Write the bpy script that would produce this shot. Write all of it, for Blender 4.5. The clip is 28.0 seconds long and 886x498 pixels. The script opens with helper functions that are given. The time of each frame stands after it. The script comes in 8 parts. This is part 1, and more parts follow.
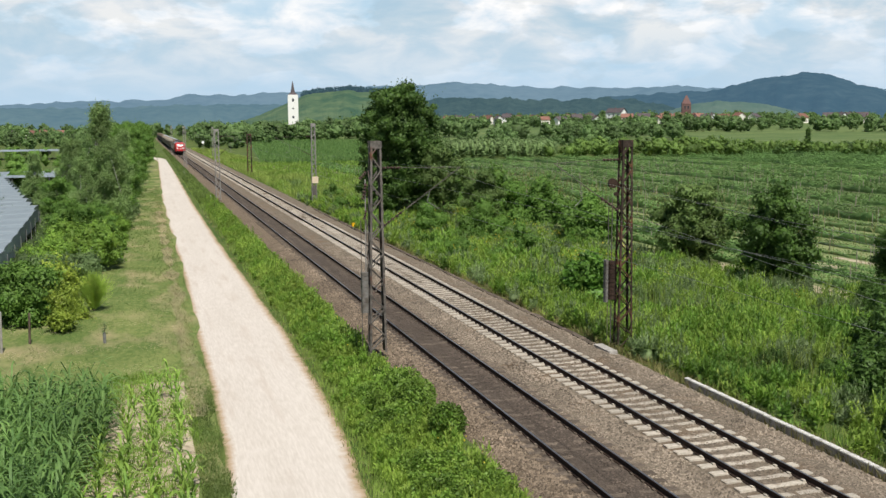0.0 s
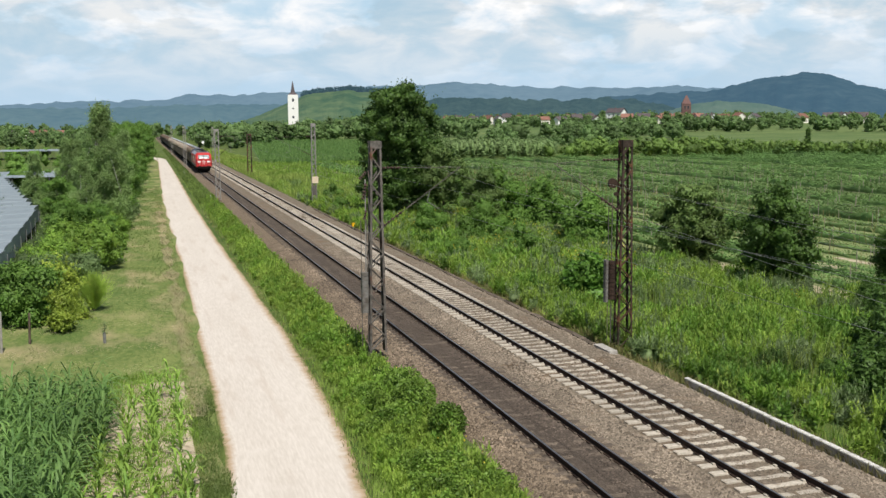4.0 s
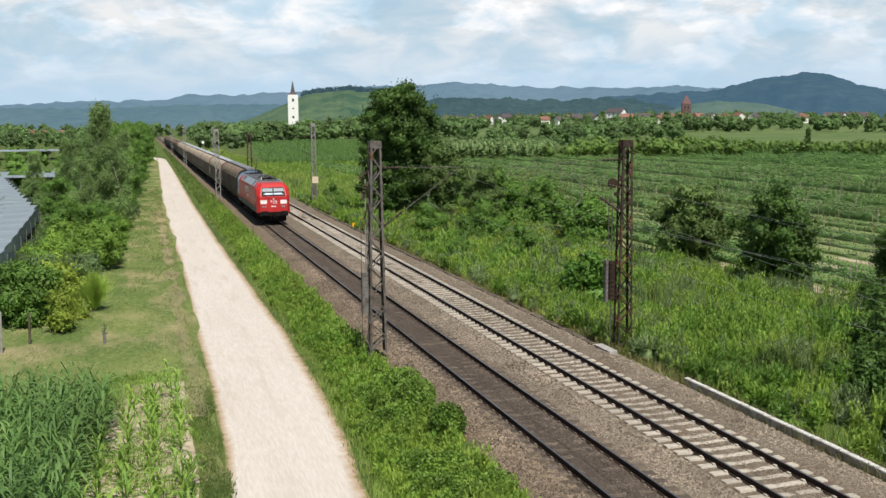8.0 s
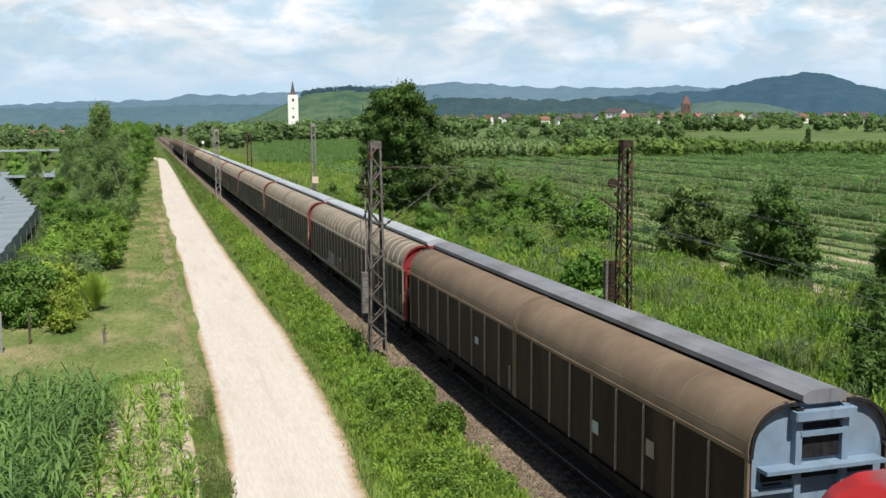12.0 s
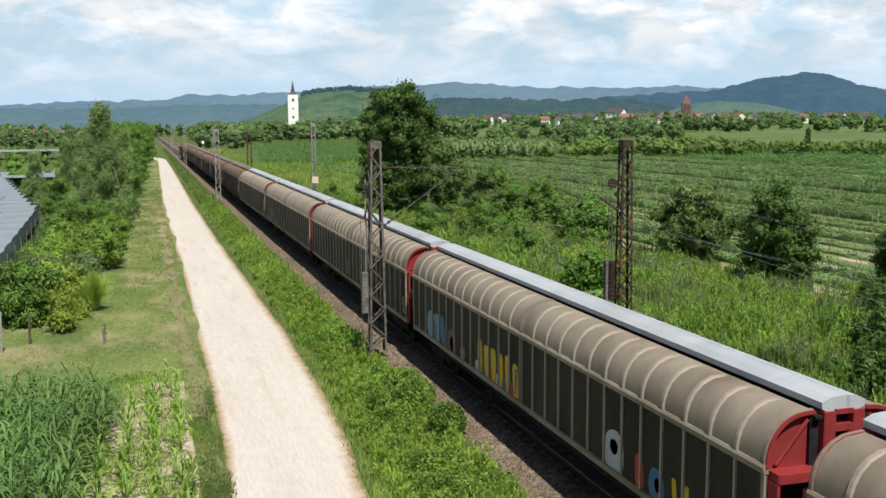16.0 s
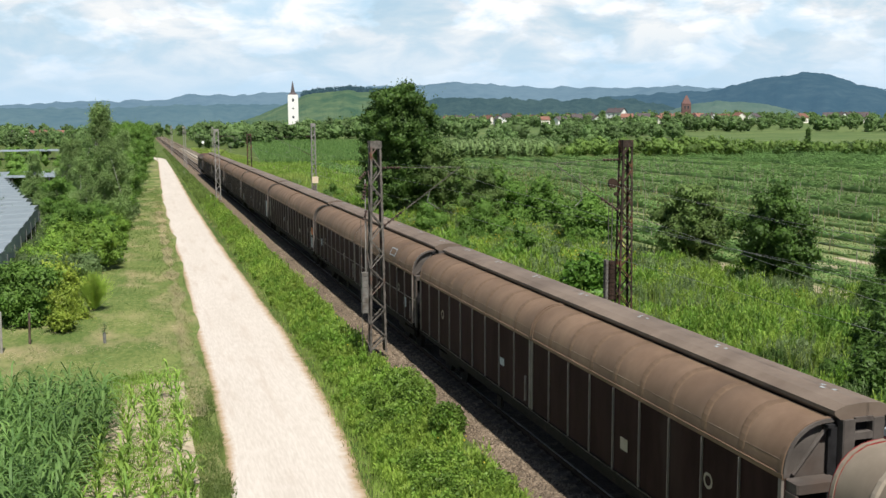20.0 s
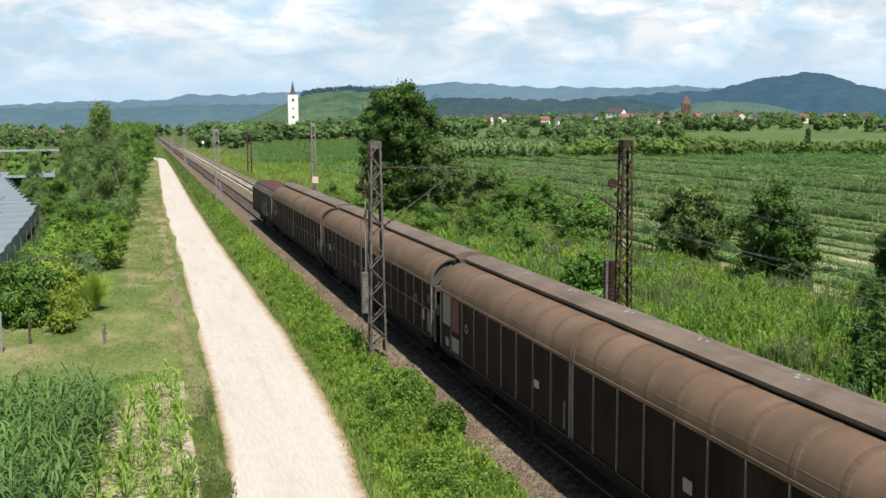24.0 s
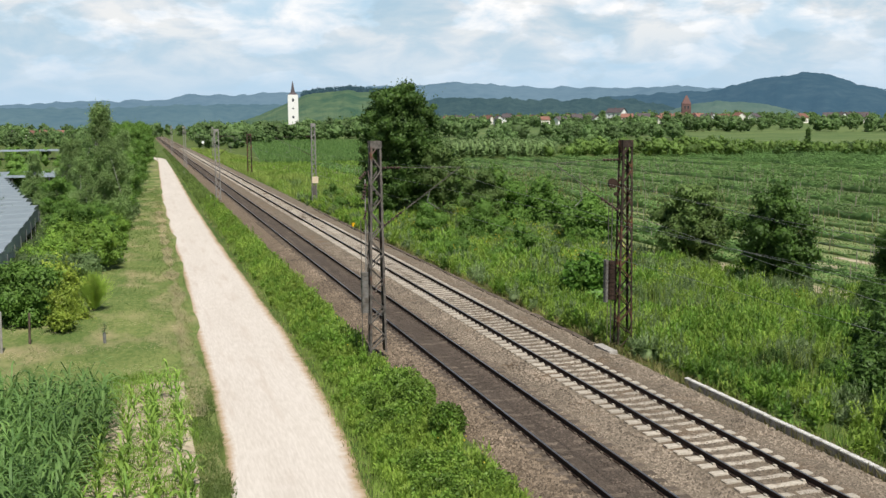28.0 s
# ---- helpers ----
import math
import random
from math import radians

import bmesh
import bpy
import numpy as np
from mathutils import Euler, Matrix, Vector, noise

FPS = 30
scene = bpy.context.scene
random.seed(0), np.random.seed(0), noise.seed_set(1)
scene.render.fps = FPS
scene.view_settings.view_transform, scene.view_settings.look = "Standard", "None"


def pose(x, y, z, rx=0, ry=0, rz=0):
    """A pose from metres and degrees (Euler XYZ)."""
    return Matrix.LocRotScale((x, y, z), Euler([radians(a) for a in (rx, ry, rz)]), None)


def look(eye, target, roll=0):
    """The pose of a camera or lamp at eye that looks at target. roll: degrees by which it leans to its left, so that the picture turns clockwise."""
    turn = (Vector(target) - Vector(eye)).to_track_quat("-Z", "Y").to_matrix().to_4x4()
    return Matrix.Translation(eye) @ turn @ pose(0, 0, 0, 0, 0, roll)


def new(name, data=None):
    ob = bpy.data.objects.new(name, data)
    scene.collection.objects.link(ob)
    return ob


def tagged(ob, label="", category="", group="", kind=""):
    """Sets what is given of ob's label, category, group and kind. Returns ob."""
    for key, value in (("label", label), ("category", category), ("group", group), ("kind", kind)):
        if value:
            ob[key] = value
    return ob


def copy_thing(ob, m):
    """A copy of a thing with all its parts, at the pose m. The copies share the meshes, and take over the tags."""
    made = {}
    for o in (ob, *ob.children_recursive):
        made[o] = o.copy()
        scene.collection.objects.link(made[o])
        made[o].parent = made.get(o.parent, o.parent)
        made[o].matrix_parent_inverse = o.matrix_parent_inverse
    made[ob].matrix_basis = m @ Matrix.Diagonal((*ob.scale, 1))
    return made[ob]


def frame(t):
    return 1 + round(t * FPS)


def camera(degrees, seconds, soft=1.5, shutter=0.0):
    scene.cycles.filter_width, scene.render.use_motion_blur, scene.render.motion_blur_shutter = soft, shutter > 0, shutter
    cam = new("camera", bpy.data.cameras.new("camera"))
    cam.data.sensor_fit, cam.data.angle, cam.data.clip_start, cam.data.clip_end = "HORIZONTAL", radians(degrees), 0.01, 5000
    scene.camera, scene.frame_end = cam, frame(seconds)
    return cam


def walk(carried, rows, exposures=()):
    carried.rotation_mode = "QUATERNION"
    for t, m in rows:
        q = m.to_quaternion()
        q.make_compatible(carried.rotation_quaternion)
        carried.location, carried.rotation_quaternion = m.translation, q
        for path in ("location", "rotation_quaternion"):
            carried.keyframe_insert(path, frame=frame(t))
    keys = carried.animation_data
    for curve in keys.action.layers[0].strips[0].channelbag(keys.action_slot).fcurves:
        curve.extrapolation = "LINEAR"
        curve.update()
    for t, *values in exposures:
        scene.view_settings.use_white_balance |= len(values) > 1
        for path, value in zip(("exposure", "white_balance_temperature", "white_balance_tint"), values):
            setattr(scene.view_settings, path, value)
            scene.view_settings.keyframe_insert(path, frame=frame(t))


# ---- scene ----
cam = camera(47.78, 28.0, soft=1.45)
EYE = Vector((-11.268, 0.0, 8.969))
_yaw, _dip = radians(16.612), radians(7.1255)
AIM = EYE + Vector((math.sin(_yaw) * math.cos(_dip), math.cos(_yaw) * math.cos(_dip), -math.sin(_dip))) * 50
walk(cam, [(0.0, look(EYE, AIM, -0.3415)), (28.0, look(EYE, AIM, -0.3415))], exposures=[(0.0, 0.11), (9.0, 0.12), (12.0, 0.20), (16.0, 0.21), (20.0, 0.27), (26.0, 0.27), (28.0, 0.13)])

# ---- light ----
SUN_TO = Vector((0.03, -0.53, 0.85)).normalized()
SUN_EL = math.asin(SUN_TO.z)
SUN_AZ = math.atan2(SUN_TO.x, SUN_TO.y)
sun = new("sun", bpy.data.lights.new("sun", "SUN"))
sun.data.energy, sun.data.angle, sun.data.color = 5.0, radians(0.6), (1.0, 0.95, 0.87)
sun.matrix_world = look(SUN_TO * 300, (0, 0, 0))

world = bpy.data.worlds.new("sky")
scene.world = world
world.use_nodes = True


def sky_nodes():
    nt = world.node_tree
    nt.nodes.clear()
    N = nt.nodes.new
    L = nt.links.new
    out = N("ShaderNodeOutputWorld")
    sky = N("ShaderNodeTexSky")
    sky.sky_type, sky.sun_disc = "NISHITA", False
    sky.sun_elevation, sky.sun_rotation = SUN_EL, SUN_AZ
    sky.dust_density, sky.air_density = 0.7, 1.1
    bg1 = N("ShaderNodeBackground")
    bg1.inputs["Strength"].default_value = 0.05
    L(sky.outputs[0], bg1.inputs["Color"])
    # clouds on a flat layer: direction divided by its height
    tc = N("ShaderNodeTexCoord")
    sep = N("ShaderNodeSeparateXYZ")
    L(tc.outputs["Generated"], sep.inputs[0])
    up = N("ShaderNodeMath"); up.operation = "ADD"; up.inputs[1].default_value = 0.34
    mx = N("ShaderNodeMath"); mx.operation = "MAXIMUM"; mx.inputs[1].default_value = 0.0
    L(sep.outputs["Z"], mx.inputs[0]); L(mx.outputs[0], up.inputs[0])
    dx = N("ShaderNodeMath"); dx.operation = "DIVIDE"
    dy = N("ShaderNodeMath"); dy.operation = "DIVIDE"
    L(sep.outputs["X"], dx.inputs[0]); L(up.outputs[0], dx.inputs[1])
    L(sep.outputs["Y"], dy.inputs[0]); L(up.outputs[0], dy.inputs[1])
    comb = N("ShaderNodeCombineXYZ")
    L(dx.outputs[0], comb.inputs["X"]); L(dy.outputs[0], comb.inputs["Y"])
    comb.inputs["Z"].default_value = 5.3
    n1 = N("ShaderNodeTexNoise"); n1.inputs["Scale"].default_value = 4.2; n1.inputs["Detail"].default_value = 7; n1.inputs["Roughness"].default_value = 0.5
    L(comb.outputs[0], n1.inputs["Vector"])
    r1 = N("ShaderNodeValToRGB")
    r1.color_ramp.elements[0].position, r1.color_ramp.elements[1].position = 0.36, 0.56
    L(n1.outputs["Fac"], r1.inputs[0])
    n2 = N("ShaderNodeTexNoise"); n2.inputs["Scale"].default_value = 5.2; n2.inputs["Detail"].default_value = 9; n2.inputs["Roughness"].default_value = 0.56; n2.inputs["Distortion"].default_value = 0.35
    L(comb.outputs[0], n2.inputs["Vector"])
    r2 = N("ShaderNodeValToRGB")
    r2.color_ramp.elements[0].position, r2.color_ramp.elements[1].position = 0.36, 0.64
    r2.color_ramp.elements[0].color, r2.color_ramp.elements[1].color = (0.50, 0.69, 0.84, 1), (1.0, 1.0, 1.0, 1)
    for at, c in ((0.47, (0.63, 0.77, 0.88, 1)), (0.55, (0.82, 0.88, 0.94, 1))):
        r2.color_ramp.elements.new(at).color = c
    L(n2.outputs["Fac"], r2.inputs[0])
    bg2 = N("ShaderNodeBackground"); bg2.inputs["Strength"].default_value = 0.93
    L(r2.outputs[0], bg2.inputs["Color"])
    haze = N("ShaderNodeBackground"); haze.inputs["Color"].default_value = (0.49, 0.66, 0.82, 1); haze.inputs["Strength"].default_value = 0.95
    # pale haze towards the horizon
    hz = N("ShaderNodeMapRange"); hz.inputs["From Min"].default_value = 0.025; hz.inputs["From Max"].default_value = 0.10
    hz.inputs["To Min"].default_value = 0.92; hz.inputs["To Max"].default_value = 0.0
    L(sep.outputs["Z"], hz.inputs["Value"])
    m1 = N("ShaderNodeMixShader"); m2 = N("ShaderNodeMixShader")
    lift = N("ShaderNodeMath"); lift.operation = "MAXIMUM"; lift.inputs[1].default_value = 0.80
    L(r1.outputs[0], lift.inputs[0])
    # fewer clouds overhead than along the horizon
    thin = N("ShaderNodeMapRange"); thin.inputs["From Min"].default_value = 0.13; thin.inputs["From Max"].default_value = 0.22
    thin.inputs["To Min"].default_value = 1.0; thin.inputs["To Max"].default_value = 0.05
    L(sep.outputs["Z"], thin.inputs["Value"])
    cover = N("ShaderNodeMath"); cover.operation = "MULTIPLY"
    L(lift.outputs[0], cover.inputs[0]); L(thin.outputs[0], cover.inputs[1])
    L(cover.outputs[0], m1.inputs[0]); L(bg1.outputs[0], m1.inputs[1]); L(bg2.outputs[0], m1.inputs[2])
    L(hz.outputs[0], m2.inputs[0]); L(m1.outputs[0], m2.inputs[1]); L(haze.outputs[0], m2.inputs[2])
    L(m2.outputs[0], out.inputs[0])


sky_nodes()


# ---- materials ----
def material(name, c1, c2, rough=0.8, scale=8.0, big=0.6, bump=0.0, metal=0.0, space="Object", stretch=(1, 1, 1), spots=None, random_tint=0.0, dist=0.02, detail=6.0):
    """Two colours mixed by fine and broad noise, with an optional spot colour and a fine relief."""
    m = bpy.data.materials.new(name)
    m.use_nodes = True
    nt = m.node_tree
    N, L = nt.nodes.new, nt.links.new
    p = nt.nodes["Principled BSDF"]
    p.inputs["Roughness"].default_value, p.inputs["Metallic"].default_value = rough, metal
    p.inputs["Specular IOR Level"].default_value = 0.5 if rough < 0.6 else 0.15
    tc = N("ShaderNodeTexCoord")
    mp = N("ShaderNodeMapping"); mp.inputs["Scale"].default_value = stretch
    if space == "World":
        ge = N("ShaderNodeNewGeometry")
        L(ge.outputs["Position"], mp.inputs[0])
    else:
        L(tc.outputs["Object"], mp.inputs[0])
    n1 = N("ShaderNodeTexNoise"); n1.inputs["Scale"].default_value, n1.inputs["Detail"].default_value = scale, detail
    n1.inputs["Roughness"].default_value = 0.65
    n2 = N("ShaderNodeTexNoise"); n2.inputs["Scale"].default_value, n2.inputs["Detail"].default_value = scale * 0.07, 4
    L(mp.outputs[0], n1.inputs["Vector"]); L(mp.outputs[0], n2.inputs["Vector"])
    mix = N("ShaderNodeMath"); mix.operation = "MULTIPLY_ADD"; mix.inputs[1].default_value = big
    sub = N("ShaderNodeMath"); sub.operation = "SUBTRACT"; sub.inputs[1].default_value = 0.5
    L(n2.outputs["Fac"], sub.inputs[0]); L(sub.outputs[0], mix.inputs[0]); L(n1.outputs["Fac"], mix.inputs[2])
    ramp = N("ShaderNodeValToRGB")
    ramp.color_ramp.elements[0].position, ramp.color_ramp.elements[1].position = 0.33, 0.67
    ramp.color_ramp.elements[0].color, ramp.color_ramp.elements[1].color = (*c1, 1), (*c2, 1)
    L(mix.outputs[0], ramp.inputs[0])
    col = ramp.outputs[0]
    if spots:
        colour, lo, hi, sc = spots
        n3 = N("ShaderNodeTexNoise"); n3.inputs["Scale"].default_value, n3.inputs["Detail"].default_value = sc, 5
        L(mp.outputs[0], n3.inputs["Vector"])
        r3 = N("ShaderNodeMapRange"); r3.inputs["From Min"].default_value, r3.inputs["From Max"].default_value = lo, hi
        L(n3.outputs["Fac"], r3.inputs["Value"])
        mc = N("ShaderNodeMixRGB"); mc.inputs["Color2"].default_value = (*colour, 1)
        L(r3.outputs[0], mc.inputs["Fac"]); L(col, mc.inputs["Color1"])
        col = mc.outputs[0]
    if random_tint:
        oi = N("ShaderNodeObjectInfo")
        hs = N("ShaderNodeHueSaturation")
        mr = N("ShaderNodeMapRange"); mr.inputs["To Min"].default_value, mr.inputs["To Max"].default_value = 1 - random_tint, 1 + random_tint
        L(oi.outputs["Random"], mr.inputs["Value"]); L(mr.outputs[0], hs.inputs["Value"]); L(col, hs.inputs["Color"])
        col = hs.outputs[0]
    L(col, p.inputs["Base Color"])
    if bump:
        b = N("ShaderNodeBump"); b.inputs["Strength"].default_value, b.inputs["Distance"].default_value = bump, dist
        L(n1.outputs["Fac"], b.inputs["Height"]); L(b.outputs[0], p.inputs["Normal"])
    return m


def foliage(name, c1, c2, c3=None, rough=0.55, through_light=0.3, patch=0.35, vary=(0.72, 1.3), sprig=1.7, own=0.42):
    """Leaves: between c1 and c2 and now and then c3, by the sprig they grow on and, to the share own, each for itself; some light passes through."""
    m = bpy.data.materials.new(name)
    m.use_nodes = True
    nt = m.node_tree
    N, L = nt.nodes.new, nt.links.new
    p = nt.nodes["Principled BSDF"]
    out = nt.nodes["Material Output"]
    p.inputs["Roughness"].default_value = rough
    p.inputs["Specular IOR Level"].default_value = 0.3
    ge = N("ShaderNodeNewGeometry")
    ramp = N("ShaderNodeValToRGB")
    ramp.color_ramp.elements[0].color, ramp.color_ramp.elements[1].color = (*c1, 1), (*c2, 1)
    ramp.color_ramp.elements[1].position = 0.9
    if c3:
        e = ramp.color_ramp.elements.new(1.0)
        e.color = (*c3, 1)
    ns = N("ShaderNodeTexNoise"); ns.inputs["Scale"].default_value, ns.inputs["Detail"].default_value = sprig, 2
    L(ge.outputs["Position"], ns.inputs["Vector"])
    ms = N("ShaderNodeMapRange"); ms.inputs["From Min"].default_value, ms.inputs["From Max"].default_value = 0.32, 0.68
    ms.inputs["To Max"].default_value = 1 - own
    L(ns.outputs["Fac"], ms.inputs["Value"])
    sm = N("ShaderNodeMath"); sm.operation = "MULTIPLY_ADD"; sm.inputs[1].default_value = own
    L(ge.outputs["Random Per Island"], sm.inputs[0]); L(ms.outputs[0], sm.inputs[2]); L(sm.outputs[0], ramp.inputs[0])
    n = N("ShaderNodeTexNoise"); n.inputs["Scale"].default_value, n.inputs["Detail"].default_value = patch, 3
    L(ge.outputs["Position"], n.inputs["Vector"])
    hs = N("ShaderNodeHueSaturation")
    mr = N("ShaderNodeMapRange"); mr.inputs["From Min"].default_value, mr.inputs["From Max"].default_value = 0.3, 0.7
    mr.inputs["To Min"].default_value, mr.inputs["To Max"].default_value = vary
    L(n.outputs["Fac"], mr.inputs["Value"]); L(mr.outputs[0], hs.inputs["Value"]); L(ramp.outputs[0], hs.inputs["Color"])
    L(hs.outputs[0], p.inputs["Base Color"])
    tr = N("ShaderNodeBsdfTranslucent")
    L(hs.outputs[0], tr.inputs["Color"])
    mx = N("ShaderNodeMixShader"); mx.inputs[0].default_value = through_light
    L(p.outputs[0], mx.inputs[1]); L(tr.outputs[0], mx.inputs[2]); L(mx.outputs[0], out.inputs["Surface"])
    return m


M = {}
# Green taken darker, so gaps between the bank's tufts hold painted shade.
M["meadow"] = material("meadow", (0.045, 0.085, 0.018), (0.12, 0.155, 0.042), 0.95, 1.6, 0.7, 0.5, space="World", spots=((0.25, 0.21, 0.12), 0.60, 0.74, 0.9))
M["mown"] = material("mown", (0.085, 0.135, 0.034), (0.185, 0.22, 0.072), 0.95, 5.0, 0.9, 0.5, space="World", stretch=(1.0, 0.45, 1), spots=((0.36, 0.295, 0.17), 0.48, 0.76, 0.5))
M["soil"] = material("soil", (0.31, 0.25, 0.17), (0.50, 0.43, 0.325), 0.95, 3.0, 0.6, 0.4, space="World")
M["ballast_light"] = material("ballast_light", (0.09, 0.072, 0.053), (0.255, 0.215, 0.165), 0.95, 16.0, 0.25, 1.0, space="World", dist=0.05, spots=((0.16, 0.11, 0.07), 0.5, 0.75, 0.8))
M["ballast_dark"] = material("ballast_dark", (0.088, 0.066, 0.047), (0.25, 0.195, 0.14), 0.95, 16.0, 0.25, 1.0, space="World", dist=0.05)
M["ballast_oily_and_shade"] = material("ballast_oily_and_shade", (0.045, 0.036, 0.029), (0.125, 0.10, 0.08), 0.9, 16.0, 0.25, 1.0, space="World", dist=0.05)
M["stone"] = foliage("stone", (0.08, 0.064, 0.048), (0.29, 0.24, 0.185), rough=0.95, through_light=0.0, own=1.0)
M["stone_oily"] = foliage("stone_oily", (0.04, 0.032, 0.026), (0.14, 0.11, 0.088), rough=0.9, through_light=0.0, own=1.0)
M["stone_dark"] = foliage("stone_dark", (0.065, 0.05, 0.036), (0.28, 0.22, 0.16), rough=0.95, through_light=0.0, own=1.0)
M["sleeper"] = material("sleeper", (0.31, 0.277, 0.228), (0.50, 0.456, 0.388), 0.9, 9.0, 0.5, 0.3, random_tint=0.15, spots=((0.22, 0.17, 0.12), 0.55, 0.75, 3.0))
M["sleeper_old"] = material("sleeper_old", (0.07, 0.056, 0.045), (0.17, 0.138, 0.108), 0.95, 9.0, 0.5, 0.4, random_tint=0.25)
M["rail_side"] = material("rail_side", (0.022, 0.015, 0.012), (0.06, 0.038, 0.028), 0.85, 12.0, 0.4, 0.2)
M["rail_top"] = material("rail_top", (0.30, 0.30, 0.30), (0.42, 0.42, 0.42), 0.35, 6.0, 0.3, 0.0, metal=0.9, stretch=(1, 0.1, 1))
M["mast_steel"] = material("mast_steel", (0.07, 0.063, 0.056), (0.17, 0.155, 0.138), 0.85, 7.0, 0.8, 0.2, spots=((0.15, 0.075, 0.05), 0.56, 0.75, 2.0))
M["mast_rust"] = material("mast_rust", (0.022, 0.017, 0.014), (0.075, 0.055, 0.044), 0.9, 7.0, 0.8, 0.25, spots=((0.17, 0.075, 0.042), 0.50, 0.70, 1.6))
M["weight_grey"] = material("weight_grey", (0.13, 0.125, 0.115), (0.23, 0.22, 0.205), 0.9, 6.0, 0.7, 0.3, spots=((0.09, 0.075, 0.06), 0.5, 0.7, 3.0))
M["mast_grey"] = material("mast_grey", (0.22, 0.21, 0.20), (0.34, 0.32, 0.30), 0.7, 6.0, 0.6, 0.1)
M["galvanised"] = material("galvanised", (0.17, 0.17, 0.165), (0.27, 0.27, 0.26), 0.6, 5.0, 0.5, 0.05, metal=0.2)
M["wire"] = material("wire", (0.22, 0.22, 0.20), (0.32, 0.32, 0.29), 0.5, 4.0, 0.3, 0.0, metal=0.5)
M["insulator"] = material("insulator", (0.04, 0.026, 0.022), (0.08, 0.05, 0.042), 0.6, 5.0, 0.3, 0.0)
M["concrete"] = material("concrete", (0.30, 0.285, 0.26), (0.50, 0.475, 0.44), 0.9, 5.0, 0.7, 0.3, spots=((0.16, 0.16, 0.13), 0.54, 0.72, 1.3))
# Weathered concrete, paler to hold the sunlight on the wall's top.
M["coping"] = material("coping", (0.46, 0.45, 0.42), (0.68, 0.67, 0.63), 0.9, 6.0, 0.8, 0.3, spots=((0.22, 0.21, 0.17), 0.56, 0.70, 2.0))
M["bark"] = material("bark", (0.055, 0.042, 0.03), (0.14, 0.11, 0.085), 0.95, 9.0, 0.5, 0.6, stretch=(1, 1, 0.2))
M["bark_birch"] = material("bark_birch", (0.10, 0.09, 0.08), (0.50, 0.48, 0.44), 0.9, 6.0, 0.6, 0.3, stretch=(1, 1, 2.5))
M["leaf_dark"] = foliage("leaf_dark", (0.046, 0.098, 0.018), (0.092, 0.172, 0.032), (0.135, 0.215, 0.05))
M["leaf_deep"] = foliage("leaf_deep", (0.04, 0.088, 0.017), (0.088, 0.162, 0.03), (0.145, 0.22, 0.055), own=0.45)
M["leaf_olive"] = foliage("leaf_olive", (0.075, 0.135, 0.034), (0.155, 0.23, 0.062), (0.23, 0.30, 0.10))
M["leaf_nursery"] = foliage("leaf_nursery", (0.115, 0.225, 0.064), (0.18, 0.305, 0.095), (0.24, 0.345, 0.13), patch=0.12, vary=(0.6, 1.4))
M["leaf_glossy"] = foliage("leaf_glossy", (0.07, 0.17, 0.025), (0.16, 0.31, 0.05), (0.23, 0.37, 0.09), rough=0.42, through_light=0.3, own=0.6)
M["leaf_mid"] = foliage("leaf_mid", (0.09, 0.19, 0.031), (0.165, 0.29, 0.055), (0.25, 0.36, 0.08), through_light=0.36, own=0.25)
M["leaf_bright"] = foliage("leaf_bright", (0.13, 0.25, 0.036), (0.27, 0.42, 0.07), (0.35, 0.46, 0.09), through_light=0.36, own=0.2)
M["leaf_yellow"] = foliage("leaf_yellow", (0.20, 0.30, 0.04), (0.38, 0.47, 0.075), (0.50, 0.52, 0.11), through_light=0.38, own=0.3)
M["leaf_grey"] = foliage("leaf_grey", (0.12, 0.195, 0.07), (0.20, 0.285, 0.11), (0.27, 0.35, 0.155), through_light=0.4, own=0.3)
M["leaf_sage"] = foliage("leaf_sage", (0.16, 0.24, 0.09), (0.26, 0.34, 0.16), (0.34, 0.40, 0.22), through_light=0.38, own=0.2)
M["leaf_vine"] = foliage("leaf_vine", (0.135, 0.23, 0.07), (0.185, 0.285, 0.098), (0.24, 0.325, 0.13))
M["grass"] = foliage("grass", (0.085, 0.14, 0.034), (0.185, 0.255, 0.07), (0.34, 0.33, 0.13), through_light=0.35, own=0.3)
M["grass_tall"] = foliage("grass_tall", (0.20, 0.28, 0.055), (0.36, 0.45, 0.11), (0.50, 0.49, 0.23), through_light=0.35)
M["grass_lush"] = foliage("grass_lush", (0.14, 0.25, 0.035), (0.28, 0.42, 0.075), (0.40, 0.46, 0.14), through_light=0.40, own=0.3)
M["grass_verge"] = foliage("grass_verge", (0.19, 0.29, 0.055), (0.34, 0.47, 0.11), (0.46, 0.50, 0.19), through_light=0.40, own=0.3)
M["leaf_birch"] = foliage("leaf_birch", (0.18, 0.28, 0.09), (0.31, 0.43, 0.165), (0.40, 0.49, 0.23), through_light=0.48, own=0.3)
M["leaf_bramble"] = foliage("leaf_bramble", (0.07, 0.15, 0.02), (0.23, 0.36, 0.06), (0.40, 0.48, 0.15), patch=0.9, vary=(0.55, 1.35))
M["leaf_bank"] = foliage("leaf_bank", (0.19, 0.31, 0.046), (0.34, 0.47, 0.085), (0.44, 0.50, 0.13), through_light=0.38, patch=0.2, vary=(0.75, 1.25), sprig=1.2, own=0.18)
M["leaf_nettle"] = foliage("leaf_nettle", (0.125, 0.25, 0.035), (0.255, 0.41, 0.068), (0.32, 0.45, 0.09), through_light=0.36, own=0.22)
M["grass_dry"] = foliage("grass_dry", (0.120, 0.130, 0.043), (0.300, 0.270, 0.111), (0.420, 0.389, 0.187), through_light=0.3)
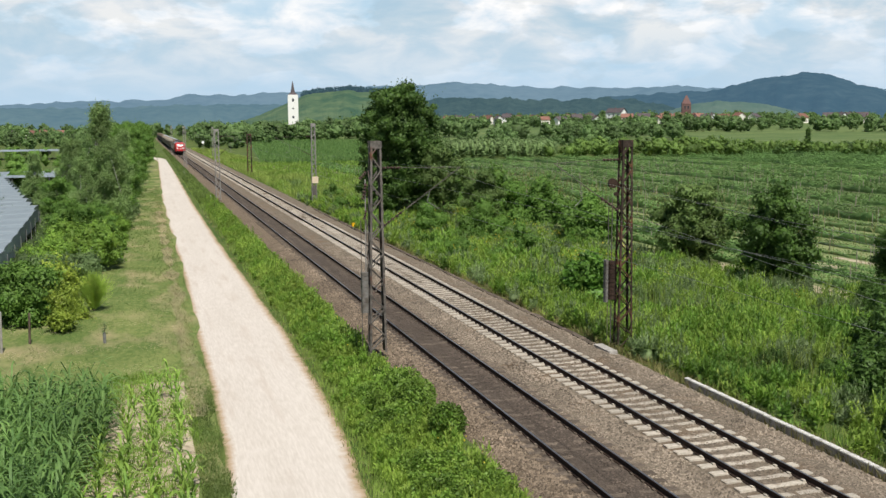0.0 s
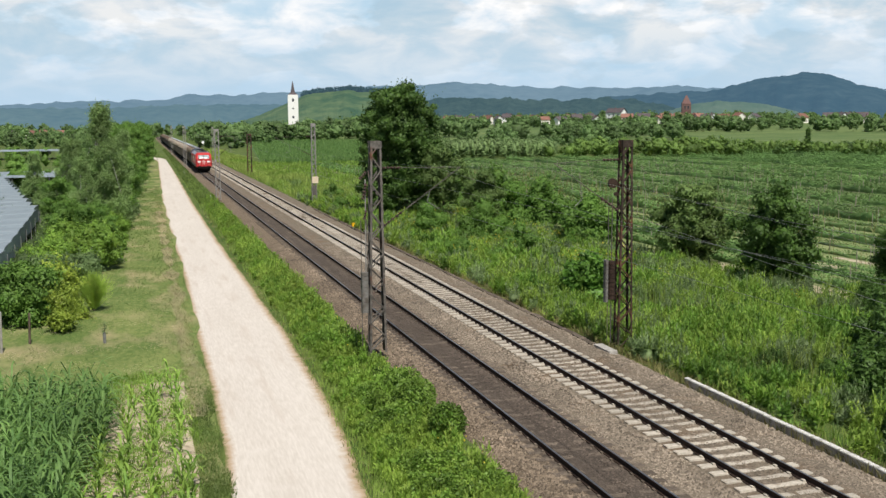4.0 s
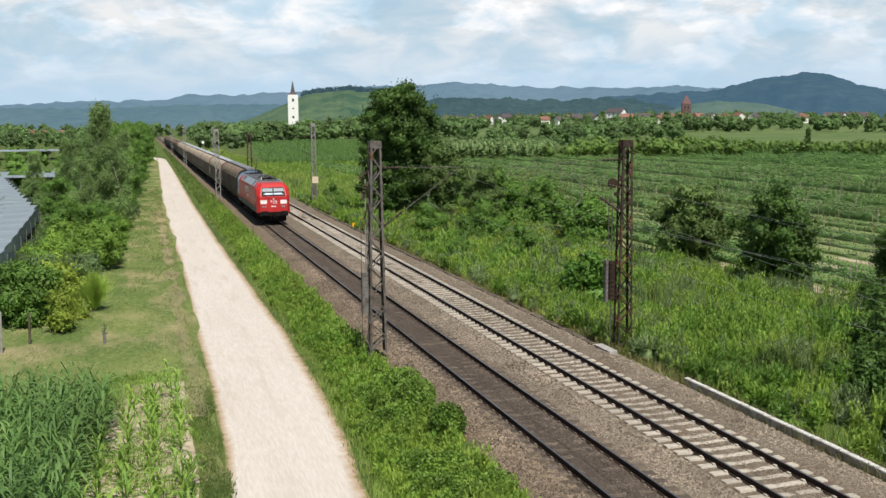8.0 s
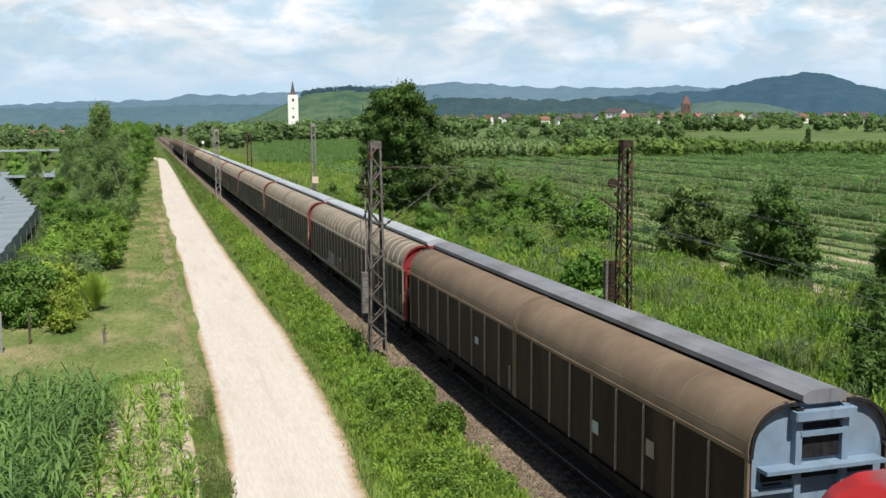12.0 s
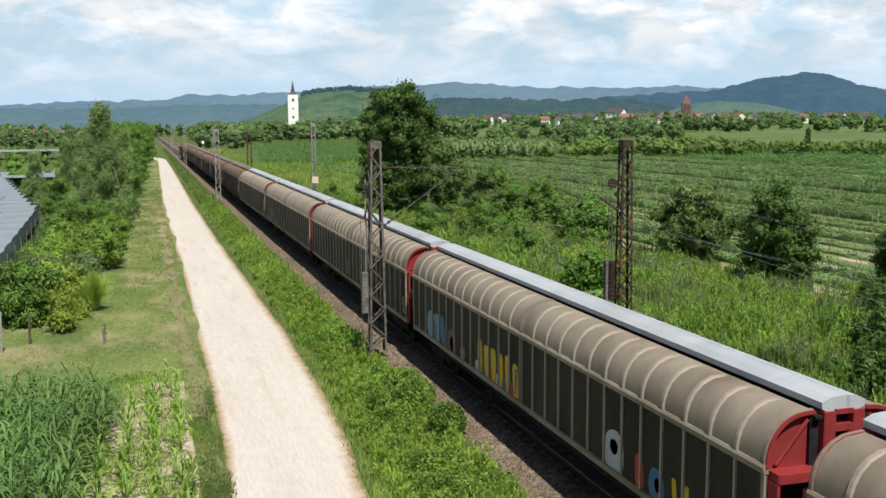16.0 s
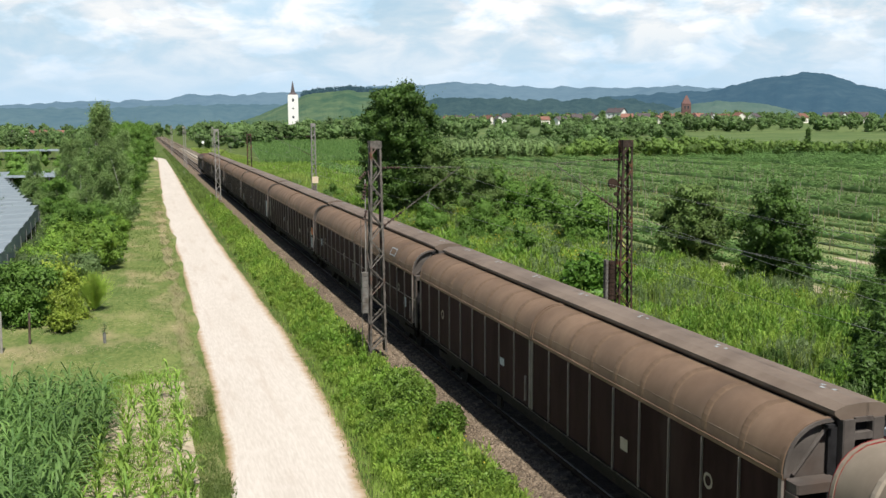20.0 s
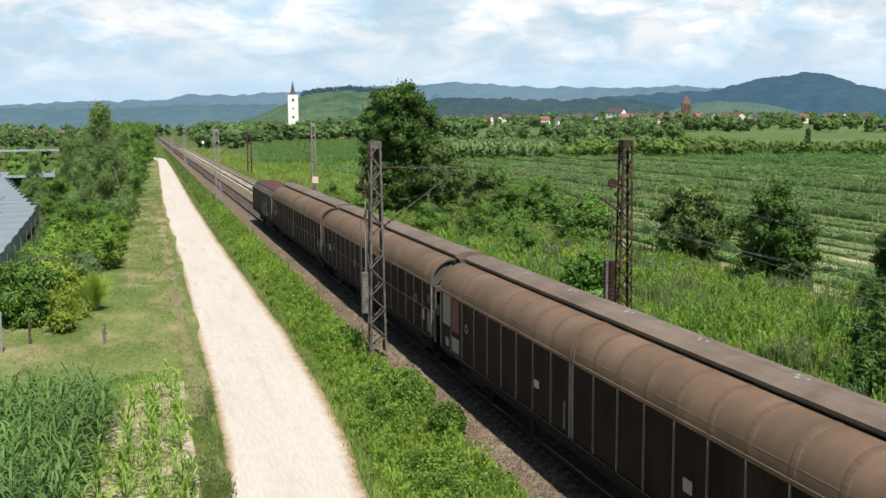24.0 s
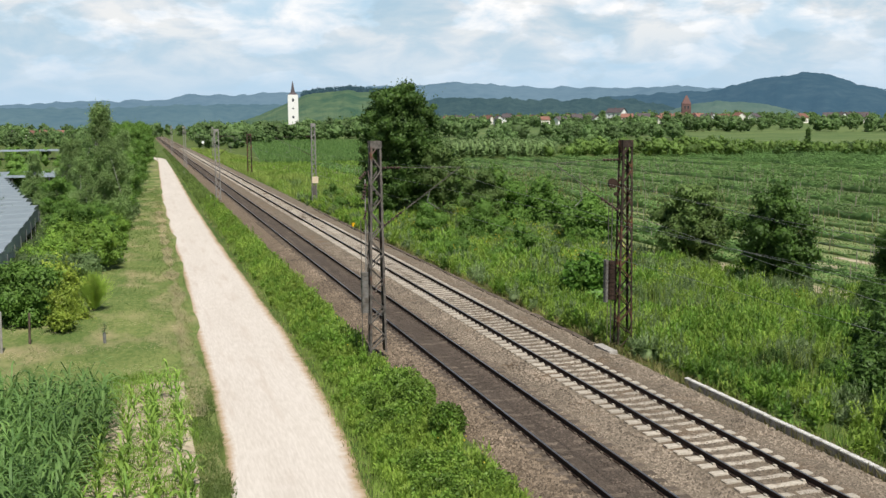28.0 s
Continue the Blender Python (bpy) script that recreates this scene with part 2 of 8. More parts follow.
M["straw"] = foliage("straw", (0.34, 0.29, 0.16), (0.50, 0.43, 0.27), (0.56, 0.50, 0.34), through_light=0.1, own=0.6)
M["maize"] = foliage("maize", (0.12, 0.24, 0.04), (0.32, 0.47, 0.09), (0.5, 0.5, 0.18), through_light=0.35)
M["maize_dark"] = foliage("maize_dark", (0.085, 0.175, 0.05), (0.20, 0.33, 0.092), (0.32, 0.40, 0.14), through_light=0.35, sprig=0.8, own=0.35)
M["flower_yellow"] = foliage("flower_yellow", (0.40, 0.36, 0.03), (0.60, 0.50, 0.06), through_light=0.3)
M["far_leaf"] = foliage("far_leaf", (0.12, 0.205, 0.07), (0.17, 0.265, 0.092), (0.195, 0.285, 0.11), through_light=0.42, patch=0.06, vary=(0.55, 1.5), sprig=0.35, own=0.25)
M["foil"] = material("foil", (0.18, 0.22, 0.25), (0.33, 0.38, 0.41), 0.55, 1.5, 0.8, 0.1, stretch=(0.3, 2, 1))


# ---- mesh helpers ----
def fast_mesh(name, verts, faces, smooth=False):
    """A mesh from an (n, 3) array of points and an (m, k) array of faces."""
    verts, faces = np.asarray(verts, dtype=np.float32), np.asarray(faces, dtype=np.int32)
    me = bpy.data.meshes.new(name)
    n, (m, k) = len(verts), faces.shape
    me.vertices.add(n)
    me.vertices.foreach_set("co", verts.ravel())
    me.loops.add(m * k)
    me.loops.foreach_set("vertex_index", faces.ravel())
    me.polygons.add(m)
    me.polygons.foreach_set("loop_start", np.arange(0, m * k, k, dtype=np.int32))
    me.polygons.foreach_set("loop_total", np.full(m, k, dtype=np.int32))
    if smooth:
        me.polygons.foreach_set("use_smooth", np.ones(m, dtype=bool))
    me.update(calc_edges=True)
    return me


class Geo:
    """Points and faces of one part, gathered piece by piece."""

    def __init__(self):
        self.v, self.f = [], []

    def add(self, pts, faces):
        b = len(self.v)
        self.v += [tuple(p) for p in pts]
        self.f += [tuple(i + b for i in f) for f in faces]
        return self

    def box(self, cx, cy, cz, sx, sy, sz, m=None, c=0.0):
        """A box about its centre; c cuts its upright edges."""
        x, y, z = sx / 2, sy / 2, sz / 2
        if c:
            ring = [(-x + c, -y), (x - c, -y), (x, -y + c), (x, y - c), (x - c, y), (-x + c, y), (-x, y - c), (-x, -y + c)]
        else:
            ring = [(-x, -y), (x, -y), (x, y), (-x, y)]
        n = len(ring)
        pts = [Vector((a, b, -z)) for a, b in ring] + [Vector((a, b, z)) for a, b in ring]
        if m:
            pts = [m @ p for p in pts]
        pts = [(p.x + cx, p.y + cy, p.z + cz) for p in pts]
        faces = [tuple(range(n - 1, -1, -1)), tuple(range(n, 2 * n))] + [(i, (i + 1) % n, n + (i + 1) % n, n + i) for i in range(n)]
        return self.add(pts, faces)

    def prism(self, profile, y0, y1, caps=True):
        """A closed outline in x and z drawn out along y."""
        n = len(profile)
        pts = [(x, y0, z) for x, z in profile] + [(x, y1, z) for x, z in profile]
        faces = [(i, (i + 1) % n, n + (i + 1) % n, n + i) for i in range(n)]
        if caps:
            faces += [tuple(range(n - 1, -1, -1)), tuple(range(n, 2 * n))]
        return self.add(pts, faces)

    def tube(self, p, q, r0, r1=None, n=6):
        r1 = r0 if r1 is None else r1
        p, q = Vector(p), Vector(q)
        d = (q - p).normalized()
        a = d.orthogonal().normalized()
        b = d.cross(a)
        pts = []
        for c, r in ((p, r0), (q, r1)):
            pts += [c + (a * math.cos(t) + b * math.sin(t)) * r for t in (2 * math.pi * i / n for i in range(n))]
        faces = [(i, (i + 1) % n, n + (i + 1) % n, n + i) for i in range(n)] + [tuple(range(n - 1, -1, -1)), tuple(range(n, 2 * n))]
        return self.add(pts, faces)

    def rod(self, pts, r, n=5):
        for p, q in zip(pts, pts[1:]):
            self.tube(p, q, r, r, n)
        return self

    def band(self, pts, y, w, h):
        """A flat strip of width w along y and thickness h, bent along a line of x and z: one closed piece."""
        n = len(pts)
        ring = []
        for i, (x, z) in enumerate(pts):
            (xa, za), (xb, zb) = pts[max(0, i - 1)], pts[min(n - 1, i + 1)]
            d = math.hypot(xb - xa, zb - za)
            nx, nz = (zb - za) / d, -(xb - xa) / d
            if nx * x < 0:
                nx, nz = -nx, -nz
            ring += [(x - nx * h / 2, y - w / 2, z - nz * h / 2), (x + nx * h / 2, y - w / 2, z + nz * h / 2), (x + nx * h / 2, y + w / 2, z + nz * h / 2), (x - nx * h / 2, y + w / 2, z - nz * h / 2)]
        f = [(4 * i + k, 4 * i + (k + 1) % 4, 4 * i + 4 + (k + 1) % 4, 4 * i + 4 + k) for i in range(n - 1) for k in range(4)]
        return self.add(ring, f + [(3, 2, 1, 0), tuple(4 * (n - 1) + k for k in range(4))])

    def mesh(self, name):
        me = bpy.data.meshes.new(name)
        me.from_pydata(self.v, [], self.f)
        me.update()
        return me


def part(name, geo, mat, parent, label="", smooth=False, bevel=0.0):
    """Links geometry (a Geo or a mesh) as one mesh object under a thing or a part."""
    me = geo.mesh(name) if isinstance(geo, Geo) else geo
    if not me.materials:
        me.materials.append(mat)
    ob = new(name, me)
    ob.parent = parent
    if label:
        ob["label"] = label
    if smooth:
        me.polygons.foreach_set("use_smooth", np.ones(len(me.polygons), dtype=bool))
    if bevel:
        b = ob.modifiers.new("edge", "BEVEL")
        b.width, b.segments, b.limit_method, b.angle_limit = bevel, 2, "ANGLE", radians(35)
    return ob


def thing(name, x=0, y=0, z=0, label="", category="", group="", kind="", rz=0):
    ob = new(name)
    ob.empty_display_size = 0.3
    ob.matrix_basis = pose(x, y, z, 0, 0, rz)
    return tagged(ob, label, category, group, kind)


def single(name, geo, mat, label, category, kind="", group="", smooth=False):
    """A thing or piece of the setting that is one mesh."""
    ob = part(name, geo, mat, None, "", smooth)
    return tagged(ob, label, category, group, kind)




def bearing(deg, dist, z=0.0):
    """A point of the plain, by compass bearing from the track's direction and distance from the bridge."""
    a = radians(deg)
    return (-11.3 + math.sin(a) * dist, math.cos(a) * dist, z)


# ---- leaves, blades ----
def leaf_quads(centres, size, flat=0.0, seed=0, out=None, loose=0.75):
    """Small pointed leaves, one diamond a point, turned every way (flat: how far they lie level; out: the way they mostly face)."""
    r = np.random.default_rng(seed)
    n = len(centres)
    nrm = r.normal(size=(n, 3))
    if out is not None:
        nrm = nrm * loose + out * 1.3
    nrm[:, 2] += flat * 2.0
    nrm /= np.linalg.norm(nrm, axis=1)[:, None] + 1e-9
    t = np.cross(nrm, r.normal(size=(n, 3)))
    t /= np.linalg.norm(t, axis=1)[:, None] + 1e-9
    b = np.cross(nrm, t)
    s = (size * r.uniform(0.65, 1.35, n))[:, None]
    v = np.stack([centres - t * s, centres - b * s * 0.55 + nrm * s * 0.12, centres + t * s, centres + b * s * 0.55 + nrm * s * 0.12], 1).reshape(-1, 3)
    f = np.arange(n * 4).reshape(-1, 4)
    return v, f


def crown_points(blobs, count, seed, rough=0.25, facing=False):
    """Points in the outer shells of a group of clumps: rows of x, y, z, rx, ry, rz."""
    r = np.random.default_rng(seed)
    blobs = np.asarray(blobs, float)
    area = (blobs[:, 3] * blobs[:, 4] + blobs[:, 5] * blobs[:, 3]) ** 1.0
    pick = r.choice(len(blobs), size=count, p=area / area.sum())
    d = r.normal(size=(count, 3))
    d /= np.linalg.norm(d, axis=1)[:, None]
    rad = 1.0 - np.abs(r.normal(scale=rough, size=count))
    rad = np.clip(rad + r.normal(scale=0.05, size=count), 0.2, 1.15)
    p = blobs[pick, :3] + d * rad[:, None] * blobs[pick, 3:6]
    return (p, d) if facing else p


def clump_blobs(cx, cy, cz, rx, ry, rz, k, size, seed, base=-0.75):
    """k uneven clumps spread over an egg-shaped crown."""
    r = np.random.default_rng(seed)
    out = []
    while len(out) < k:
        d = r.normal(size=3)
        d /= np.linalg.norm(d)
        if d[2] < base:
            continue
        q = r.uniform(0.45, 0.95) if len(out) > 2 else 0.2
        s = size * r.uniform(0.6, 1.35)
        out.append((cx + d[0] * rx * q, cy + d[1] * ry * q, cz + d[2] * rz * q, s * r.uniform(0.8, 1.25), s * r.uniform(0.8, 1.25), s * r.uniform(0.65, 0.95)))
    return out


def round_mass(n):
    """A ball of quads, n by n on each of the six sides of a cube blown up: its points, its faces, and which points fall together."""
    q = [(-1 + 2 * i / n, -1 + 2 * j / n) for j in range(n + 1) for i in range(n + 1)]
    v = np.array([(a, b, 1.0) for a, b in q] + [(b, a, -1.0) for a, b in q] + [(1.0, a, b) for a, b in q] + [(-1.0, b, a) for a, b in q] + [(b, 1.0, a) for a, b in q] + [(a, -1.0, b) for a, b in q])
    w, e = n + 1, (n + 1) ** 2
    f = np.array([(e * k + w * j + i, e * k + w * j + i + 1, e * k + w * j + i + w + 1, e * k + w * j + i + w) for k in range(6) for j in range(n) for i in range(n)])
    v, same = np.unique(np.round(v / np.linalg.norm(v, axis=1)[:, None], 4), axis=0, return_inverse=True)
    return v, same.ravel()[f]


ROUND = {n: round_mass(n) for n in (2, 3)}


def lumps(blobs, share, seed, uneven=0.16, n=3):
    """The dense inside of each clump: an uneven round mass of quads, a share of the clump's size."""
    r = np.random.default_rng(seed)
    b = np.asarray(blobs, float)
    rv, rf = ROUND[n]
    k = 1 + r.normal(scale=uneven, size=(len(b), len(rv)))
    v = b[:, None, :3] + rv[None] * k[:, :, None] * b[:, None, 3:6] * share
    return v.reshape(-1, 3), (np.arange(len(b))[:, None, None] * len(rv) + rf[None]).reshape(-1, 4)


def twig_leaves(blobs, count, per, leaf, seed):
    """Sprays of leaves that stand out of the clumps and rise: count twigs with per leaves each."""
    r = np.random.default_rng(seed)
    b = np.asarray(blobs, float)
    pick = r.choice(len(b), size=count, p=b[:, 3] ** 2 / (b[:, 3] ** 2).sum())
    d = r.normal(size=(count, 3))
    d /= np.linalg.norm(d, axis=1)[:, None]
    root = b[pick, :3] + d * b[pick, 3:6] * 0.85
    way = d + np.array([0, 0, 0.45]) + r.normal(scale=0.3, size=(count, 3))
    way *= (b[pick, 3] * r.uniform(0.35, 0.95, count))[:, None]
    u = np.linspace(0.1, 1.0, per)
    p = (root[:, None] + way[:, None] * u[None, :, None] - np.array([0, 0, 0.18])[None, None] * (u ** 2)[None, :, None] * b[pick, 3][:, None, None]).reshape(-1, 3)
    return leaf_quads(p + r.normal(scale=leaf * 0.5, size=p.shape), leaf * 0.9, 0.25, seed, np.repeat(d, per, 0), 0.9)


def make_tree(name, label, category, blobs, leaves, leaf, mat, trunk_h, trunk_r, seed, bark="bark", limbs=6, flat=0.2, group="", rough=0.28, face=True, loose=0.5, core=0.62, twigs=0.3):
    """A tree or bush at the origin: tapered trunk with limbs into the clumps, crown of small leaves."""
    r = np.random.default_rng(seed)
    t = thing(name, label=label, category=category, group=group)
    g = Geo()
    lean = Vector((r.uniform(-0.03, 0.03), r.uniform(-0.03, 0.03), 1)) * trunk_h
    p0 = Vector((0, 0, -0.25))
    mid = lean * 0.5 + Vector((r.uniform(-0.04, 0.04) * trunk_h, r.uniform(-0.04, 0.04) * trunk_h, 0))
    g.tube(p0, mid, trunk_r * 1.15, trunk_r * 0.75, 8).tube(mid, lean, trunk_r * 0.75, trunk_r * 0.3, 8)
    for i in range(limbs):
        b = blobs[int(r.integers(len(blobs)))]
        q = Vector(b[:3])
        s = lean * r.uniform(0.35, 0.95)
        k = s.lerp(q, 0.5) + Vector((0, 0, 0.12 * (q - s).length))
        g.tube(s, k, trunk_r * 0.3, trunk_r * 0.2, 5).tube(k, q, trunk_r * 0.2, trunk_r * 0.06, 5)
    part("trunk", g, M[bark], t)
    c, d = crown_points(blobs, leaves, seed, rough, True)
    sets = [leaf_quads(c, leaf, flat, seed, d if face else None, loose)]
    if twigs:
        sets.append(twig_leaves(blobs, int(leaves * twigs / 7), 7, leaf, seed + 1))
    if core:
        sets.append(lumps(blobs, core, seed))
    part("crown", fast_mesh("crown", *join(*sets)), M[mat], t)
    return t


def blades(xy, z, height, width, seed, lean=0.35):
    """Grass blades, one bent strip of two faces each, at the points given."""
    r = np.random.default_rng(seed)
    n = len(xy)
    a = r.uniform(0, 2 * math.pi, n)
    h = height * r.uniform(0.55, 1.3, n)
    w = width * r.uniform(0.7, 1.3, n)
    dx, dy = np.cos(a), np.sin(a)
    la = r.uniform(0, 2 * math.pi, n)
    ln = np.abs(r.normal(scale=lean, size=n)) * h
    lx, ly = np.cos(la) * ln, np.sin(la) * ln
    z = np.broadcast_to(z, (n,))
    base = np.stack([xy[:, 0], xy[:, 1], z - 0.03], 1)
    sid = np.stack([dx * w, dy * w, np.zeros(n)], 1)
    mid = base + np.stack([lx * 0.35, ly * 0.35, h * 0.6], 1)
    tip = base + np.stack([lx, ly, h], 1)
    v = np.stack([base - sid, base + sid, mid + sid * 0.8, mid - sid * 0.8, tip + sid * 0.1, tip - sid * 0.1], 1).reshape(-1, 3)
    k = np.arange(n)[:, None] * 6
    f = np.concatenate([k + np.array([[0, 1, 2, 3]]), k + np.array([[3, 2, 4, 5]])])
    return v, f


def join(*pairs):
    vs, fs, b = [], [], 0
    for v, f in pairs:
        vs.append(v)
        fs.append(f + b)
        b += len(v)
    return np.concatenate(vs), np.concatenate(fs)


def spread(n, x0, x1, y0, y1, seed, near=1.6):
    """Points in a strip, thinning with the distance along y."""
    r = np.random.default_rng(seed)
    u = r.uniform(0, 1, n) ** near
    y = y0 * (y1 / y0) ** u if near != 1.0 else r.uniform(y0, y1, n)
    return np.stack([r.uniform(x0, x1, n), y], 1)


# ---- ground, path, track bed ----
XB = 3.93  # centre line of the second track


def ground_height(x):
    xs = [-4500, -16, -9.4, -5.0, -3.4, -2.3, 7.2, 8.6, 12, 4500]
    zs = [-1.0, -1.0, -1.0, -1.0, -0.72, -0.42, -0.42, -0.75, -1.0, -1.0]
    return np.interp(x, xs, zs)


def build_ground():
    xs = [-4500, -1500, -600, -250, -120, -60, -40, -28, -20, -16, -12, -9.4, -7.2, -5, -4.2, -3.4, -2.8, -2.3, -1.8, 6.6, 7.2, 7.9, 8.6, 10, 12, 16, 22, 30, 45, 80, 150, 300, 700, 1600, 4500]
    ys = [-400, -60, 0, 12, 20, 26, 32, 38, 46, 56, 68, 84, 104, 130, 165, 210, 270, 350, 470, 650, 900, 1400, 2400, 4600]
    v = []
    for y in ys:
        for x in xs:
            z = float(ground_height(x))
            if -1.9 < x < 6.7:
                z = -0.95
            elif 8 < abs(x) < 200 and not -9.6 < x < -4.9:
                z += 0.10 * noise.noise((x * 0.13, y * 0.09, 2.0))
            v.append((x, y, z))
    w = len(xs)
    f = [(j * w + i, j * w + i + 1, (j + 1) * w + i + 1, (j + 1) * w + i) for j in range(len(ys) - 1) for i in range(w - 1)]
    single("ground", fast_mesh("ground", v, f, True), M["meadow"], "green meadow plain with dry straw patches", "ground", "structure")


build_ground()


def ribbon(name, rows, mat, label, category, wobble=0.0, seed=3, z=None, step=2.0):
    """A sheet along y between two edges: rows of y, left x, right x, height; its edges wander by wobble."""
    r = np.random.default_rng(seed)
    y0, y1 = rows[0][0], rows[-1][0]
    ys = []
    y = y0
    while y < y1:
        ys.append(y)
        y += step * max(1.0, y / 45)
    ys.append(y1)
    ry = [q[0] for q in rows]
    v = []
    for y in ys:
        a, b, h = (float(np.interp(y, ry, [q[k] for q in rows])) for k in (1, 2, 3))
        a += wobble * noise.noise((y * 0.7, seed, 0.3)) + r.normal() * wobble * 0.25
        b += wobble * noise.noise((y * 0.7, seed + 9, 0.7)) + r.normal() * wobble * 0.25
        for k in range(5):
            v.append((a + (b - a) * k / 4, y, h + (0.025 * math.sin(math.pi * k / 4))))
    f = [(j * 5 + i, j * 5 + i + 1, (j + 1) * 5 + i + 1, (j + 1) * 5 + i) for j in range(len(ys) - 1) for i in range(4)]
    return single(name, fast_mesh(name, v, f, True), mat, label, category, "structure")


def path_material():
    """Pale rolled gravel that turns into brownish sand towards its worn edges, with faint wheel tracks."""
    m = material("path", (0.50, 0.452, 0.40), (0.60, 0.552, 0.50), 0.95, 9.0, 0.35, 0.18, space="World", spots=((0.45, 0.38, 0.32), 0.56, 0.85, 1.1), stretch=(1.6, 0.16, 1))
    nt = m.node_tree
    N, L = nt.nodes.new, nt.links.new
    p = nt.nodes["Principled BSDF"]
    src = p.inputs["Base Color"].links[0].from_socket
    at = N("ShaderNodeAttribute"); at.attribute_name = "worn"
    ge = N("ShaderNodeNewGeometry")
    no = N("ShaderNodeTexNoise"); no.inputs["Scale"].default_value, no.inputs["Detail"].default_value = 2.2, 8
    no.inputs["Roughness"].default_value = 0.7
    L(ge.outputs["Position"], no.inputs["Vector"])
    ad = N("ShaderNodeMath"); ad.operation = "MULTIPLY_ADD"; ad.inputs[1].default_value = 0.9
    L(no.outputs["Fac"], ad.inputs[0]); L(at.outputs["Fac"], ad.inputs[2])
    for lo, hi, c in ((0.80, 1.20, (0.40, 0.30, 0.205)), (1.22, 1.42, (0.17, 0.17, 0.065))):
        mr = N("ShaderNodeMapRange"); mr.inputs["From Min"].default_value, mr.inputs["From Max"].default_value = lo, hi
        mx = N("ShaderNodeMixRGB"); mx.inputs["Color2"].default_value = (*c, 1)
        L(ad.outputs[0], mr.inputs["Value"]); L(mr.outputs[0], mx.inputs["Fac"]); L(src, mx.inputs["Color1"])
        src = mx.outputs[0]
    L(src, p.inputs["Base Color"])
    return m


def build_path():
    rows = [(4, -10.1, -6.5), (26, -9.6, -5.75), (30, -9.25, -5.4), (37, -9.15, -5.1), (50, -9.15, -5.0), (70, -9.0, -5.2), (97, -9.15, -5.3), (135, -9.15, -5.3), (290, -7.4, -4.4), (307, -7.8, -4.6), (322, -10.0, -5.6), (330, -13.0, -7.5)]
    yy, la, ra = zip(*rows)
    ys = [4.0]
    while ys[-1] < 330:
        ys.append(ys[-1] + max(0.3, ys[-1] * 0.012))
    n = 22
    v, worn = [], []
    for y in ys:
        a = np.interp(y, yy, la) + 0.13 * noise.noise((0.0, y * 0.16, 4.0))
        b = np.interp(y, yy, ra) + 0.15 * noise.noise((5.0, y * 0.2, 4.0))
        for k in range(n + 1):
            u = k / n
            x = a + (b - a) * u
            d = min(x - a, b - x)
            rut = max(math.exp(-((u - q) / 0.07) ** 2) for q in (0.3, 0.72))
            v.append((x, y, -0.985 + 0.02 * min(1, d / 0.5) - 0.012 * rut + 0.008 * noise.noise((x * 2, y * 1.3, 2.0))))
            worn.append(max(0.0, 1 - d / (0.55 if x - a < b - x else 0.7)) + 0.12 * math.exp(-((u - 0.5) / 0.08) ** 2) - 0.1 * rut)
    w = n + 1
    f = [(j * w + i, j * w + i + 1, (j + 1) * w + i + 1, (j + 1) * w + i) for j in range(len(ys) - 1) for i in range(n)]
    me = fast_mesh("path", v, f, True)
    me.attributes.new("worn", "FLOAT", "POINT").data.foreach_set("value", np.array(worn, dtype=np.float32))
    single("path", me, path_material(), "pale sandy gravel farm path beside the railway", "path", "structure")


build_path()


def bed(name, profile, y0, y1, mat, label):
    """A strip of ballast with an uneven surface."""
    ys = [y0]
    while ys[-1] < y1:
        ys.append(min(y1, ys[-1] + max(0.4, ys[-1] * 0.02)))
    xs = []
    for (xa, za), (xb, zb) in zip(profile, profile[1:]):
        k = max(1, int(abs(xb - xa) / 0.3))
        xs += [(xa + (xb - xa) * i / k, za + (zb - za) * i / k) for i in range(k)]
    xs.append(profile[-1])
    v = [(x + 0.04 * noise.noise((x * 3, y * 1.3, 5)), y, z + 0.035 * noise.noise((x * 2.3, y * 2.1, 1.5))) for y in ys for x, z in xs]
    w = len(xs)
    f = [(j * w + i, j * w + i + 1, (j + 1) * w + i + 1, (j + 1) * w + i) for j in range(len(ys) - 1) for i in range(w - 1)]
    return single(name, fast_mesh(name, v, f, True), mat, label, "ballast", "structure")


bed("ballast_1", [(-2.75, -0.70), (-2.2, -0.45), (-1.75, -0.27), (-1.3, -0.20), (-1.02, -0.195)], -25, 900, M["ballast_dark"], "brown ballast shoulder of the old track")
# Reaches past the left rail to paint in the shade beside the train.
bed("ballast_2", [(-1.02, -0.195), (-0.4, -0.185), (0.4, -0.185), (0.85, -0.19)], -25, 900, M["ballast_oily_and_shade"], "dark oily ballast of the old track, widened left as painted train shade")
bed("ballast_3", [(0.85, -0.19), (1.35, -0.20), (1.9, -0.24), (2.5, -0.20)], -25, 900, M["ballast_light"], "beige crushed stone between the two tracks")
M["ballast_mid"] = material("ballast_mid", (0.07, 0.058, 0.046), (0.19, 0.16, 0.13), 0.95, 16.0, 0.25, 1.0, space="World", dist=0.05)
bed("ballast_5", [(3.22, -0.205), (3.9, -0.215), (4.64, -0.205)], -25, 900, M["ballast_mid"], "grey-brown ballast between the rails of the newer track")
bed("ballast_4", [(2.5, -0.20), (3.0, -0.195), (4.9, -0.195), (5.4, -0.20), (6.1, -0.27), (6.75, -0.37), (7.3, -0.48)], -25, 900, M["ballast_light"], "beige crushed stone bed of the newer track")


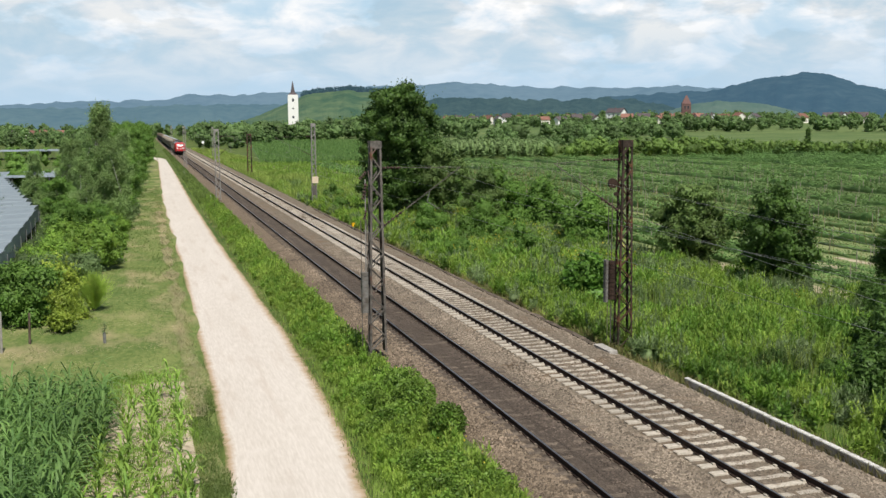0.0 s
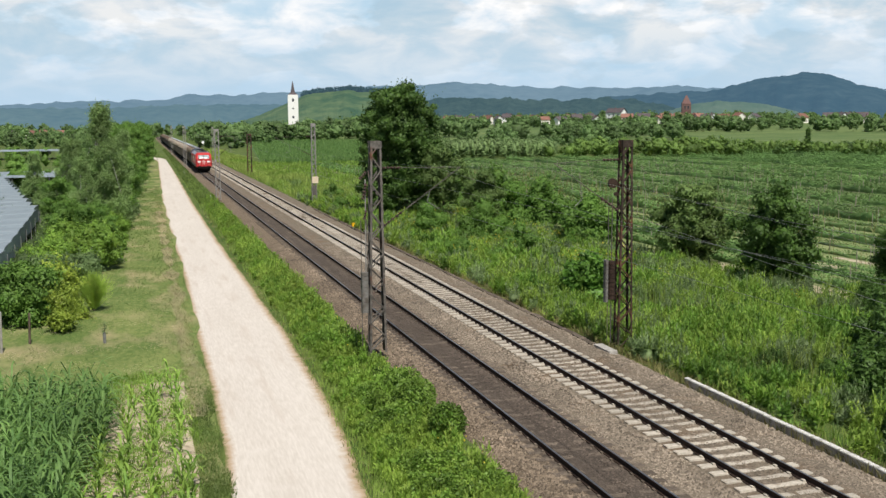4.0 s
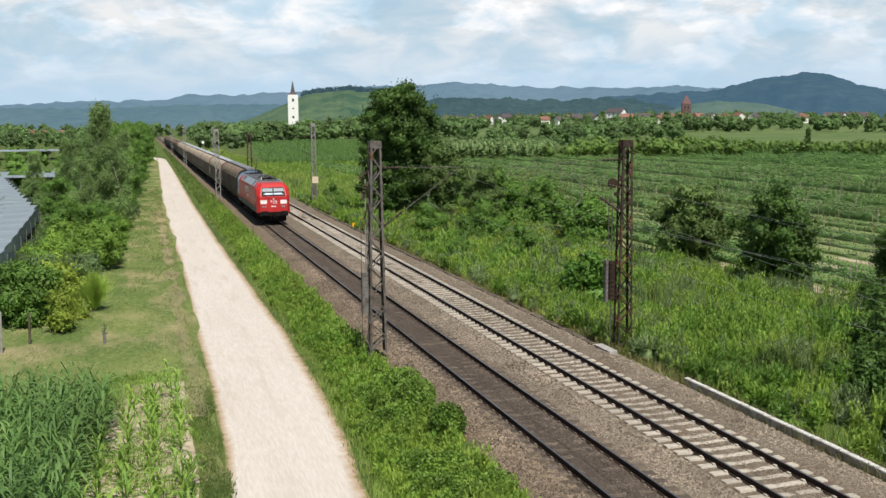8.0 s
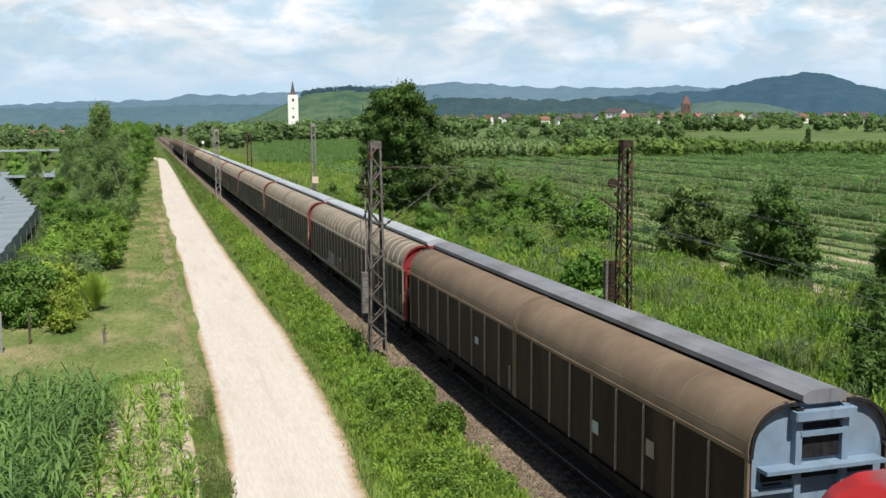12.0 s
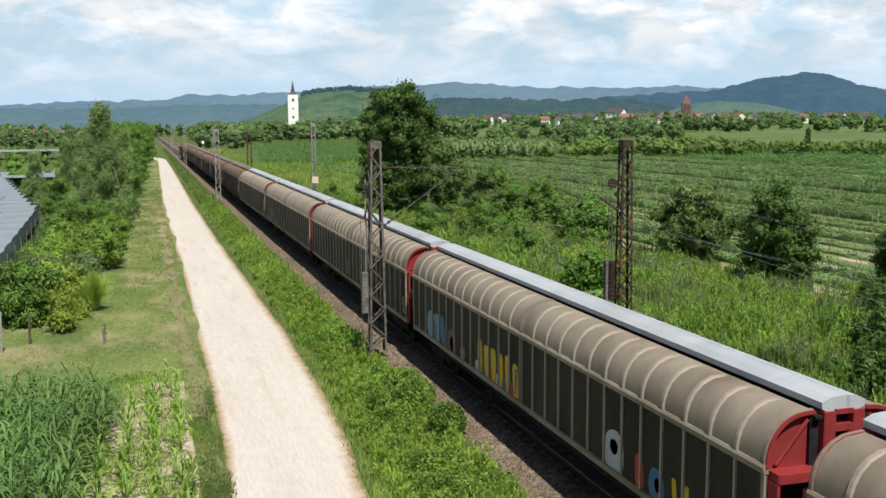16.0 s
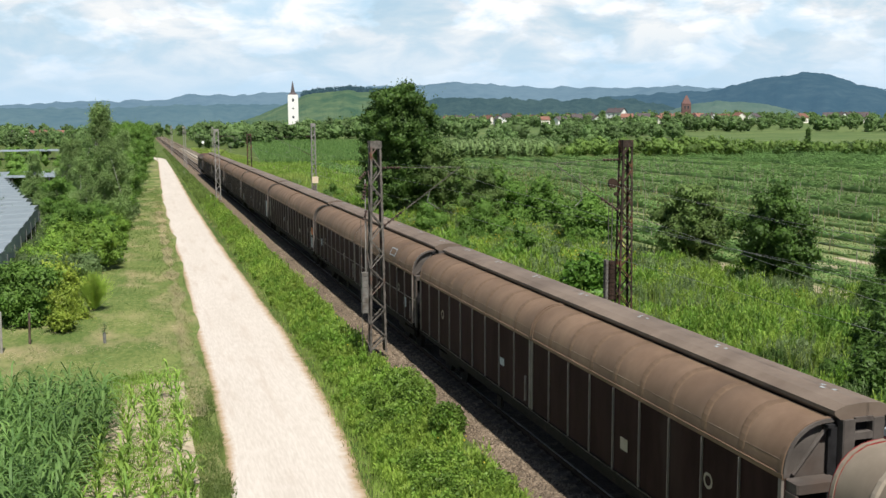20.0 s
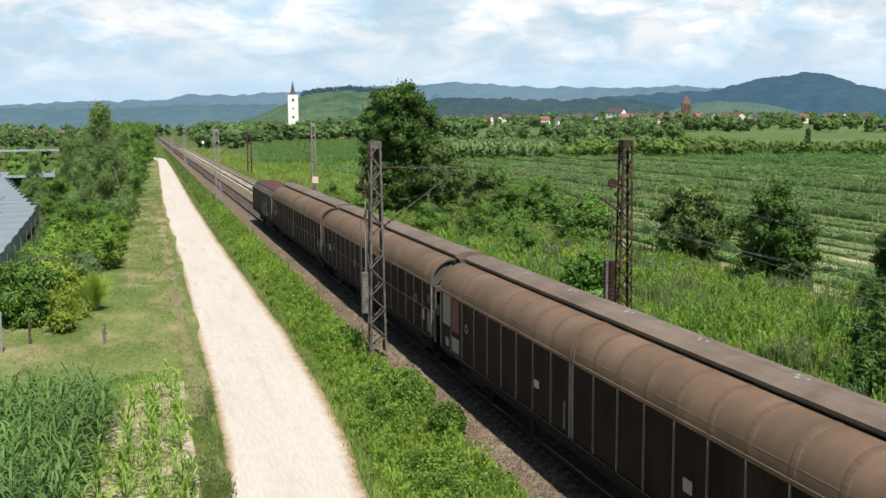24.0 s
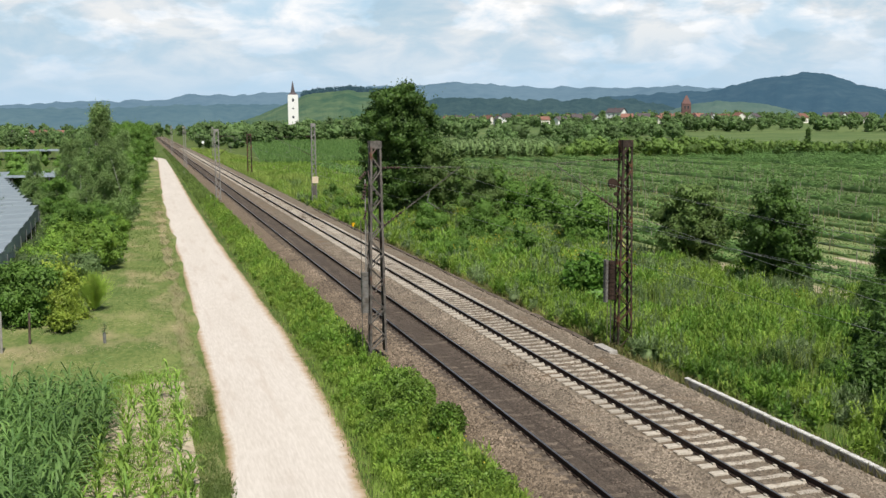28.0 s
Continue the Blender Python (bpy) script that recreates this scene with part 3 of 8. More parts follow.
def ballast_stones():
    """Loose stones on the bed, as far as one can tell them apart."""
    def stones(n, x0, x1, y0, y1, top, size, seed):
        r = np.random.default_rng(seed)
        p = spread(n, x0, x1, y0, y1, seed, 1.15)
        z = top(p[:, 0]) + r.uniform(-0.01, 0.03, n)
        s = size * r.uniform(0.6, 1.5, n)
        d = np.array([(1, 0, 0), (0, 1, 0), (-1, 0, 0), (0, -1, 0), (0, 0, 0.8), (0, 0, -0.8)])
        a = r.uniform(0, 6.28, n)
        c, q = np.cos(a), np.sin(a)
        v = np.repeat(d[None], n, 0) * s[:, None, None] * r.uniform(0.6, 1.3, (n, 6, 1))
        x, y = v[:, :, 0] * c[:, None] - v[:, :, 1] * q[:, None], v[:, :, 0] * q[:, None] + v[:, :, 1] * c[:, None]
        v = np.stack([x + p[:, None, 0], y + p[:, None, 1], v[:, :, 2] + z[:, None]], 2).reshape(-1, 3)
        t = np.array([(0, 1, 4), (1, 2, 4), (2, 3, 4), (3, 0, 4)])
        return v, (np.arange(n)[:, None, None] * 6 + t[None]).reshape(-1, 3)

    f1 = lambda x: np.interp(x, [-2.75, -2.2, -1.75, -1.3, -0.85], [-0.70, -0.45, -0.27, -0.20, -0.19])
    f2 = lambda x: np.interp(x, [0.85, 1.35, 1.9, 2.5], [-0.19, -0.20, -0.24, -0.20])
    f3 = lambda x: np.interp(x, [3.0, 4.9, 5.4, 6.1, 6.75, 7.3], [-0.195, -0.195, -0.2, -0.27, -0.37, -0.48])
    for nm, mat, sets in (("loose_stones", "stone_dark", [stones(12000, -2.6, -1.08, 17, 75, f1, 0.042, 1)]), ("loose_stones", "stone_oily", [stones(5000, -0.65, 0.65, 17, 60, lambda x: x * 0 - 0.185, 0.03, 4)]),
                          ("loose_stones", "stone", [stones(14000, 0.85, 2.55, 17, 75, f2, 0.042, 2), stones(9000, 5.25, 7.0, 17, 65, f3, 0.042, 3), stones(6000, 3.2, 4.7, 17, 50, f3, 0.03, 6)])):
        v, f = join(*sets)
        single(nm, fast_mesh(nm, v, f), M[mat], "loose crushed stones lying on the ballast", "stones", "stuff")


ballast_stones()

RAIL = [(-0.075, -0.172), (0.075, -0.172), (0.075, -0.155), (0.012, -0.135), (0.012, -0.045), (0.036, -0.035), (0.036, -0.004), (-0.036, -0.004), (-0.036, -0.035), (-0.012, -0.045), (-0.012, -0.135), (-0.075, -0.155)]


def build_track(name, cx, sleeper_mat, old, label):
    t = thing(name, cx, 0, 0, label, "track", "", "structure")
    for s in (-1, 1):
        ra = part("rail", Geo().prism([(x + s * 0.7535, z) for x, z in RAIL], -25, 900), M["rail_side"], t, "dark rusty rail")
        part("running_surface", Geo().box(s * 0.7535, 437.5, -0.0005, 0.052, 925, 0.006), M["rail_top"], ra, "polished top of the rail")
    # one concrete sleeper: thick ends, sunken middle
    g = Geo()
    prof = [(-1.3, -0.155), (-1.27, -0.150), (-0.95, -0.150), (-0.45, -0.162), (0, -0.185), (0.45, -0.162), (0.95, -0.150), (1.27, -0.150), (1.3, -0.155)]
    if old:
        prof = [(x, z - 0.012) for x, z in prof]
    pts, faces = [], []
    for x, z in prof:
        w = 0.13 if abs(x) > 0.6 else 0.105
        pts += [(x, -w - 0.02, z - 0.12), (x, -w, z), (x, w, z), (x, w + 0.02, z - 0.12)]
    for i in range(len(prof) - 1):
        faces += [(4 * i + k, 4 * i + 4 + k, 4 * i + 5 + k, 4 * i + 1 + k) for k in range(3)]
    faces += [(0, 1, 2, 3), tuple(4 * (len(prof) - 1) + k for k in (3, 2, 1, 0))]
    g.add(pts, faces)
    for s in (-1, 1):  # fastenings beside the rail foot
        for e in (-1, 1):
            g.box(s * 0.7535 + e * 0.11, 0, (prof[2][1] if not old else prof[2][1]) + 0.018, 0.07, 0.12, 0.04)
    me = g.mesh("sleeper")
    me.materials.append(sleeper_mat)
    n = 0
    while 10.2 + n * 0.6 < 96:
        o = part("sleeper", me, sleeper_mat, t)
        o.location = (random.uniform(-0.015, 0.015), 10.2 + n * 0.6, random.uniform(-0.006, 0.004))
        o.rotation_euler[2] = random.uniform(-0.012, 0.012)
        n += 1
    far = Geo()
    y = 10.2 + n * 0.6
    while y < 420:
        far.box(0, y, -0.243 - (0.008 if old else 0), 2.6, 0.22, 0.12)
        y += 0.6
    tagged(part("sleeper_row", far, sleeper_mat, t, "far concrete sleepers in a long row"), kind="stuff")


build_track("track_1", 0.0, M["sleeper_old"], True, "older railway track with dark worn sleepers in brown ballast")
build_track("track_2", XB, M["sleeper"], False, "newer railway track with pale concrete sleepers")


# low concrete edge along the far side of the bed
def build_kerb():
    t = thing("trackside_wall", 7.15, 0, 0, "low pale concrete retaining edge beside the ballast", "wall", "", "structure")
    y = 12.0
    while y < 31.0:
        g = Geo().prism([(-0.09, -0.75), (-0.07, -0.20), (-0.05, -0.17), (0.06, -0.17), (0.08, -0.20), (0.08, -0.75)], 0.008, 1.192)
        o = part("panel", g, M["concrete"], t)
        o.location = (random.uniform(-0.01, 0.01), y, random.uniform(-0.015, 0.015))
        o.rotation_euler[2] = random.uniform(-0.006, 0.006)
        # added strip: the sunlit top of the panel, painted brighter
        part("coping", Geo().prism([(-0.10, -0.168), (-0.09, -0.135), (0.07, -0.130), (0.09, -0.168)], 0.02, 1.18), M["coping"], o, "whitish weathered top with sunlight in its colour")
        y += 1.2
    # added dark slabs stand in for the shaded line where weeds meet ballast
    d = thing("cable_trough", 6.72, 0, 0, "dark slabs added as the shaded edge under the weeds", "cable trough", "", "structure")
    y = 38.0
    g = Geo().box(0, 0.5, -0.36, 0.26, 0.97, 0.16)
    me = g.mesh("trough_lid")
    me.materials.append(M["sleeper_old"])
    while y < 110:
        o = part("trough_lid", me, M["sleeper_old"], d)
        o.location, o.rotation_euler = (random.uniform(-0.04, 0.04), y, random.uniform(-0.02, 0.02)), (0, random.uniform(-0.05, 0.05), random.uniform(-0.02, 0.02))
        y += 1.0
    single("foundation_slab", Geo().box(6.72, 36.9, -0.38, 0.4, 1.5, 0.3, c=0.04), M["concrete"], "grey concrete slab at the foot of a catenary mast", "slab")


build_kerb()


# ---- catenary masts ----
def build_mast(x, y, z0, h, mat, label, w0=0.70, w1=0.43, d=0.44, leg=0.08, step=0.56):
    """A riveted lattice mast: two channel legs across the track, flat zigzag bracing, cap plate."""
    t = thing("catenary_mast", x, y, z0, label, "catenary mast", "masts along the line")
    part("foundation", Geo().box(0, 0, -0.75, 0.8, 0.8, 0.6, c=0.05), M["concrete"], t, "concrete foundation block")
    for s in (-1, 1):
        for e in (-1, 1):
            a, b = Vector((s * w0 / 2, e * d / 2, -0.1)), Vector((s * w1 / 2, e * d / 2, h))
            g = Geo()
            k = leg
            pts = []
            for c in (a, b):
                pts += [(c.x, c.y, c.z), (c.x - s * k, c.y, c.z), (c.x - s * k, c.y - e * 0.02, c.z), (c.x - s * 0.02, c.y - e * 0.02, c.z), (c.x - s * 0.02, c.y - e * k, c.z), (c.x, c.y - e * k, c.z)]
            g.add(pts, [(i, (i + 1) % 6, 6 + (i + 1) % 6, 6 + i) for i in range(6)] + [(5, 4, 3, 2, 1, 0), (6, 7, 8, 9, 10, 11)])
            part("leg", g, mat, t)
    n = int(h / step)
    for e in (-1, 1):
        for i in range(n):
            za, zb = h * i / n, h * (i + 1) / n
            s = 1 if i % 2 else -1
            wa, wb = w0 + (w1 - w0) * za / h, w0 + (w1 - w0) * zb / h
            part("brace", Geo().tube((s * (wa / 2 - 0.03), e * d / 2, za), (-s * (wb / 2 - 0.03), e * d / 2, zb), 0.036, 0.036, 4), mat, t)
    for s in (-1, 1):
        for i in range(n):
            za, zb = h * i / n, h * (i + 1) / n
            e = 1 if i % 2 else -1
            wa = w0 + (w1 - w0) * za / h
            part("brace", Geo().tube((s * wa / 2, e * (d / 2 - 0.03), za), (s * wa / 2, -e * (d / 2 - 0.03), zb), 0.03, 0.03, 4), mat, t)
    part("cap", Geo().box(0, 0, h - 0.13, w1 + 0.03, d + 0.03, 0.30), mat, t, "riveted steel cap plate")
    return t


def insulator(g, p, q, r=0.07, n=4):
    """Ribbed insulator discs between two points."""
    p, q = Vector(p), Vector(q)
    g.tube(p, q, r * 0.35, r * 0.35, 6)
    for i in range(n):
        c = p.lerp(q, (i + 0.5) / n)
        d = (q - p).normalized() * 0.03
        g.tube(c - d, c + d, r, r * 0.6, 8)


def add_arm(t, s, top, low, tip_x, tip_z, wire_z):
    """A cantilever: stay from the mast's upper part, slanting tube from below, steady arm. Heights above the rail; s is the side."""
    z0 = t.location.z
    x0, y0 = t.location.x, 0
    tx = tip_x - t.location.x
    rx = s * 0.3
    g = Geo()
    g.tube((rx + s * 0.75, y0, top - z0), (tx, y0, tip_z - z0), 0.012)
    part("stay_tube", g, M["mast_steel"], t, "thin dark steel tube")
    g = Geo()
    k = (Vector((tx, y0, tip_z - z0)) - Vector((rx, y0, low - z0))).normalized()
    a = Vector((rx, y0, low - z0))
    g.tube(a + k * 1.0, (tx, y0, tip_z - z0), 0.017)
    part("bracket_tube", g, M["mast_steel"], t, "slanting dark steel tube")
    g = Geo(); insulator(g, (rx, y0, top - z0), (rx + s * 0.75, y0, top - z0), 0.07, 5)
    part("insulator", g, M["insulator"], t, "ribbed brown insulator")
    g = Geo(); insulator(g, a, a + k * 1.0, 0.085, 5)
    part("insulator", g, M["insulator"], t, "ribbed brown insulator")
    m = a.lerp(Vector((tx, y0, tip_z - z0)), 0.6)
    part("steady_arm", Geo().tube(m, (m.x - s * 0.1, y0, wire_z + 0.3 - z0), 0.012).tube((m.x - s * 0.1, y0, wire_z + 0.3 - z0), (tx - s * 0.9, y0, wire_z - z0), 0.012), M["wire"], t)


MAST_L = "dark rusty riveted lattice mast beside the old track"
mast_a = build_mast(-2.45, 38.95, -0.1, 8.4, M["mast_steel"], MAST_L)
add_arm(mast_a, 1, 7.25, 4.9, 1.1, 7.22, 5.55)
mast_b = build_mast(7.9, 37.7, -0.5, 8.75, M["mast_rust"], "dark rusty riveted lattice mast with tension weights", 0.70, 0.43)
add_arm(mast_b, -1, 7.46, 5.35, 4.7, 7.35, 5.55)
mast_c = build_mast(-2.4, 128.0, -0.2, 8.7, M["mast_grey"], "pale grey lattice mast beside the old track", 0.62, 0.5)
add_arm(mast_c, 1, 7.6, 5.3, 0.3, 7.5, 5.55)
mast_d = build_mast(-2.3, 230.0, -0.2, 9.0, M["mast_grey"], "pale grey lattice mast beside the old track", 0.62, 0.5)
add_arm(mast_d, 1, 7.6, 5.3, 0.3, 7.5, 5.55)
mast_e = build_mast(8.5, 120.8, -0.6, 9.7, M["mast_grey"], "pale grey lattice mast in tall grass with a square sign", 0.62, 0.5)
add_arm(mast_e, -1, 7.6, 5.3, 3.9, 7.5, 5.55)
mast_f = build_mast(8.45, 196.5, -0.6, 7.9, M["mast_rust"], "dark twin-post catenary mast with an arched arm", 0.95, 0.9, 0.3, 0.2)
add_arm(mast_f, -1, 7.6, 5.3, 3.9, 7.5, 5.55)
build_mast(8.45, 300.0, -0.6, 9.0, M["mast_grey"], "pale grey lattice mast far down the line", 0.62, 0.5)
build_mast(-2.3, 330.0, -0.2, 9.0, M["mast_grey"], "pale grey lattice mast far down the line", 0.62, 0.5)

# tension weights, wheel and box on the masts
g = Geo()
for i in range(9):
    g.tube((-0.62, -0.1, 2.15 + i * 0.18), (-0.62, -0.1, 2.31 + i * 0.18), 0.16, 0.16, 10)
part("tension_weight", g, M["rail_side"], mast_b, "stack of dark cast tension weights")
g = Geo()
for i in range(9):
    g.box(-0.84, -0.05, 2.12 + i * 0.2, 0.13, 0.26, 0.185, c=0.03)
part("tension_weight", g, M["weight_grey"], mast_b, "stack of weathered grey tension weights")
part("guide_rod", Geo().tube((-0.62, -0.1, 0.3), (-0.62, -0.1, 6.4), 0.02).tube((-0.78, -0.1, 0.3), (-0.78, -0.1, 6.0), 0.014), M["mast_steel"], mast_b)
part("tension_wheel", Geo().tube((-0.62, -0.16, 7.0), (-0.62, -0.04, 7.0), 0.20, 0.20, 16).tube((-0.45, -0.16, 6.55), (-0.45, -0.04, 6.55), 0.09, 0.09, 10), M["rail_side"], mast_b, "dark grooved tension wheel")
g = Geo()
for i in range(11):
    g.box(-0.50, -0.05, 1.62 + i * 0.15, 0.26, 0.30, 0.138, c=0.03)
part("tension_weight", g, M["weight_grey"], mast_a, "stack of grey concrete tension weights")
part("guide_rod", Geo().tube((-0.62, -0.05, 0.2), (-0.62, -0.05, 5.3), 0.016).tube((-0.38, -0.05, 0.2), (-0.38, -0.05, 5.3), 0.016), M["mast_steel"], mast_a)
part("drive_rod", Geo().tube((-0.42, 0.05, 2.9), (-0.40, 0.05, 6.9), 0.025), M["mast_grey"], mast_a)
g = Geo()
insulator(g, (-0.52, 0.0, 6.1), (-0.38, 0.0, 6.75), 0.09, 5); insulator(g, (-0.62, 0.1, 6.9), (-0.35, 0.1, 7.2), 0.08, 4); insulator(g, (-0.5, -0.1, 5.3), (-0.4, -0.1, 5.7), 0.08, 3)
part("switch_insulator", g, M["insulator"], mast_a, "grey ribbed switch insulators")
part("sign", Geo().box(0.1, -0.28, 2.95, 0.75, 0.04, 0.8), material("sign_cream", (0.62, 0.50, 0.36), (0.75, 0.63, 0.48), 0.6, 6, 0.4), mast_e, "square cream warning sign")
part("sign_backing", Geo().box(0.0, -0.25, 1.7, 0.5, 0.04, 1.2), M["mast_steel"], mast_e)


# ---- overhead wires ----
def wire(name, pts, r, label, sag=0.0):
    g = Geo()
    full = []
    for p, q in zip(pts, pts[1:]):
        n = 8 if sag else 1
        for i in range(n):
            t = i / n
            c = Vector(p).lerp(Vector(q), t)
            c.z -= sag * 4 * t * (1 - t)
            full.append(c)
    full.append(Vector(pts[-1]))
    g.rod(full, r, 4)
    return single(name, g, M["wire"], label, "wire", "", "overhead wires")


for cx, ys in ((0.15, [-25, 38.95, 128, 230, 330, 500]), (XB + 0.1, [-25, 37.7, 120.8, 196.5, 300, 500])):
    wire("contact_wire", [(cx, y, 5.55) for y in ys], 0.005, "thin overhead contact wire above the track")
    wire("carrier_wire", [(cx, y, 7.2) for y in ys], 0.005, "thin sagging carrier wire above the track", 0.9)
wire("anchor_wire", [(7.7, 37.7, 5.3), (1.65, 15.0, 5.65), (0.2, 2.0, 5.75)], 0.005, "tensioned contact wire running to the mast")
wire("anchor_wire", [(7.6, 37.7, 6.5), (1.62, 15.0, 6.67), (0.2, 2.0, 6.9)], 0.004, "tensioned carrier wire running to the mast")


# ---- the train ----
def paint(name, c1, c2, rough=0.45, dirt=(0.10, 0.085, 0.07), lo=0.55, hi=0.85, scale=3.0, metal=0.0, stretch=(1, 1, 1), coat=0.0, bump=0.05):
    m = material(name, c1, c2, rough, scale, 0.7, bump, metal, "Object", stretch, (dirt, lo, hi, scale * 0.45))
    p = m.node_tree.nodes["Principled BSDF"]
    p.inputs["Coat Weight"].default_value = coat
    p.inputs["Specular IOR Level"].default_value = 0.5 if coat or metal else 0.15
    return m


M["loco_red"] = paint("loco_red", (0.45, 0.019, 0.021), (0.53, 0.030, 0.029), 0.5, (0.29, 0.028, 0.028), 0.55, 0.9, 2.0, coat=0.1)
def soot(m):
    """Grey soot that spreads from the roof over the red cab tops."""
    nt = m.node_tree
    N, K = nt.nodes.new, nt.links.new
    p = nt.nodes["Principled BSDF"]
    old = p.inputs["Base Color"].links[0].from_socket
    tc, sp, no = N("ShaderNodeTexCoord"), N("ShaderNodeSeparateXYZ"), N("ShaderNodeTexNoise")
    no.inputs["Scale"].default_value = 2.5
    K(tc.outputs["Object"], sp.inputs[0]); K(tc.outputs["Object"], no.inputs["Vector"])
    ad = N("ShaderNodeMath"); ad.operation = "MULTIPLY_ADD"; ad.inputs[1].default_value = 0.12
    K(no.outputs["Fac"], ad.inputs[0]); K(sp.outputs["Z"], ad.inputs[2])
    mr = N("ShaderNodeMapRange"); mr.inputs["From Min"].default_value, mr.inputs["From Max"].default_value = 3.70, 3.84
    K(ad.outputs[0], mr.inputs["Value"])
    mx = N("ShaderNodeMixRGB"); mx.inputs["Color2"].default_value = (0.14, 0.135, 0.135, 1)
    K(mr.outputs[0], mx.inputs["Fac"]); K(old, mx.inputs["Color1"]); K(mx.outputs[0], p.inputs["Base Color"])


soot(M["loco_red"])
M["loco_roof"] = paint("loco_roof", (0.085, 0.09, 0.10), (0.125, 0.13, 0.14), 0.6, (0.075, 0.072, 0.07), 0.45, 0.9, 0.7)
M["loco_side_grey"] = paint("loco_side_grey", (0.225, 0.27, 0.31), (0.29, 0.34, 0.385), 0.5, (0.22, 0.23, 0.235), 0.5, 0.85, 1.5)
M["loco_skirt"] = paint("loco_skirt", (0.085, 0.10, 0.115), (0.145, 0.165, 0.185), 0.65, (0.09, 0.07, 0.055), 0.45, 0.8, 2.0)
# Rust-flecked black, deepened so that it carries the shade beneath the train.
M["under_dark"] = paint("under_dark", (0.008, 0.007, 0.006), (0.02, 0.016, 0.014), 0.9, (0.05, 0.036, 0.026), 0.62, 0.85, 5.0)
# Real rubber, and the shade of recesses laid on as black sheets.
M["black_rubber_and_shade"] = material("black_rubber_and_shade", (0.014, 0.014, 0.015), (0.03, 0.03, 0.032), 0.6, 8, 0.3)
M["white_paint"] = paint("white_paint", (0.74, 0.74, 0.73), (0.82, 0.82, 0.80), 0.4, (0.5, 0.48, 0.45), 0.6, 0.9, 3.0)
M["grille"] = material("grille", (0.055, 0.053, 0.05), (0.085, 0.08, 0.075), 0.7, 6, 0.4)
M["glass"] = material("glass", (0.02, 0.025, 0.03), (0.03, 0.035, 0.04), 0.04, 2, 0.2)
M["glass"].node_tree.nodes["Principled BSDF"].inputs["Specular IOR Level"].default_value = 0.5
M["cab_glass"] = material("cab_glass", (0.006, 0.007, 0.008), (0.012, 0.013, 0.015), 0.35, 2, 0.2)
M["cab_glass"].node_tree.nodes["Principled BSDF"].inputs["Specular IOR Level"].default_value = 0.12
M["blind"] = material("blind", (0.17, 0.20, 0.225), (0.23, 0.26, 0.285), 0.5, 3, 0.3)
# Sky mirrored in the windscreen, given as a flat pale blue colour.
M["pane_sky_reflection"] = material("pane_sky_reflection", (0.20, 0.29, 0.37), (0.27, 0.37, 0.45), 0.2, 3, 0.3)
M["lamp_glass"] = material("lamp_glass", (0.42, 0.38, 0.33), (0.55, 0.5, 0.44), 0.15, 4, 0.2)
_p = M["lamp_glass"].node_tree.nodes["Principled BSDF"]
_p.inputs["Emission Color"].default_value, _p.inputs["Emission Strength"].default_value = (1.0, 0.95, 0.85, 1), 0.15
M["wagon_tan"] = paint("wagon_tan", (0.215, 0.183, 0.142), (0.295, 0.253, 0.198), 0.7, (0.14, 0.11, 0.085), 0.5, 0.8, 1.2, stretch=(1, 1, 0.5))
# Wall sheets: own dirt, plus the side's shade taken into a darker paint.
M["wagon_tan_wall_shaded"] = paint("wagon_tan_wall_shaded", (0.033, 0.027, 0.021), (0.058, 0.048, 0.038), 0.8, (0.024, 0.019, 0.016), 0.42, 0.8, 1.2, stretch=(1, 1, 0.35))
M["rib_tan"] = paint("rib_tan", (0.26, 0.225, 0.178), (0.35, 0.305, 0.245), 0.65, (0.22, 0.18, 0.14), 0.5, 0.8, 2.0)
M["wagon_brown"] = paint("wagon_brown", (0.16, 0.106, 0.072), (0.225, 0.154, 0.106), 0.65, (0.115, 0.08, 0.057), 0.45, 0.8, 1.2, stretch=(1, 1, 0.5))
M["wagon_brown_wall_shaded"] = paint("wagon_brown_wall_shaded", (0.022, 0.0115, 0.0105), (0.040, 0.022, 0.020), 0.75, (0.06, 0.043, 0.037), 0.66, 0.95, 1.4, stretch=(1, 1, 0.3))
M["wagon_brown_wall_shaded"].node_tree.nodes["Principled BSDF"].inputs["Specular IOR Level"].default_value = 0.05
M["rib_brown"] = paint("rib_brown", (0.16, 0.14, 0.125), (0.25, 0.22, 0.195), 0.65, (0.09, 0.07, 0.06), 0.5, 0.8, 2.0)
M["wagon_first"] = paint("wagon_first", (0.17, 0.125, 0.085), (0.235, 0.175, 0.122), 0.6, (0.12, 0.09, 0.065), 0.5, 0.85, 1.2, stretch=(1, 1, 0.5))
M["wagon_first_wall_shaded"] = paint("wagon_first_wall_shaded", (0.024, 0.014, 0.010), (0.046, 0.028, 0.020), 0.75, (0.085, 0.055, 0.035), 0.60, 0.85, 1.6, stretch=(1, 1, 0.25))
M["wagon_grey_end"] = paint("wagon_grey_end", (0.16, 0.235, 0.32), (0.23, 0.31, 0.40), 0.6, (0.20, 0.18, 0.16), 0.5, 0.8, 1.5)
M["ridge_silver"] = paint("ridge_silver", (0.36, 0.39, 0.42), (0.44, 0.47, 0.50), 0.5, (0.30, 0.30, 0.30), 0.5, 0.9, 0.8, 0.0)
M["ridge_grey"] = paint("ridge_grey", (0.19, 0.20, 0.22), (0.28, 0.29, 0.31), 0.55, (0.14, 0.12, 0.10), 0.5, 0.85, 1.0, 0.2)
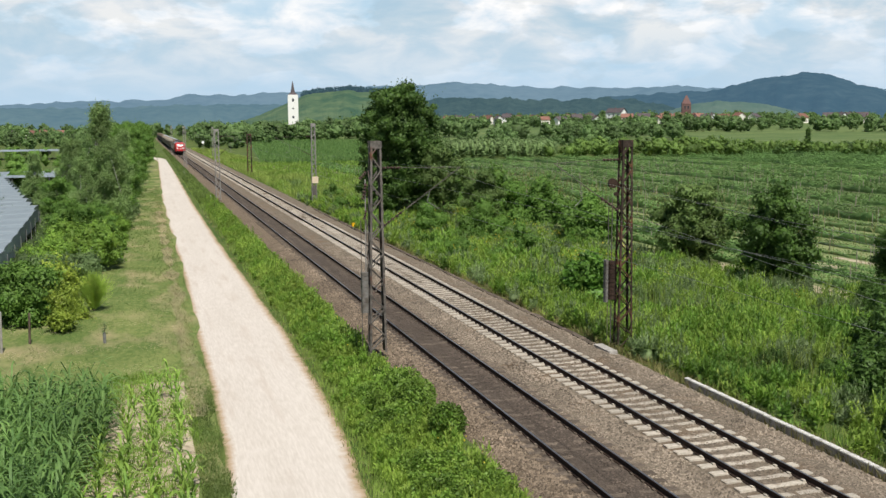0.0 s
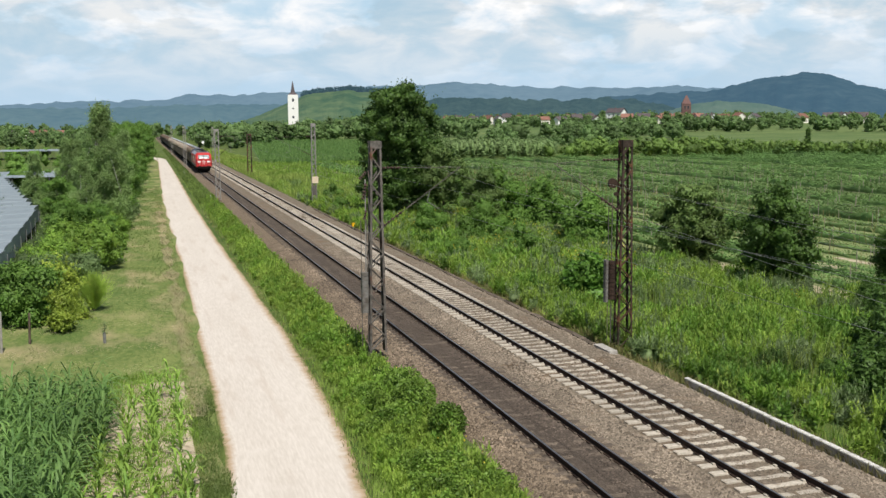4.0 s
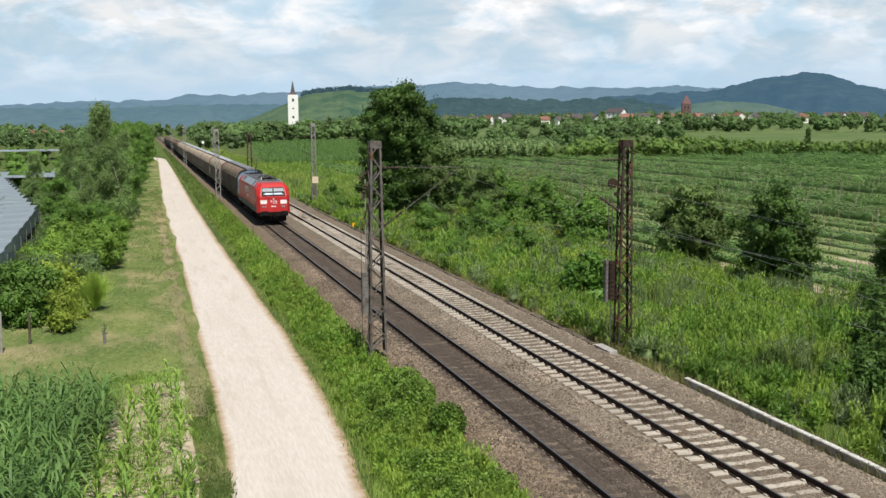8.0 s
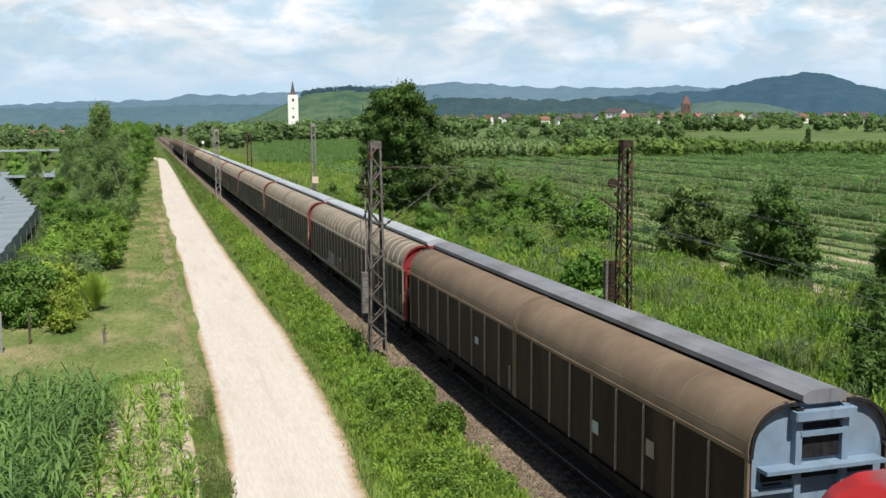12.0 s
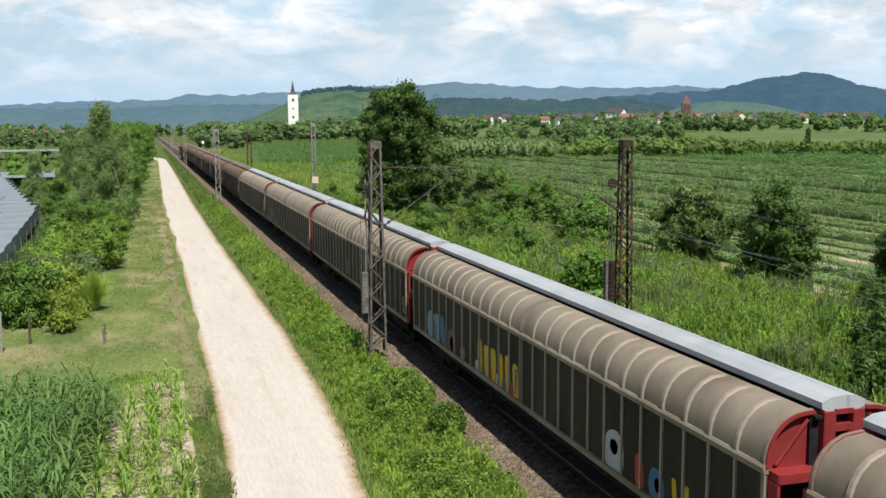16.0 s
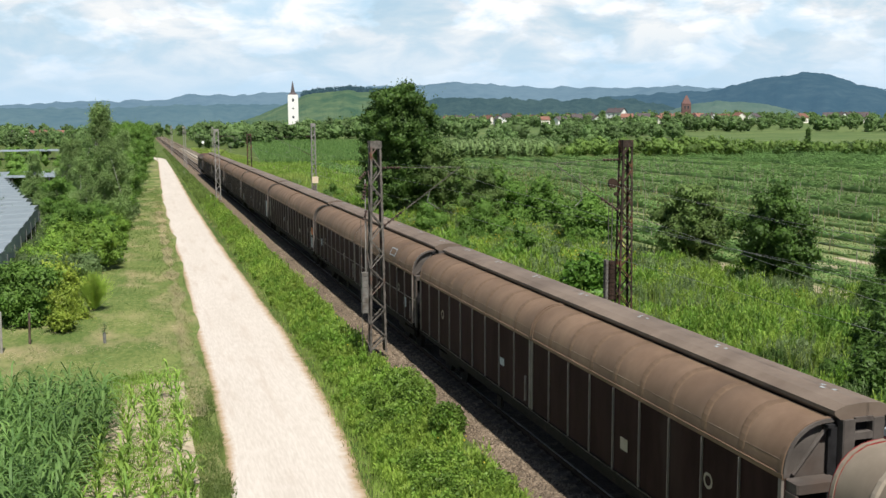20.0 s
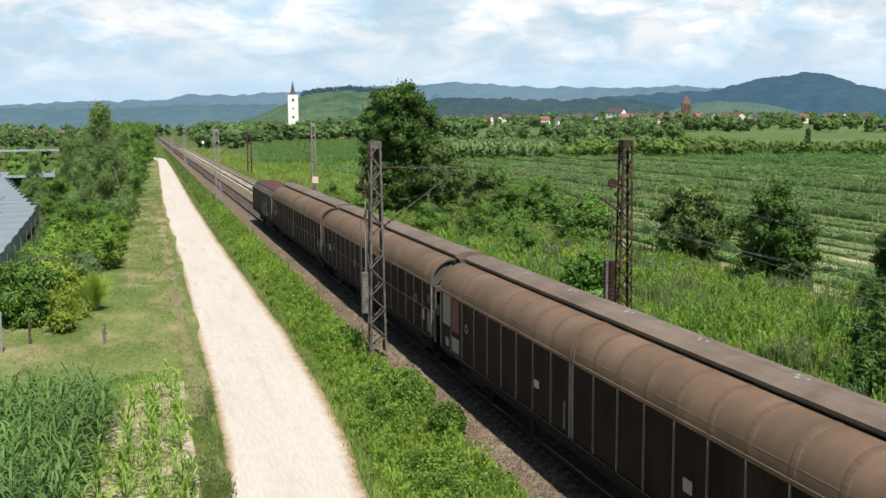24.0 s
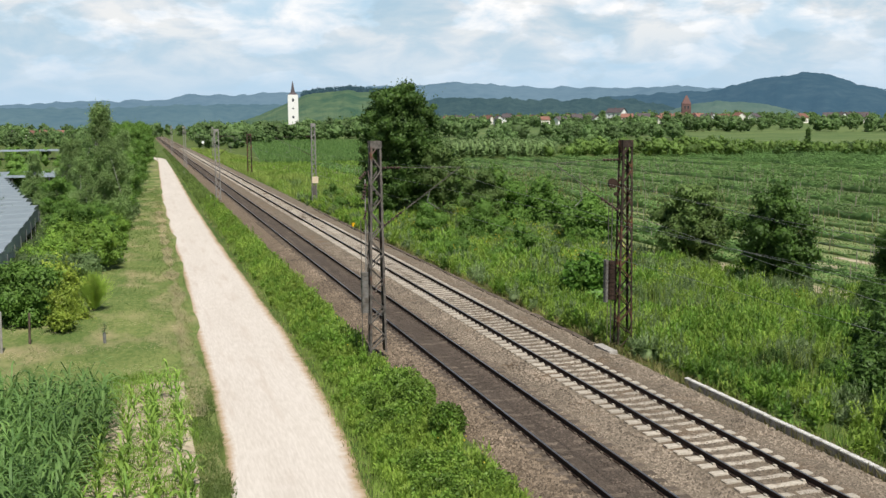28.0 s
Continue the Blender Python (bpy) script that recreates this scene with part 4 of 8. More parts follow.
# Brown ridge paint, greyed to hold the sky's sheen.
M["ridge_brown_sheen"] = paint("ridge_brown_sheen", (0.15, 0.115, 0.09), (0.215, 0.17, 0.135), 0.55, (0.11, 0.085, 0.068), 0.45, 0.85, 1.2)
M["seam_dark"] = paint("seam_dark", (0.115, 0.078, 0.053), (0.17, 0.115, 0.077), 0.7, (0.21, 0.14, 0.092), 0.42, 0.7, 3.0)
M["wagon_red_end"] = paint("wagon_red_end", (0.21, 0.024, 0.026), (0.28, 0.036, 0.036), 0.6, (0.18, 0.045, 0.04), 0.5, 0.85, 2.0)
M["end_grey"] = paint("end_grey", (0.075, 0.066, 0.06), (0.13, 0.115, 0.105), 0.6, (0.10, 0.07, 0.055), 0.45, 0.7, 1.5)
M["roof_crease"] = paint("roof_crease", (0.20, 0.15, 0.11), (0.29, 0.225, 0.165), 0.7, (0.15, 0.11, 0.08), 0.45, 0.6, 3.0)
M["wagon_maroon"] = paint("wagon_maroon", (0.082, 0.038, 0.037), (0.125, 0.056, 0.053), 0.7, (0.10, 0.05, 0.045), 0.5, 0.85, 1.2)
M["wagon_last_roof"] = paint("wagon_last_roof", (0.10, 0.08, 0.066), (0.15, 0.122, 0.102), 0.75, (0.075, 0.06, 0.05), 0.5, 0.85, 1.2)
M["wagon_last_wall_shaded"] = paint("wagon_last_wall_shaded", (0.022, 0.016, 0.016), (0.04, 0.029, 0.029), 0.7, (0.07, 0.06, 0.055), 0.6, 0.9, 1.4, stretch=(1, 1, 0.3))


def flat_paint(name, c):
    return material(name, tuple(q * 0.85 for q in c), c, 0.6, 4.0, 0.4)


M["spray_yellow"] = flat_paint("spray_yellow", (0.55, 0.38, 0.03))
M["spray_blue"] = flat_paint("spray_blue", (0.06, 0.14, 0.27))
M["spray_white"] = flat_paint("spray_white", (0.40, 0.43, 0.44))
M["spray_red"] = flat_paint("spray_red", (0.45, 0.05, 0.04))
M["spray_orange"] = flat_paint("spray_orange", (0.62, 0.20, 0.08))
M["spray_sky"] = flat_paint("spray_sky", (0.16, 0.27, 0.33))
M["spray_pink"] = flat_paint("spray_pink", (0.34, 0.14, 0.15))
M["spray_dim"] = flat_paint("spray_dim", (0.12, 0.085, 0.075))
M["spray_dusk"] = flat_paint("spray_dusk", (0.045, 0.075, 0.09))
M["spray_teal"] = flat_paint("spray_teal", (0.10, 0.32, 0.30))


def add_wheelset(parent, y, r=0.46):
    ws = part("wheelset", Geo().tube((-0.95, y, r), (0.95, y, r), 0.085, 0.085, 8), M["under_dark"], parent)
    for s in (-1, 1):
        part("wheel", Geo().tube((s * 0.69, y, r), (s * 0.83, y, r), r, r, 20).tube((s * 0.675, y, r), (s * 0.70, y, r), r + 0.03, r + 0.03, 20), M["under_dark"], ws, "dark steel wheel with a bright tread")


def build_loco():
    t = thing("locomotive", 0, 0, 0, "red electric freight locomotive with grey roof and white panels", "locomotive")
    Lb, N0 = 19.58, 0.55
    R0 = Lb - N0

    def ring(z, w, wf, d, c):
        """Plan outline at one height: half width, half width of the nose, setback of the nose, depth of the corner."""
        f, b = N0 + d, R0 - d
        return [(-wf, f, z), (wf, f, z), (w, f + c, z), (w, b - c, z), (wf, b, z), (-wf, b, z), (-w, b - c, z), (-w, f + c, z)]

    def stack(levels, cap=True):
        g = Geo()
        pts = []
        for lv in levels:
            pts += ring(*lv)
        faces = []
        for k in range(len(levels) - 1):
            for i in range(8):
                faces.append((8 * k + i, 8 * k + (i + 1) % 8, 8 * k + 8 + (i + 1) % 8, 8 * k + 8 + i))
        n = len(levels) - 1
        if cap:
            faces += [tuple(range(7, -1, -1)), tuple(8 * n + i for i in range(8))]
        return g.add(pts, faces)

    part("body", stack([(1.48, 1.50, 1.24, 0.02, 0.40), (2.50, 1.50, 1.22, 0.06, 0.40), (3.08, 1.50, 1.13, 0.36, 0.45), (3.27, 1.46, 1.09, 0.48, 0.48), (3.60, 1.20, 0.95, 0.85, 0.5), (3.74, 1.08, 0.84, 1.25, 0.55), (3.82, 0.98, 0.7, 2.0, 0.6)]), M["loco_red"], t, "glossy traffic-red car body", smooth=True, bevel=0.09)
    body = t.children[0]
    b = body.modifiers["edge"]
    b.segments, b.angle_limit = 4, radians(9)
    body.modifiers.new("even_shading", "WEIGHTED_NORMAL")
    skirt = part("skirt", stack([(0.98, 1.46, 1.20, 0.10, 0.42), (1.06, 1.49, 1.22, 0.04, 0.42), (1.476, 1.49, 1.21, 0.05, 0.42)]), M["loco_skirt"], t, "dusty dark grey lower skirt", bevel=0.02)
    # red apron under the cabs
    for e in (0, 1):
        m = Matrix.Translation((0, Lb * e, 0)) @ Matrix.Rotation(math.pi * e, 4, "Z")

        def put(name, geo, mat, parent=t, label="", bevel=0.0):
            geo.v = [tuple(m @ Vector(p)) for p in geo.v]
            return part(name, geo, M[mat], parent, label, bevel=bevel)

        put("apron", Geo().add([(-1.23, N0 + 0.0, 1.0), (1.23, N0 + 0.0, 1.0), (1.515, N0 + 0.42, 1.0), (1.515, N0 + 0.55, 1.0), (1.515, N0 + 0.8, 1.62), (1.515, N0 + 0.42, 1.62), (1.24, N0 + 0.012, 1.62), (-1.24, N0 + 0.012, 1.62), (-1.515, N0 + 0.42, 1.62), (-1.515, N0 + 0.42, 1.0), (-1.515, N0 + 0.55, 1.0), (-1.515, N0 + 0.8, 1.62)],
                               [(0, 1, 6, 7), (1, 2, 5, 6), (2, 3, 4, 5), (9, 0, 7, 8), (10, 9, 8, 11)]), "loco_red", label="red apron below the nose")
        # windscreens on the raked plane between heights 2.25 and 2.98
        sl = Vector((0, 0.50, 0.96)).normalized()
        wn = Vector((0, -sl.z, sl.y))
        base = Vector((0, N0 + 0.075, 2.55))
        seal = Geo()
        o = base + wn * 0.012
        seal.add([o + Vector((-1.08, 0, 0)), o + Vector((1.08, 0, 0)), o + Vector((0.98, 0, 0)) + sl * 0.84, o + Vector((-0.98, 0, 0)) + sl * 0.84,
                  o + wn * 0.02 + Vector((-1.06, 0, 0)), o + wn * 0.02 + Vector((1.06, 0, 0)), o + wn * 0.02 + Vector((0.96, 0, 0)) + sl * 0.82, o + wn * 0.02 + Vector((-0.96, 0, 0)) + sl * 0.82],
                 [(4, 5, 6, 7), (0, 1, 5, 4), (1, 2, 6, 5), (2, 3, 7, 6), (3, 0, 4, 7)])
        fr = put("windscreen_frame", seal, "black_rubber_and_shade", label="black rubber windscreen frame")
        o = base + wn * 0.04
        for s in (-1, 1):
            a, b2, c, d = Vector((s * 0.05, 0, 0)), Vector((s * 1.02, 0, 0)), Vector((s * 0.93, 0, 0)), Vector((s * 0.05, 0, 0))
            put("windscreen", Geo().add([o + a + sl * 0.07, o + b2 + sl * 0.07, o + c + sl * 0.79, o + d + sl * 0.79], [(0, 1, 2, 3)]), "glass", fr, "dark reflecting windscreen pane")
            put("sun_blind", Geo().add([o + wn * 0.006 + a + sl * 0.42, o + wn * 0.006 + Vector((s * 0.98, 0, 0)) + sl * 0.42, o + wn * 0.006 + c + sl * 0.74, o + wn * 0.006 + d + sl * 0.74], [(0, 1, 2, 3)]), "blind", fr, "pale blue-grey sun blind")
            # lower patch: the sky's reflection painted onto the pane
            put("sun_blind", Geo().add([o + wn * 0.006 + a + sl * 0.10, o + wn * 0.006 + Vector((s * 0.96, 0, 0)) + sl * 0.10, o + wn * 0.006 + Vector((s * 0.70, 0, 0)) + sl * 0.30, o + wn * 0.006 + a + sl * 0.27], [(0, 1, 2, 3)]), "pane_sky_reflection", fr, "pale blue sky reflection painted on the windscreen")
            put("wiper", Geo().tube(o + wn * 0.03 + Vector((s * 0.75, 0, 0)) - sl * 0.12, o + wn * 0.03 + Vector((s * 0.95, 0, 0)) + sl * 0.35, 0.012), "black_rubber_and_shade", fr)
            put("front_panel", Geo().box(s * 0.90, N0 + 0.025, 2.0, 0.58, 0.03, 0.34), "white_paint", label="white front panel")
            hl = put("headlight", Geo().box(s * 0.88, N0 + 0.01, 1.58, 0.40, 0.06, 0.15, c=0.02), "black_rubber_and_shade")
            for q in (-0.09, 0.09):
                put("lamp", Geo().tube((s * 0.88 + q, N0 - 0.02, 1.58), (s * 0.88 + q, N0 - 0.035, 1.58), 0.062, 0.062, 12), "lamp_glass", hl, "clear round lamp")
            put("handrail", Geo().rod([(s * 0.08, N0 + 0.05, 2.43), (s * 0.08, N0 - 0.02, 2.43), (s * 0.78, N0 - 0.02, 2.46), (s * 0.78, N0 + 0.06, 2.46)], 0.015), "loco_red")
            # cab side: window, door, rails, steps
            put("cab_window", Geo().add([(s * 1.503, N0 + 0.62, 2.52), (s * 1.503, N0 + 1.22, 2.66), (s * 1.503, N0 + 1.22, 3.12), (s * 1.503, N0 + 0.75, 3.10), (s * 1.48, N0 + 0.62, 2.52), (s * 1.48, N0 + 1.22, 2.66), (s * 1.48, N0 + 1.22, 3.12), (s * 1.48, N0 + 0.75, 3.10)], [(0, 1, 2, 3), (0, 1, 5, 4), (1, 2, 6, 5), (2, 3, 7, 6), (3, 0, 4, 7)]), "cab_glass", label="dark cab side window")
            put("cab_door", Geo().box(s * 1.505, N0 + 1.85, 2.25, 0.016, 0.78, 1.7), "loco_red", label="red cab door")
            for q in (1.38, 2.32):
                put("handrail", Geo().rod([(s * 1.50, N0 + q, 1.75), (s * 1.56, N0 + q, 1.78), (s * 1.56, N0 + q, 2.72), (s * 1.50, N0 + q, 2.75)], 0.016), "galvanised", label="bright steel handrail")
            put("step", Geo().box(s * 1.42, N0 + 2.25, 0.55, 0.22, 0.5, 0.05).box(s * 1.46, N0 + 2.02, 0.8, 0.04, 0.04, 0.5).box(s * 1.46, N0 + 2.48, 0.8, 0.04, 0.04, 0.5), "under_dark")
            # light-grey roof flank with grilles, as a sloped panel
        put("top_lamp", Geo().box(0, N0 + 0.035, 2.28, 0.15, 0.06, 0.13, c=0.02), "lamp_glass", label="small clear top lamp")
        # marking on the nose: plain bars
        for i, w in enumerate((0.055, 0.055, 0.03, 0.055, 0.03, 0.055, 0.055)):
            put("marking_bar", Geo().box(-0.27 + i * 0.09, N0 + 0.026, 2.05, w, 0.014, 0.14), "white_paint")
        put("marking_bar", Geo().box(0.10, N0 + 0.024, 1.89, 0.36, 0.014, 0.06), "white_paint")
        put("marking_bar", Geo().box(-0.12, N0 + 0.016, 1.60, 0.22, 0.014, 0.10), "white_paint")
        put("marking_bar", Geo().box(0.12, N0 + 0.016, 1.60, 0.18, 0.014, 0.10), "white_paint")
        put("coupling_hook", Geo().box(0, N0 - 0.15, 1.0, 0.12, 0.5, 0.2).tube((0, N0 - 0.35, 0.98), (0, N0 - 0.42, 0.55), 0.05).tube((0.2, N0 - 0.1, 0.95), (0.26, N0 - 0.2, 0.45), 0.03).tube((-0.25, N0 - 0.1, 0.95), (-0.3, N0 - 0.2, 0.45), 0.03), "under_dark")
        put("buffer_beam", Geo().box(0, N0 + 0.12, 0.92, 2.6, 0.3, 0.36, c=0.03), "under_dark", label="dark buffer beam")
        put("rail_guard", Geo().box(0, N0 + 0.35, 0.45, 2.3, 0.08, 0.5).box(-0.8, N0 + 0.5, 0.6, 0.1, 0.4, 0.5).box(0.8, N0 + 0.5, 0.6, 0.1, 0.4, 0.5), "under_dark", label="dark rail guard plough")
        for s in (-1, 1):
            b = put("buffer", Geo().tube((s * 0.875, N0 + 0.05, 1.03), (s * 0.875, 0.07, 1.03), 0.13, 0.11, 10), "under_dark")
            put("buffer_plate", Geo().box(s * 0.875, 0.035, 1.03, 0.52, 0.07, 0.36, c=0.02), "under_dark", b, "dark rounded buffer plate")
    # roof and flanks
    part("roof", Geo().prism([(-1.0, 3.79), (1.0, 3.79), (0.95, 3.84), (0.5, 3.87), (-0.5, 3.87), (-0.95, 3.84)], N0 + 2.3, R0 - 2.3), M["loco_roof"], t, "sooty dark grey roof")
    for s in (-1, 1):
        # slope from (1.49, 2.98) to (0.98, 3.68)
        a, b = Vector((s * 1.47, 0, 3.28)), Vector((s * 1.02, 0, 3.80))
        nn = Vector((s * (b.z - a.z), 0, abs(b.x - a.x))).normalized()
        def flank(y0, y1, lift, u0=0.0, u1=1.0):
            p, q = a.lerp(b, u0), a.lerp(b, u1)
            pts = [p + Vector((0, y0, 0)), p + Vector((0, y1, 0)), q + Vector((0, y1, 0)), q + Vector((0, y0, 0))]
            return Geo().add(pts + [c + nn * lift for c in pts], [(4, 5, 6, 7), (0, 1, 5, 4), (1, 2, 6, 5), (2, 3, 7, 6), (3, 0, 4, 7)])
        # the body's own slope bulges; the panels stand proud of it
        fl = part("roof_flank", flank(3.75, 15.3, 0.05), M["loco_side_grey"], t, "light grey sloped roof flank", bevel=0.01)
        for y0, y1 in ((3.85, 4.85), (13.4, 14.3), (12.2, 13.1)):
            gr = part("grille", flank(y0, y1, 0.060, 0.12, 0.86), M["grille"], fl, "dark air grille")
            rim = flank(y0 - 0.05, y0, 0.085, 0.09, 0.89)
            for other in (flank(y1, y1 + 0.05, 0.085, 0.09, 0.89), flank(y0, y1, 0.085, 0.07, 0.12), flank(y0, y1, 0.085, 0.86, 0.91)):
                rim.add(other.v, other.f)
            part("rim", rim, M["loco_side_grey"], gr, "light grey raised rim")
            for i in range(1, 7):
                part("slat", flank(y0, y1, 0.064, 0.12 + 0.106 * i - 0.012, 0.12 + 0.106 * i + 0.012), M["grille"], gr)
        for i in range(3):
            part("panel_seam", flank(6.9 + i * 1.9, 6.93 + i * 1.9, 0.055, 0.02, 0.98), M["loco_side_grey"], fl, "raised panel seam")
    for y, w in ((7.3, 0.72), (11.9, 0.72)):
        part("roof_hatch", Geo().box(-0.35 if y < 9 else 0.4, y, 3.872, 0.86, w, 0.03, c=0.02), M["grille"], t, "dark square roof grille")
    for s in (-1, 1):
        for i in range(12):
            part("lifting_lug", Geo().box(s * 0.97, 4.9 + i * 0.88, 3.86, 0.07, 0.10, 0.05), M["loco_roof"], t)
    # pantographs: front folded, rear raised to the wire
    for y, up in ((4.1, False), (15.2, True)):
        pg = part("pantograph", Geo().box(-0.55, y, 3.98, 0.06, 1.9, 0.07).box(0.55, y, 3.98, 0.06, 1.9, 0.07).box(0, y - 0.7, 3.98, 1.2, 0.06, 0.07).box(0, y + 0.7, 3.98, 1.2, 0.06, 0.07), M["under_dark"], t, "dark folded pantograph" if not up else "dark raised pantograph")
        for sx in (-0.55, 0.55):
            for sy in (-0.75, 0.75):
                g = Geo(); insulator(g, (sx, y + sy, 3.74), (sx, y + sy, 3.97), 0.09, 3)
                part("insulator", g, M["insulator"], pg)
        g = Geo()
        if up:
            k = (0, y - 1.0, 4.75)
            g.rod([(0, y + 0.6, 4.02), k], 0.035).rod([(-0.28, y + 0.5, 4.02), k], 0.02).rod([k, (-0.25, y + 0.85, 5.42)], 0.025).rod([k, (0.25, y + 0.85, 5.42)], 0.025)
            for q in (0.75, 1.1):
                g.rod([(-0.95, y + q, 5.35), (-0.65, y + q, 5.52), (0.65, y + q, 5.52), (0.95, y + q, 5.35)], 0.013)
            g.rod([(-0.5, y + 0.75, 5.5), (-0.5, y + 1.1, 5.5)], 0.02).rod([(0.5, y + 0.75, 5.5), (0.5, y + 1.1, 5.5)], 0.02)
        else:
            g.rod([(0, y + 0.6, 4.02), (0, y - 0.95, 4.06)], 0.035).rod([(0, y - 0.95, 4.06), (-0.3, y + 0.9, 4.12)], 0.025).rod([(0, y - 0.95, 4.06), (0.3, y + 0.9, 4.12)], 0.025)
            for q in (0.8, 1.12):
                g.rod([(-0.85, y + q, 4.03), (-0.6, y + q, 4.15), (0.6, y + q, 4.15), (0.85, y + q, 4.03)], 0.022)
            g.box(0.1, y + 0.55, 4.0, 0.34, 0.5, 0.16, c=0.03).rod([(-0.45, y - 0.3, 4.0), (0.4, y + 0.2, 4.05)], 0.03)
        part("pantograph_arm", g, M["under_dark"], pg)
        part("bus_bar", Geo().rod([(0.3, y - 1.2, 3.98), (0.3, y - 2.3, 3.98)], 0.02), M["galvanised"], t)
    part("arrester", Geo().tube((-0.72, 3.6, 3.82), (-0.72, 3.6, 4.14), 0.035, 0.025, 8), M["white_paint"], t, "white roof surge arrester")
    # side lettering as plain white bars
    widths = (0.40, 0.42, 0.13, 0.34, 0.13, 0.46, 0.42)
    for s in (-1, 1):
        yy = 10.85 if s < 0 else 7.7
        for w in widths:
            part("marking_bar", Geo().box(s * 1.506, yy + s * w / 2, 2.70, 0.008, w * 0.86, 0.60), M["white_paint"], t, "white lettering drawn as plain bar")
            yy += s * (w + 0.11)
        yy = 9.6 if s < 0 else 8.0
        for w in (0.16, 0.05, 0.18, 0.2, 0.18, 0.08, 0.16, 0.08, 0.16, 0.16):
            part("marking_bar", Geo().box(s * 1.506, yy + s * w / 2, 2.15, 0.008, w * 0.8, 0.2), M["white_paint"], t)
            yy += s * (w + 0.06)
        part("marking_bar", Geo().box(s * 1.506, 9.2, 1.93, 0.008, 0.9, 0.05), M["white_paint"], t)
        for y in (5.6, 8.2, 10.6, 13.9):
            part("tie_down", Geo().box(s * 1.50, y, 1.18, 0.03, 0.10, 0.12), M["under_dark"], t)
    # running gear
    part("underframe", Geo().box(0, 9.79, 0.85, 2.5, 13.0, 0.35).box(0, 9.79, 0.52, 2.3, 3.6, 0.6, c=0.1), M["under_dark"], t, "dark transformer and frame under the body")
    for y in (4.5, 15.1):
        bg = part("bogie", Geo().box(-1.05, y, 0.62, 0.16, 4.0, 0.26, c=0.03).box(1.05, y, 0.62, 0.16, 4.0, 0.26, c=0.03).box(0, y, 0.6, 2.0, 0.5, 0.3), M["under_dark"], t, "dark bogie frame")
        for q in (-1.35, 1.35):
            add_wheelset(bg, y + q, 0.625)
            for s in (-1, 1):
                part("axle_box", Geo().box(s * 1.08, y + q, 0.62, 0.2, 0.34, 0.34, c=0.04).tube((s * 1.02, y + q + 0.4, 0.5), (s * 1.02, y + q + 0.4, 0.95), 0.12, 0.12, 8), M["under_dark"], bg)
    return t


loco = build_loco()


def roof_curve(u, w=1.44, z0=3.20, z1=4.10, x1=0.52):
    """The wagon's curved flank from the eave (u 0) to the ridge (u 1)."""
    a = u * math.pi / 2
    return (x1 + (w - x1) * math.cos(a) ** 0.80 if u < 1 else x1), z0 + (z1 - z0) * math.sin(a) ** 0.92


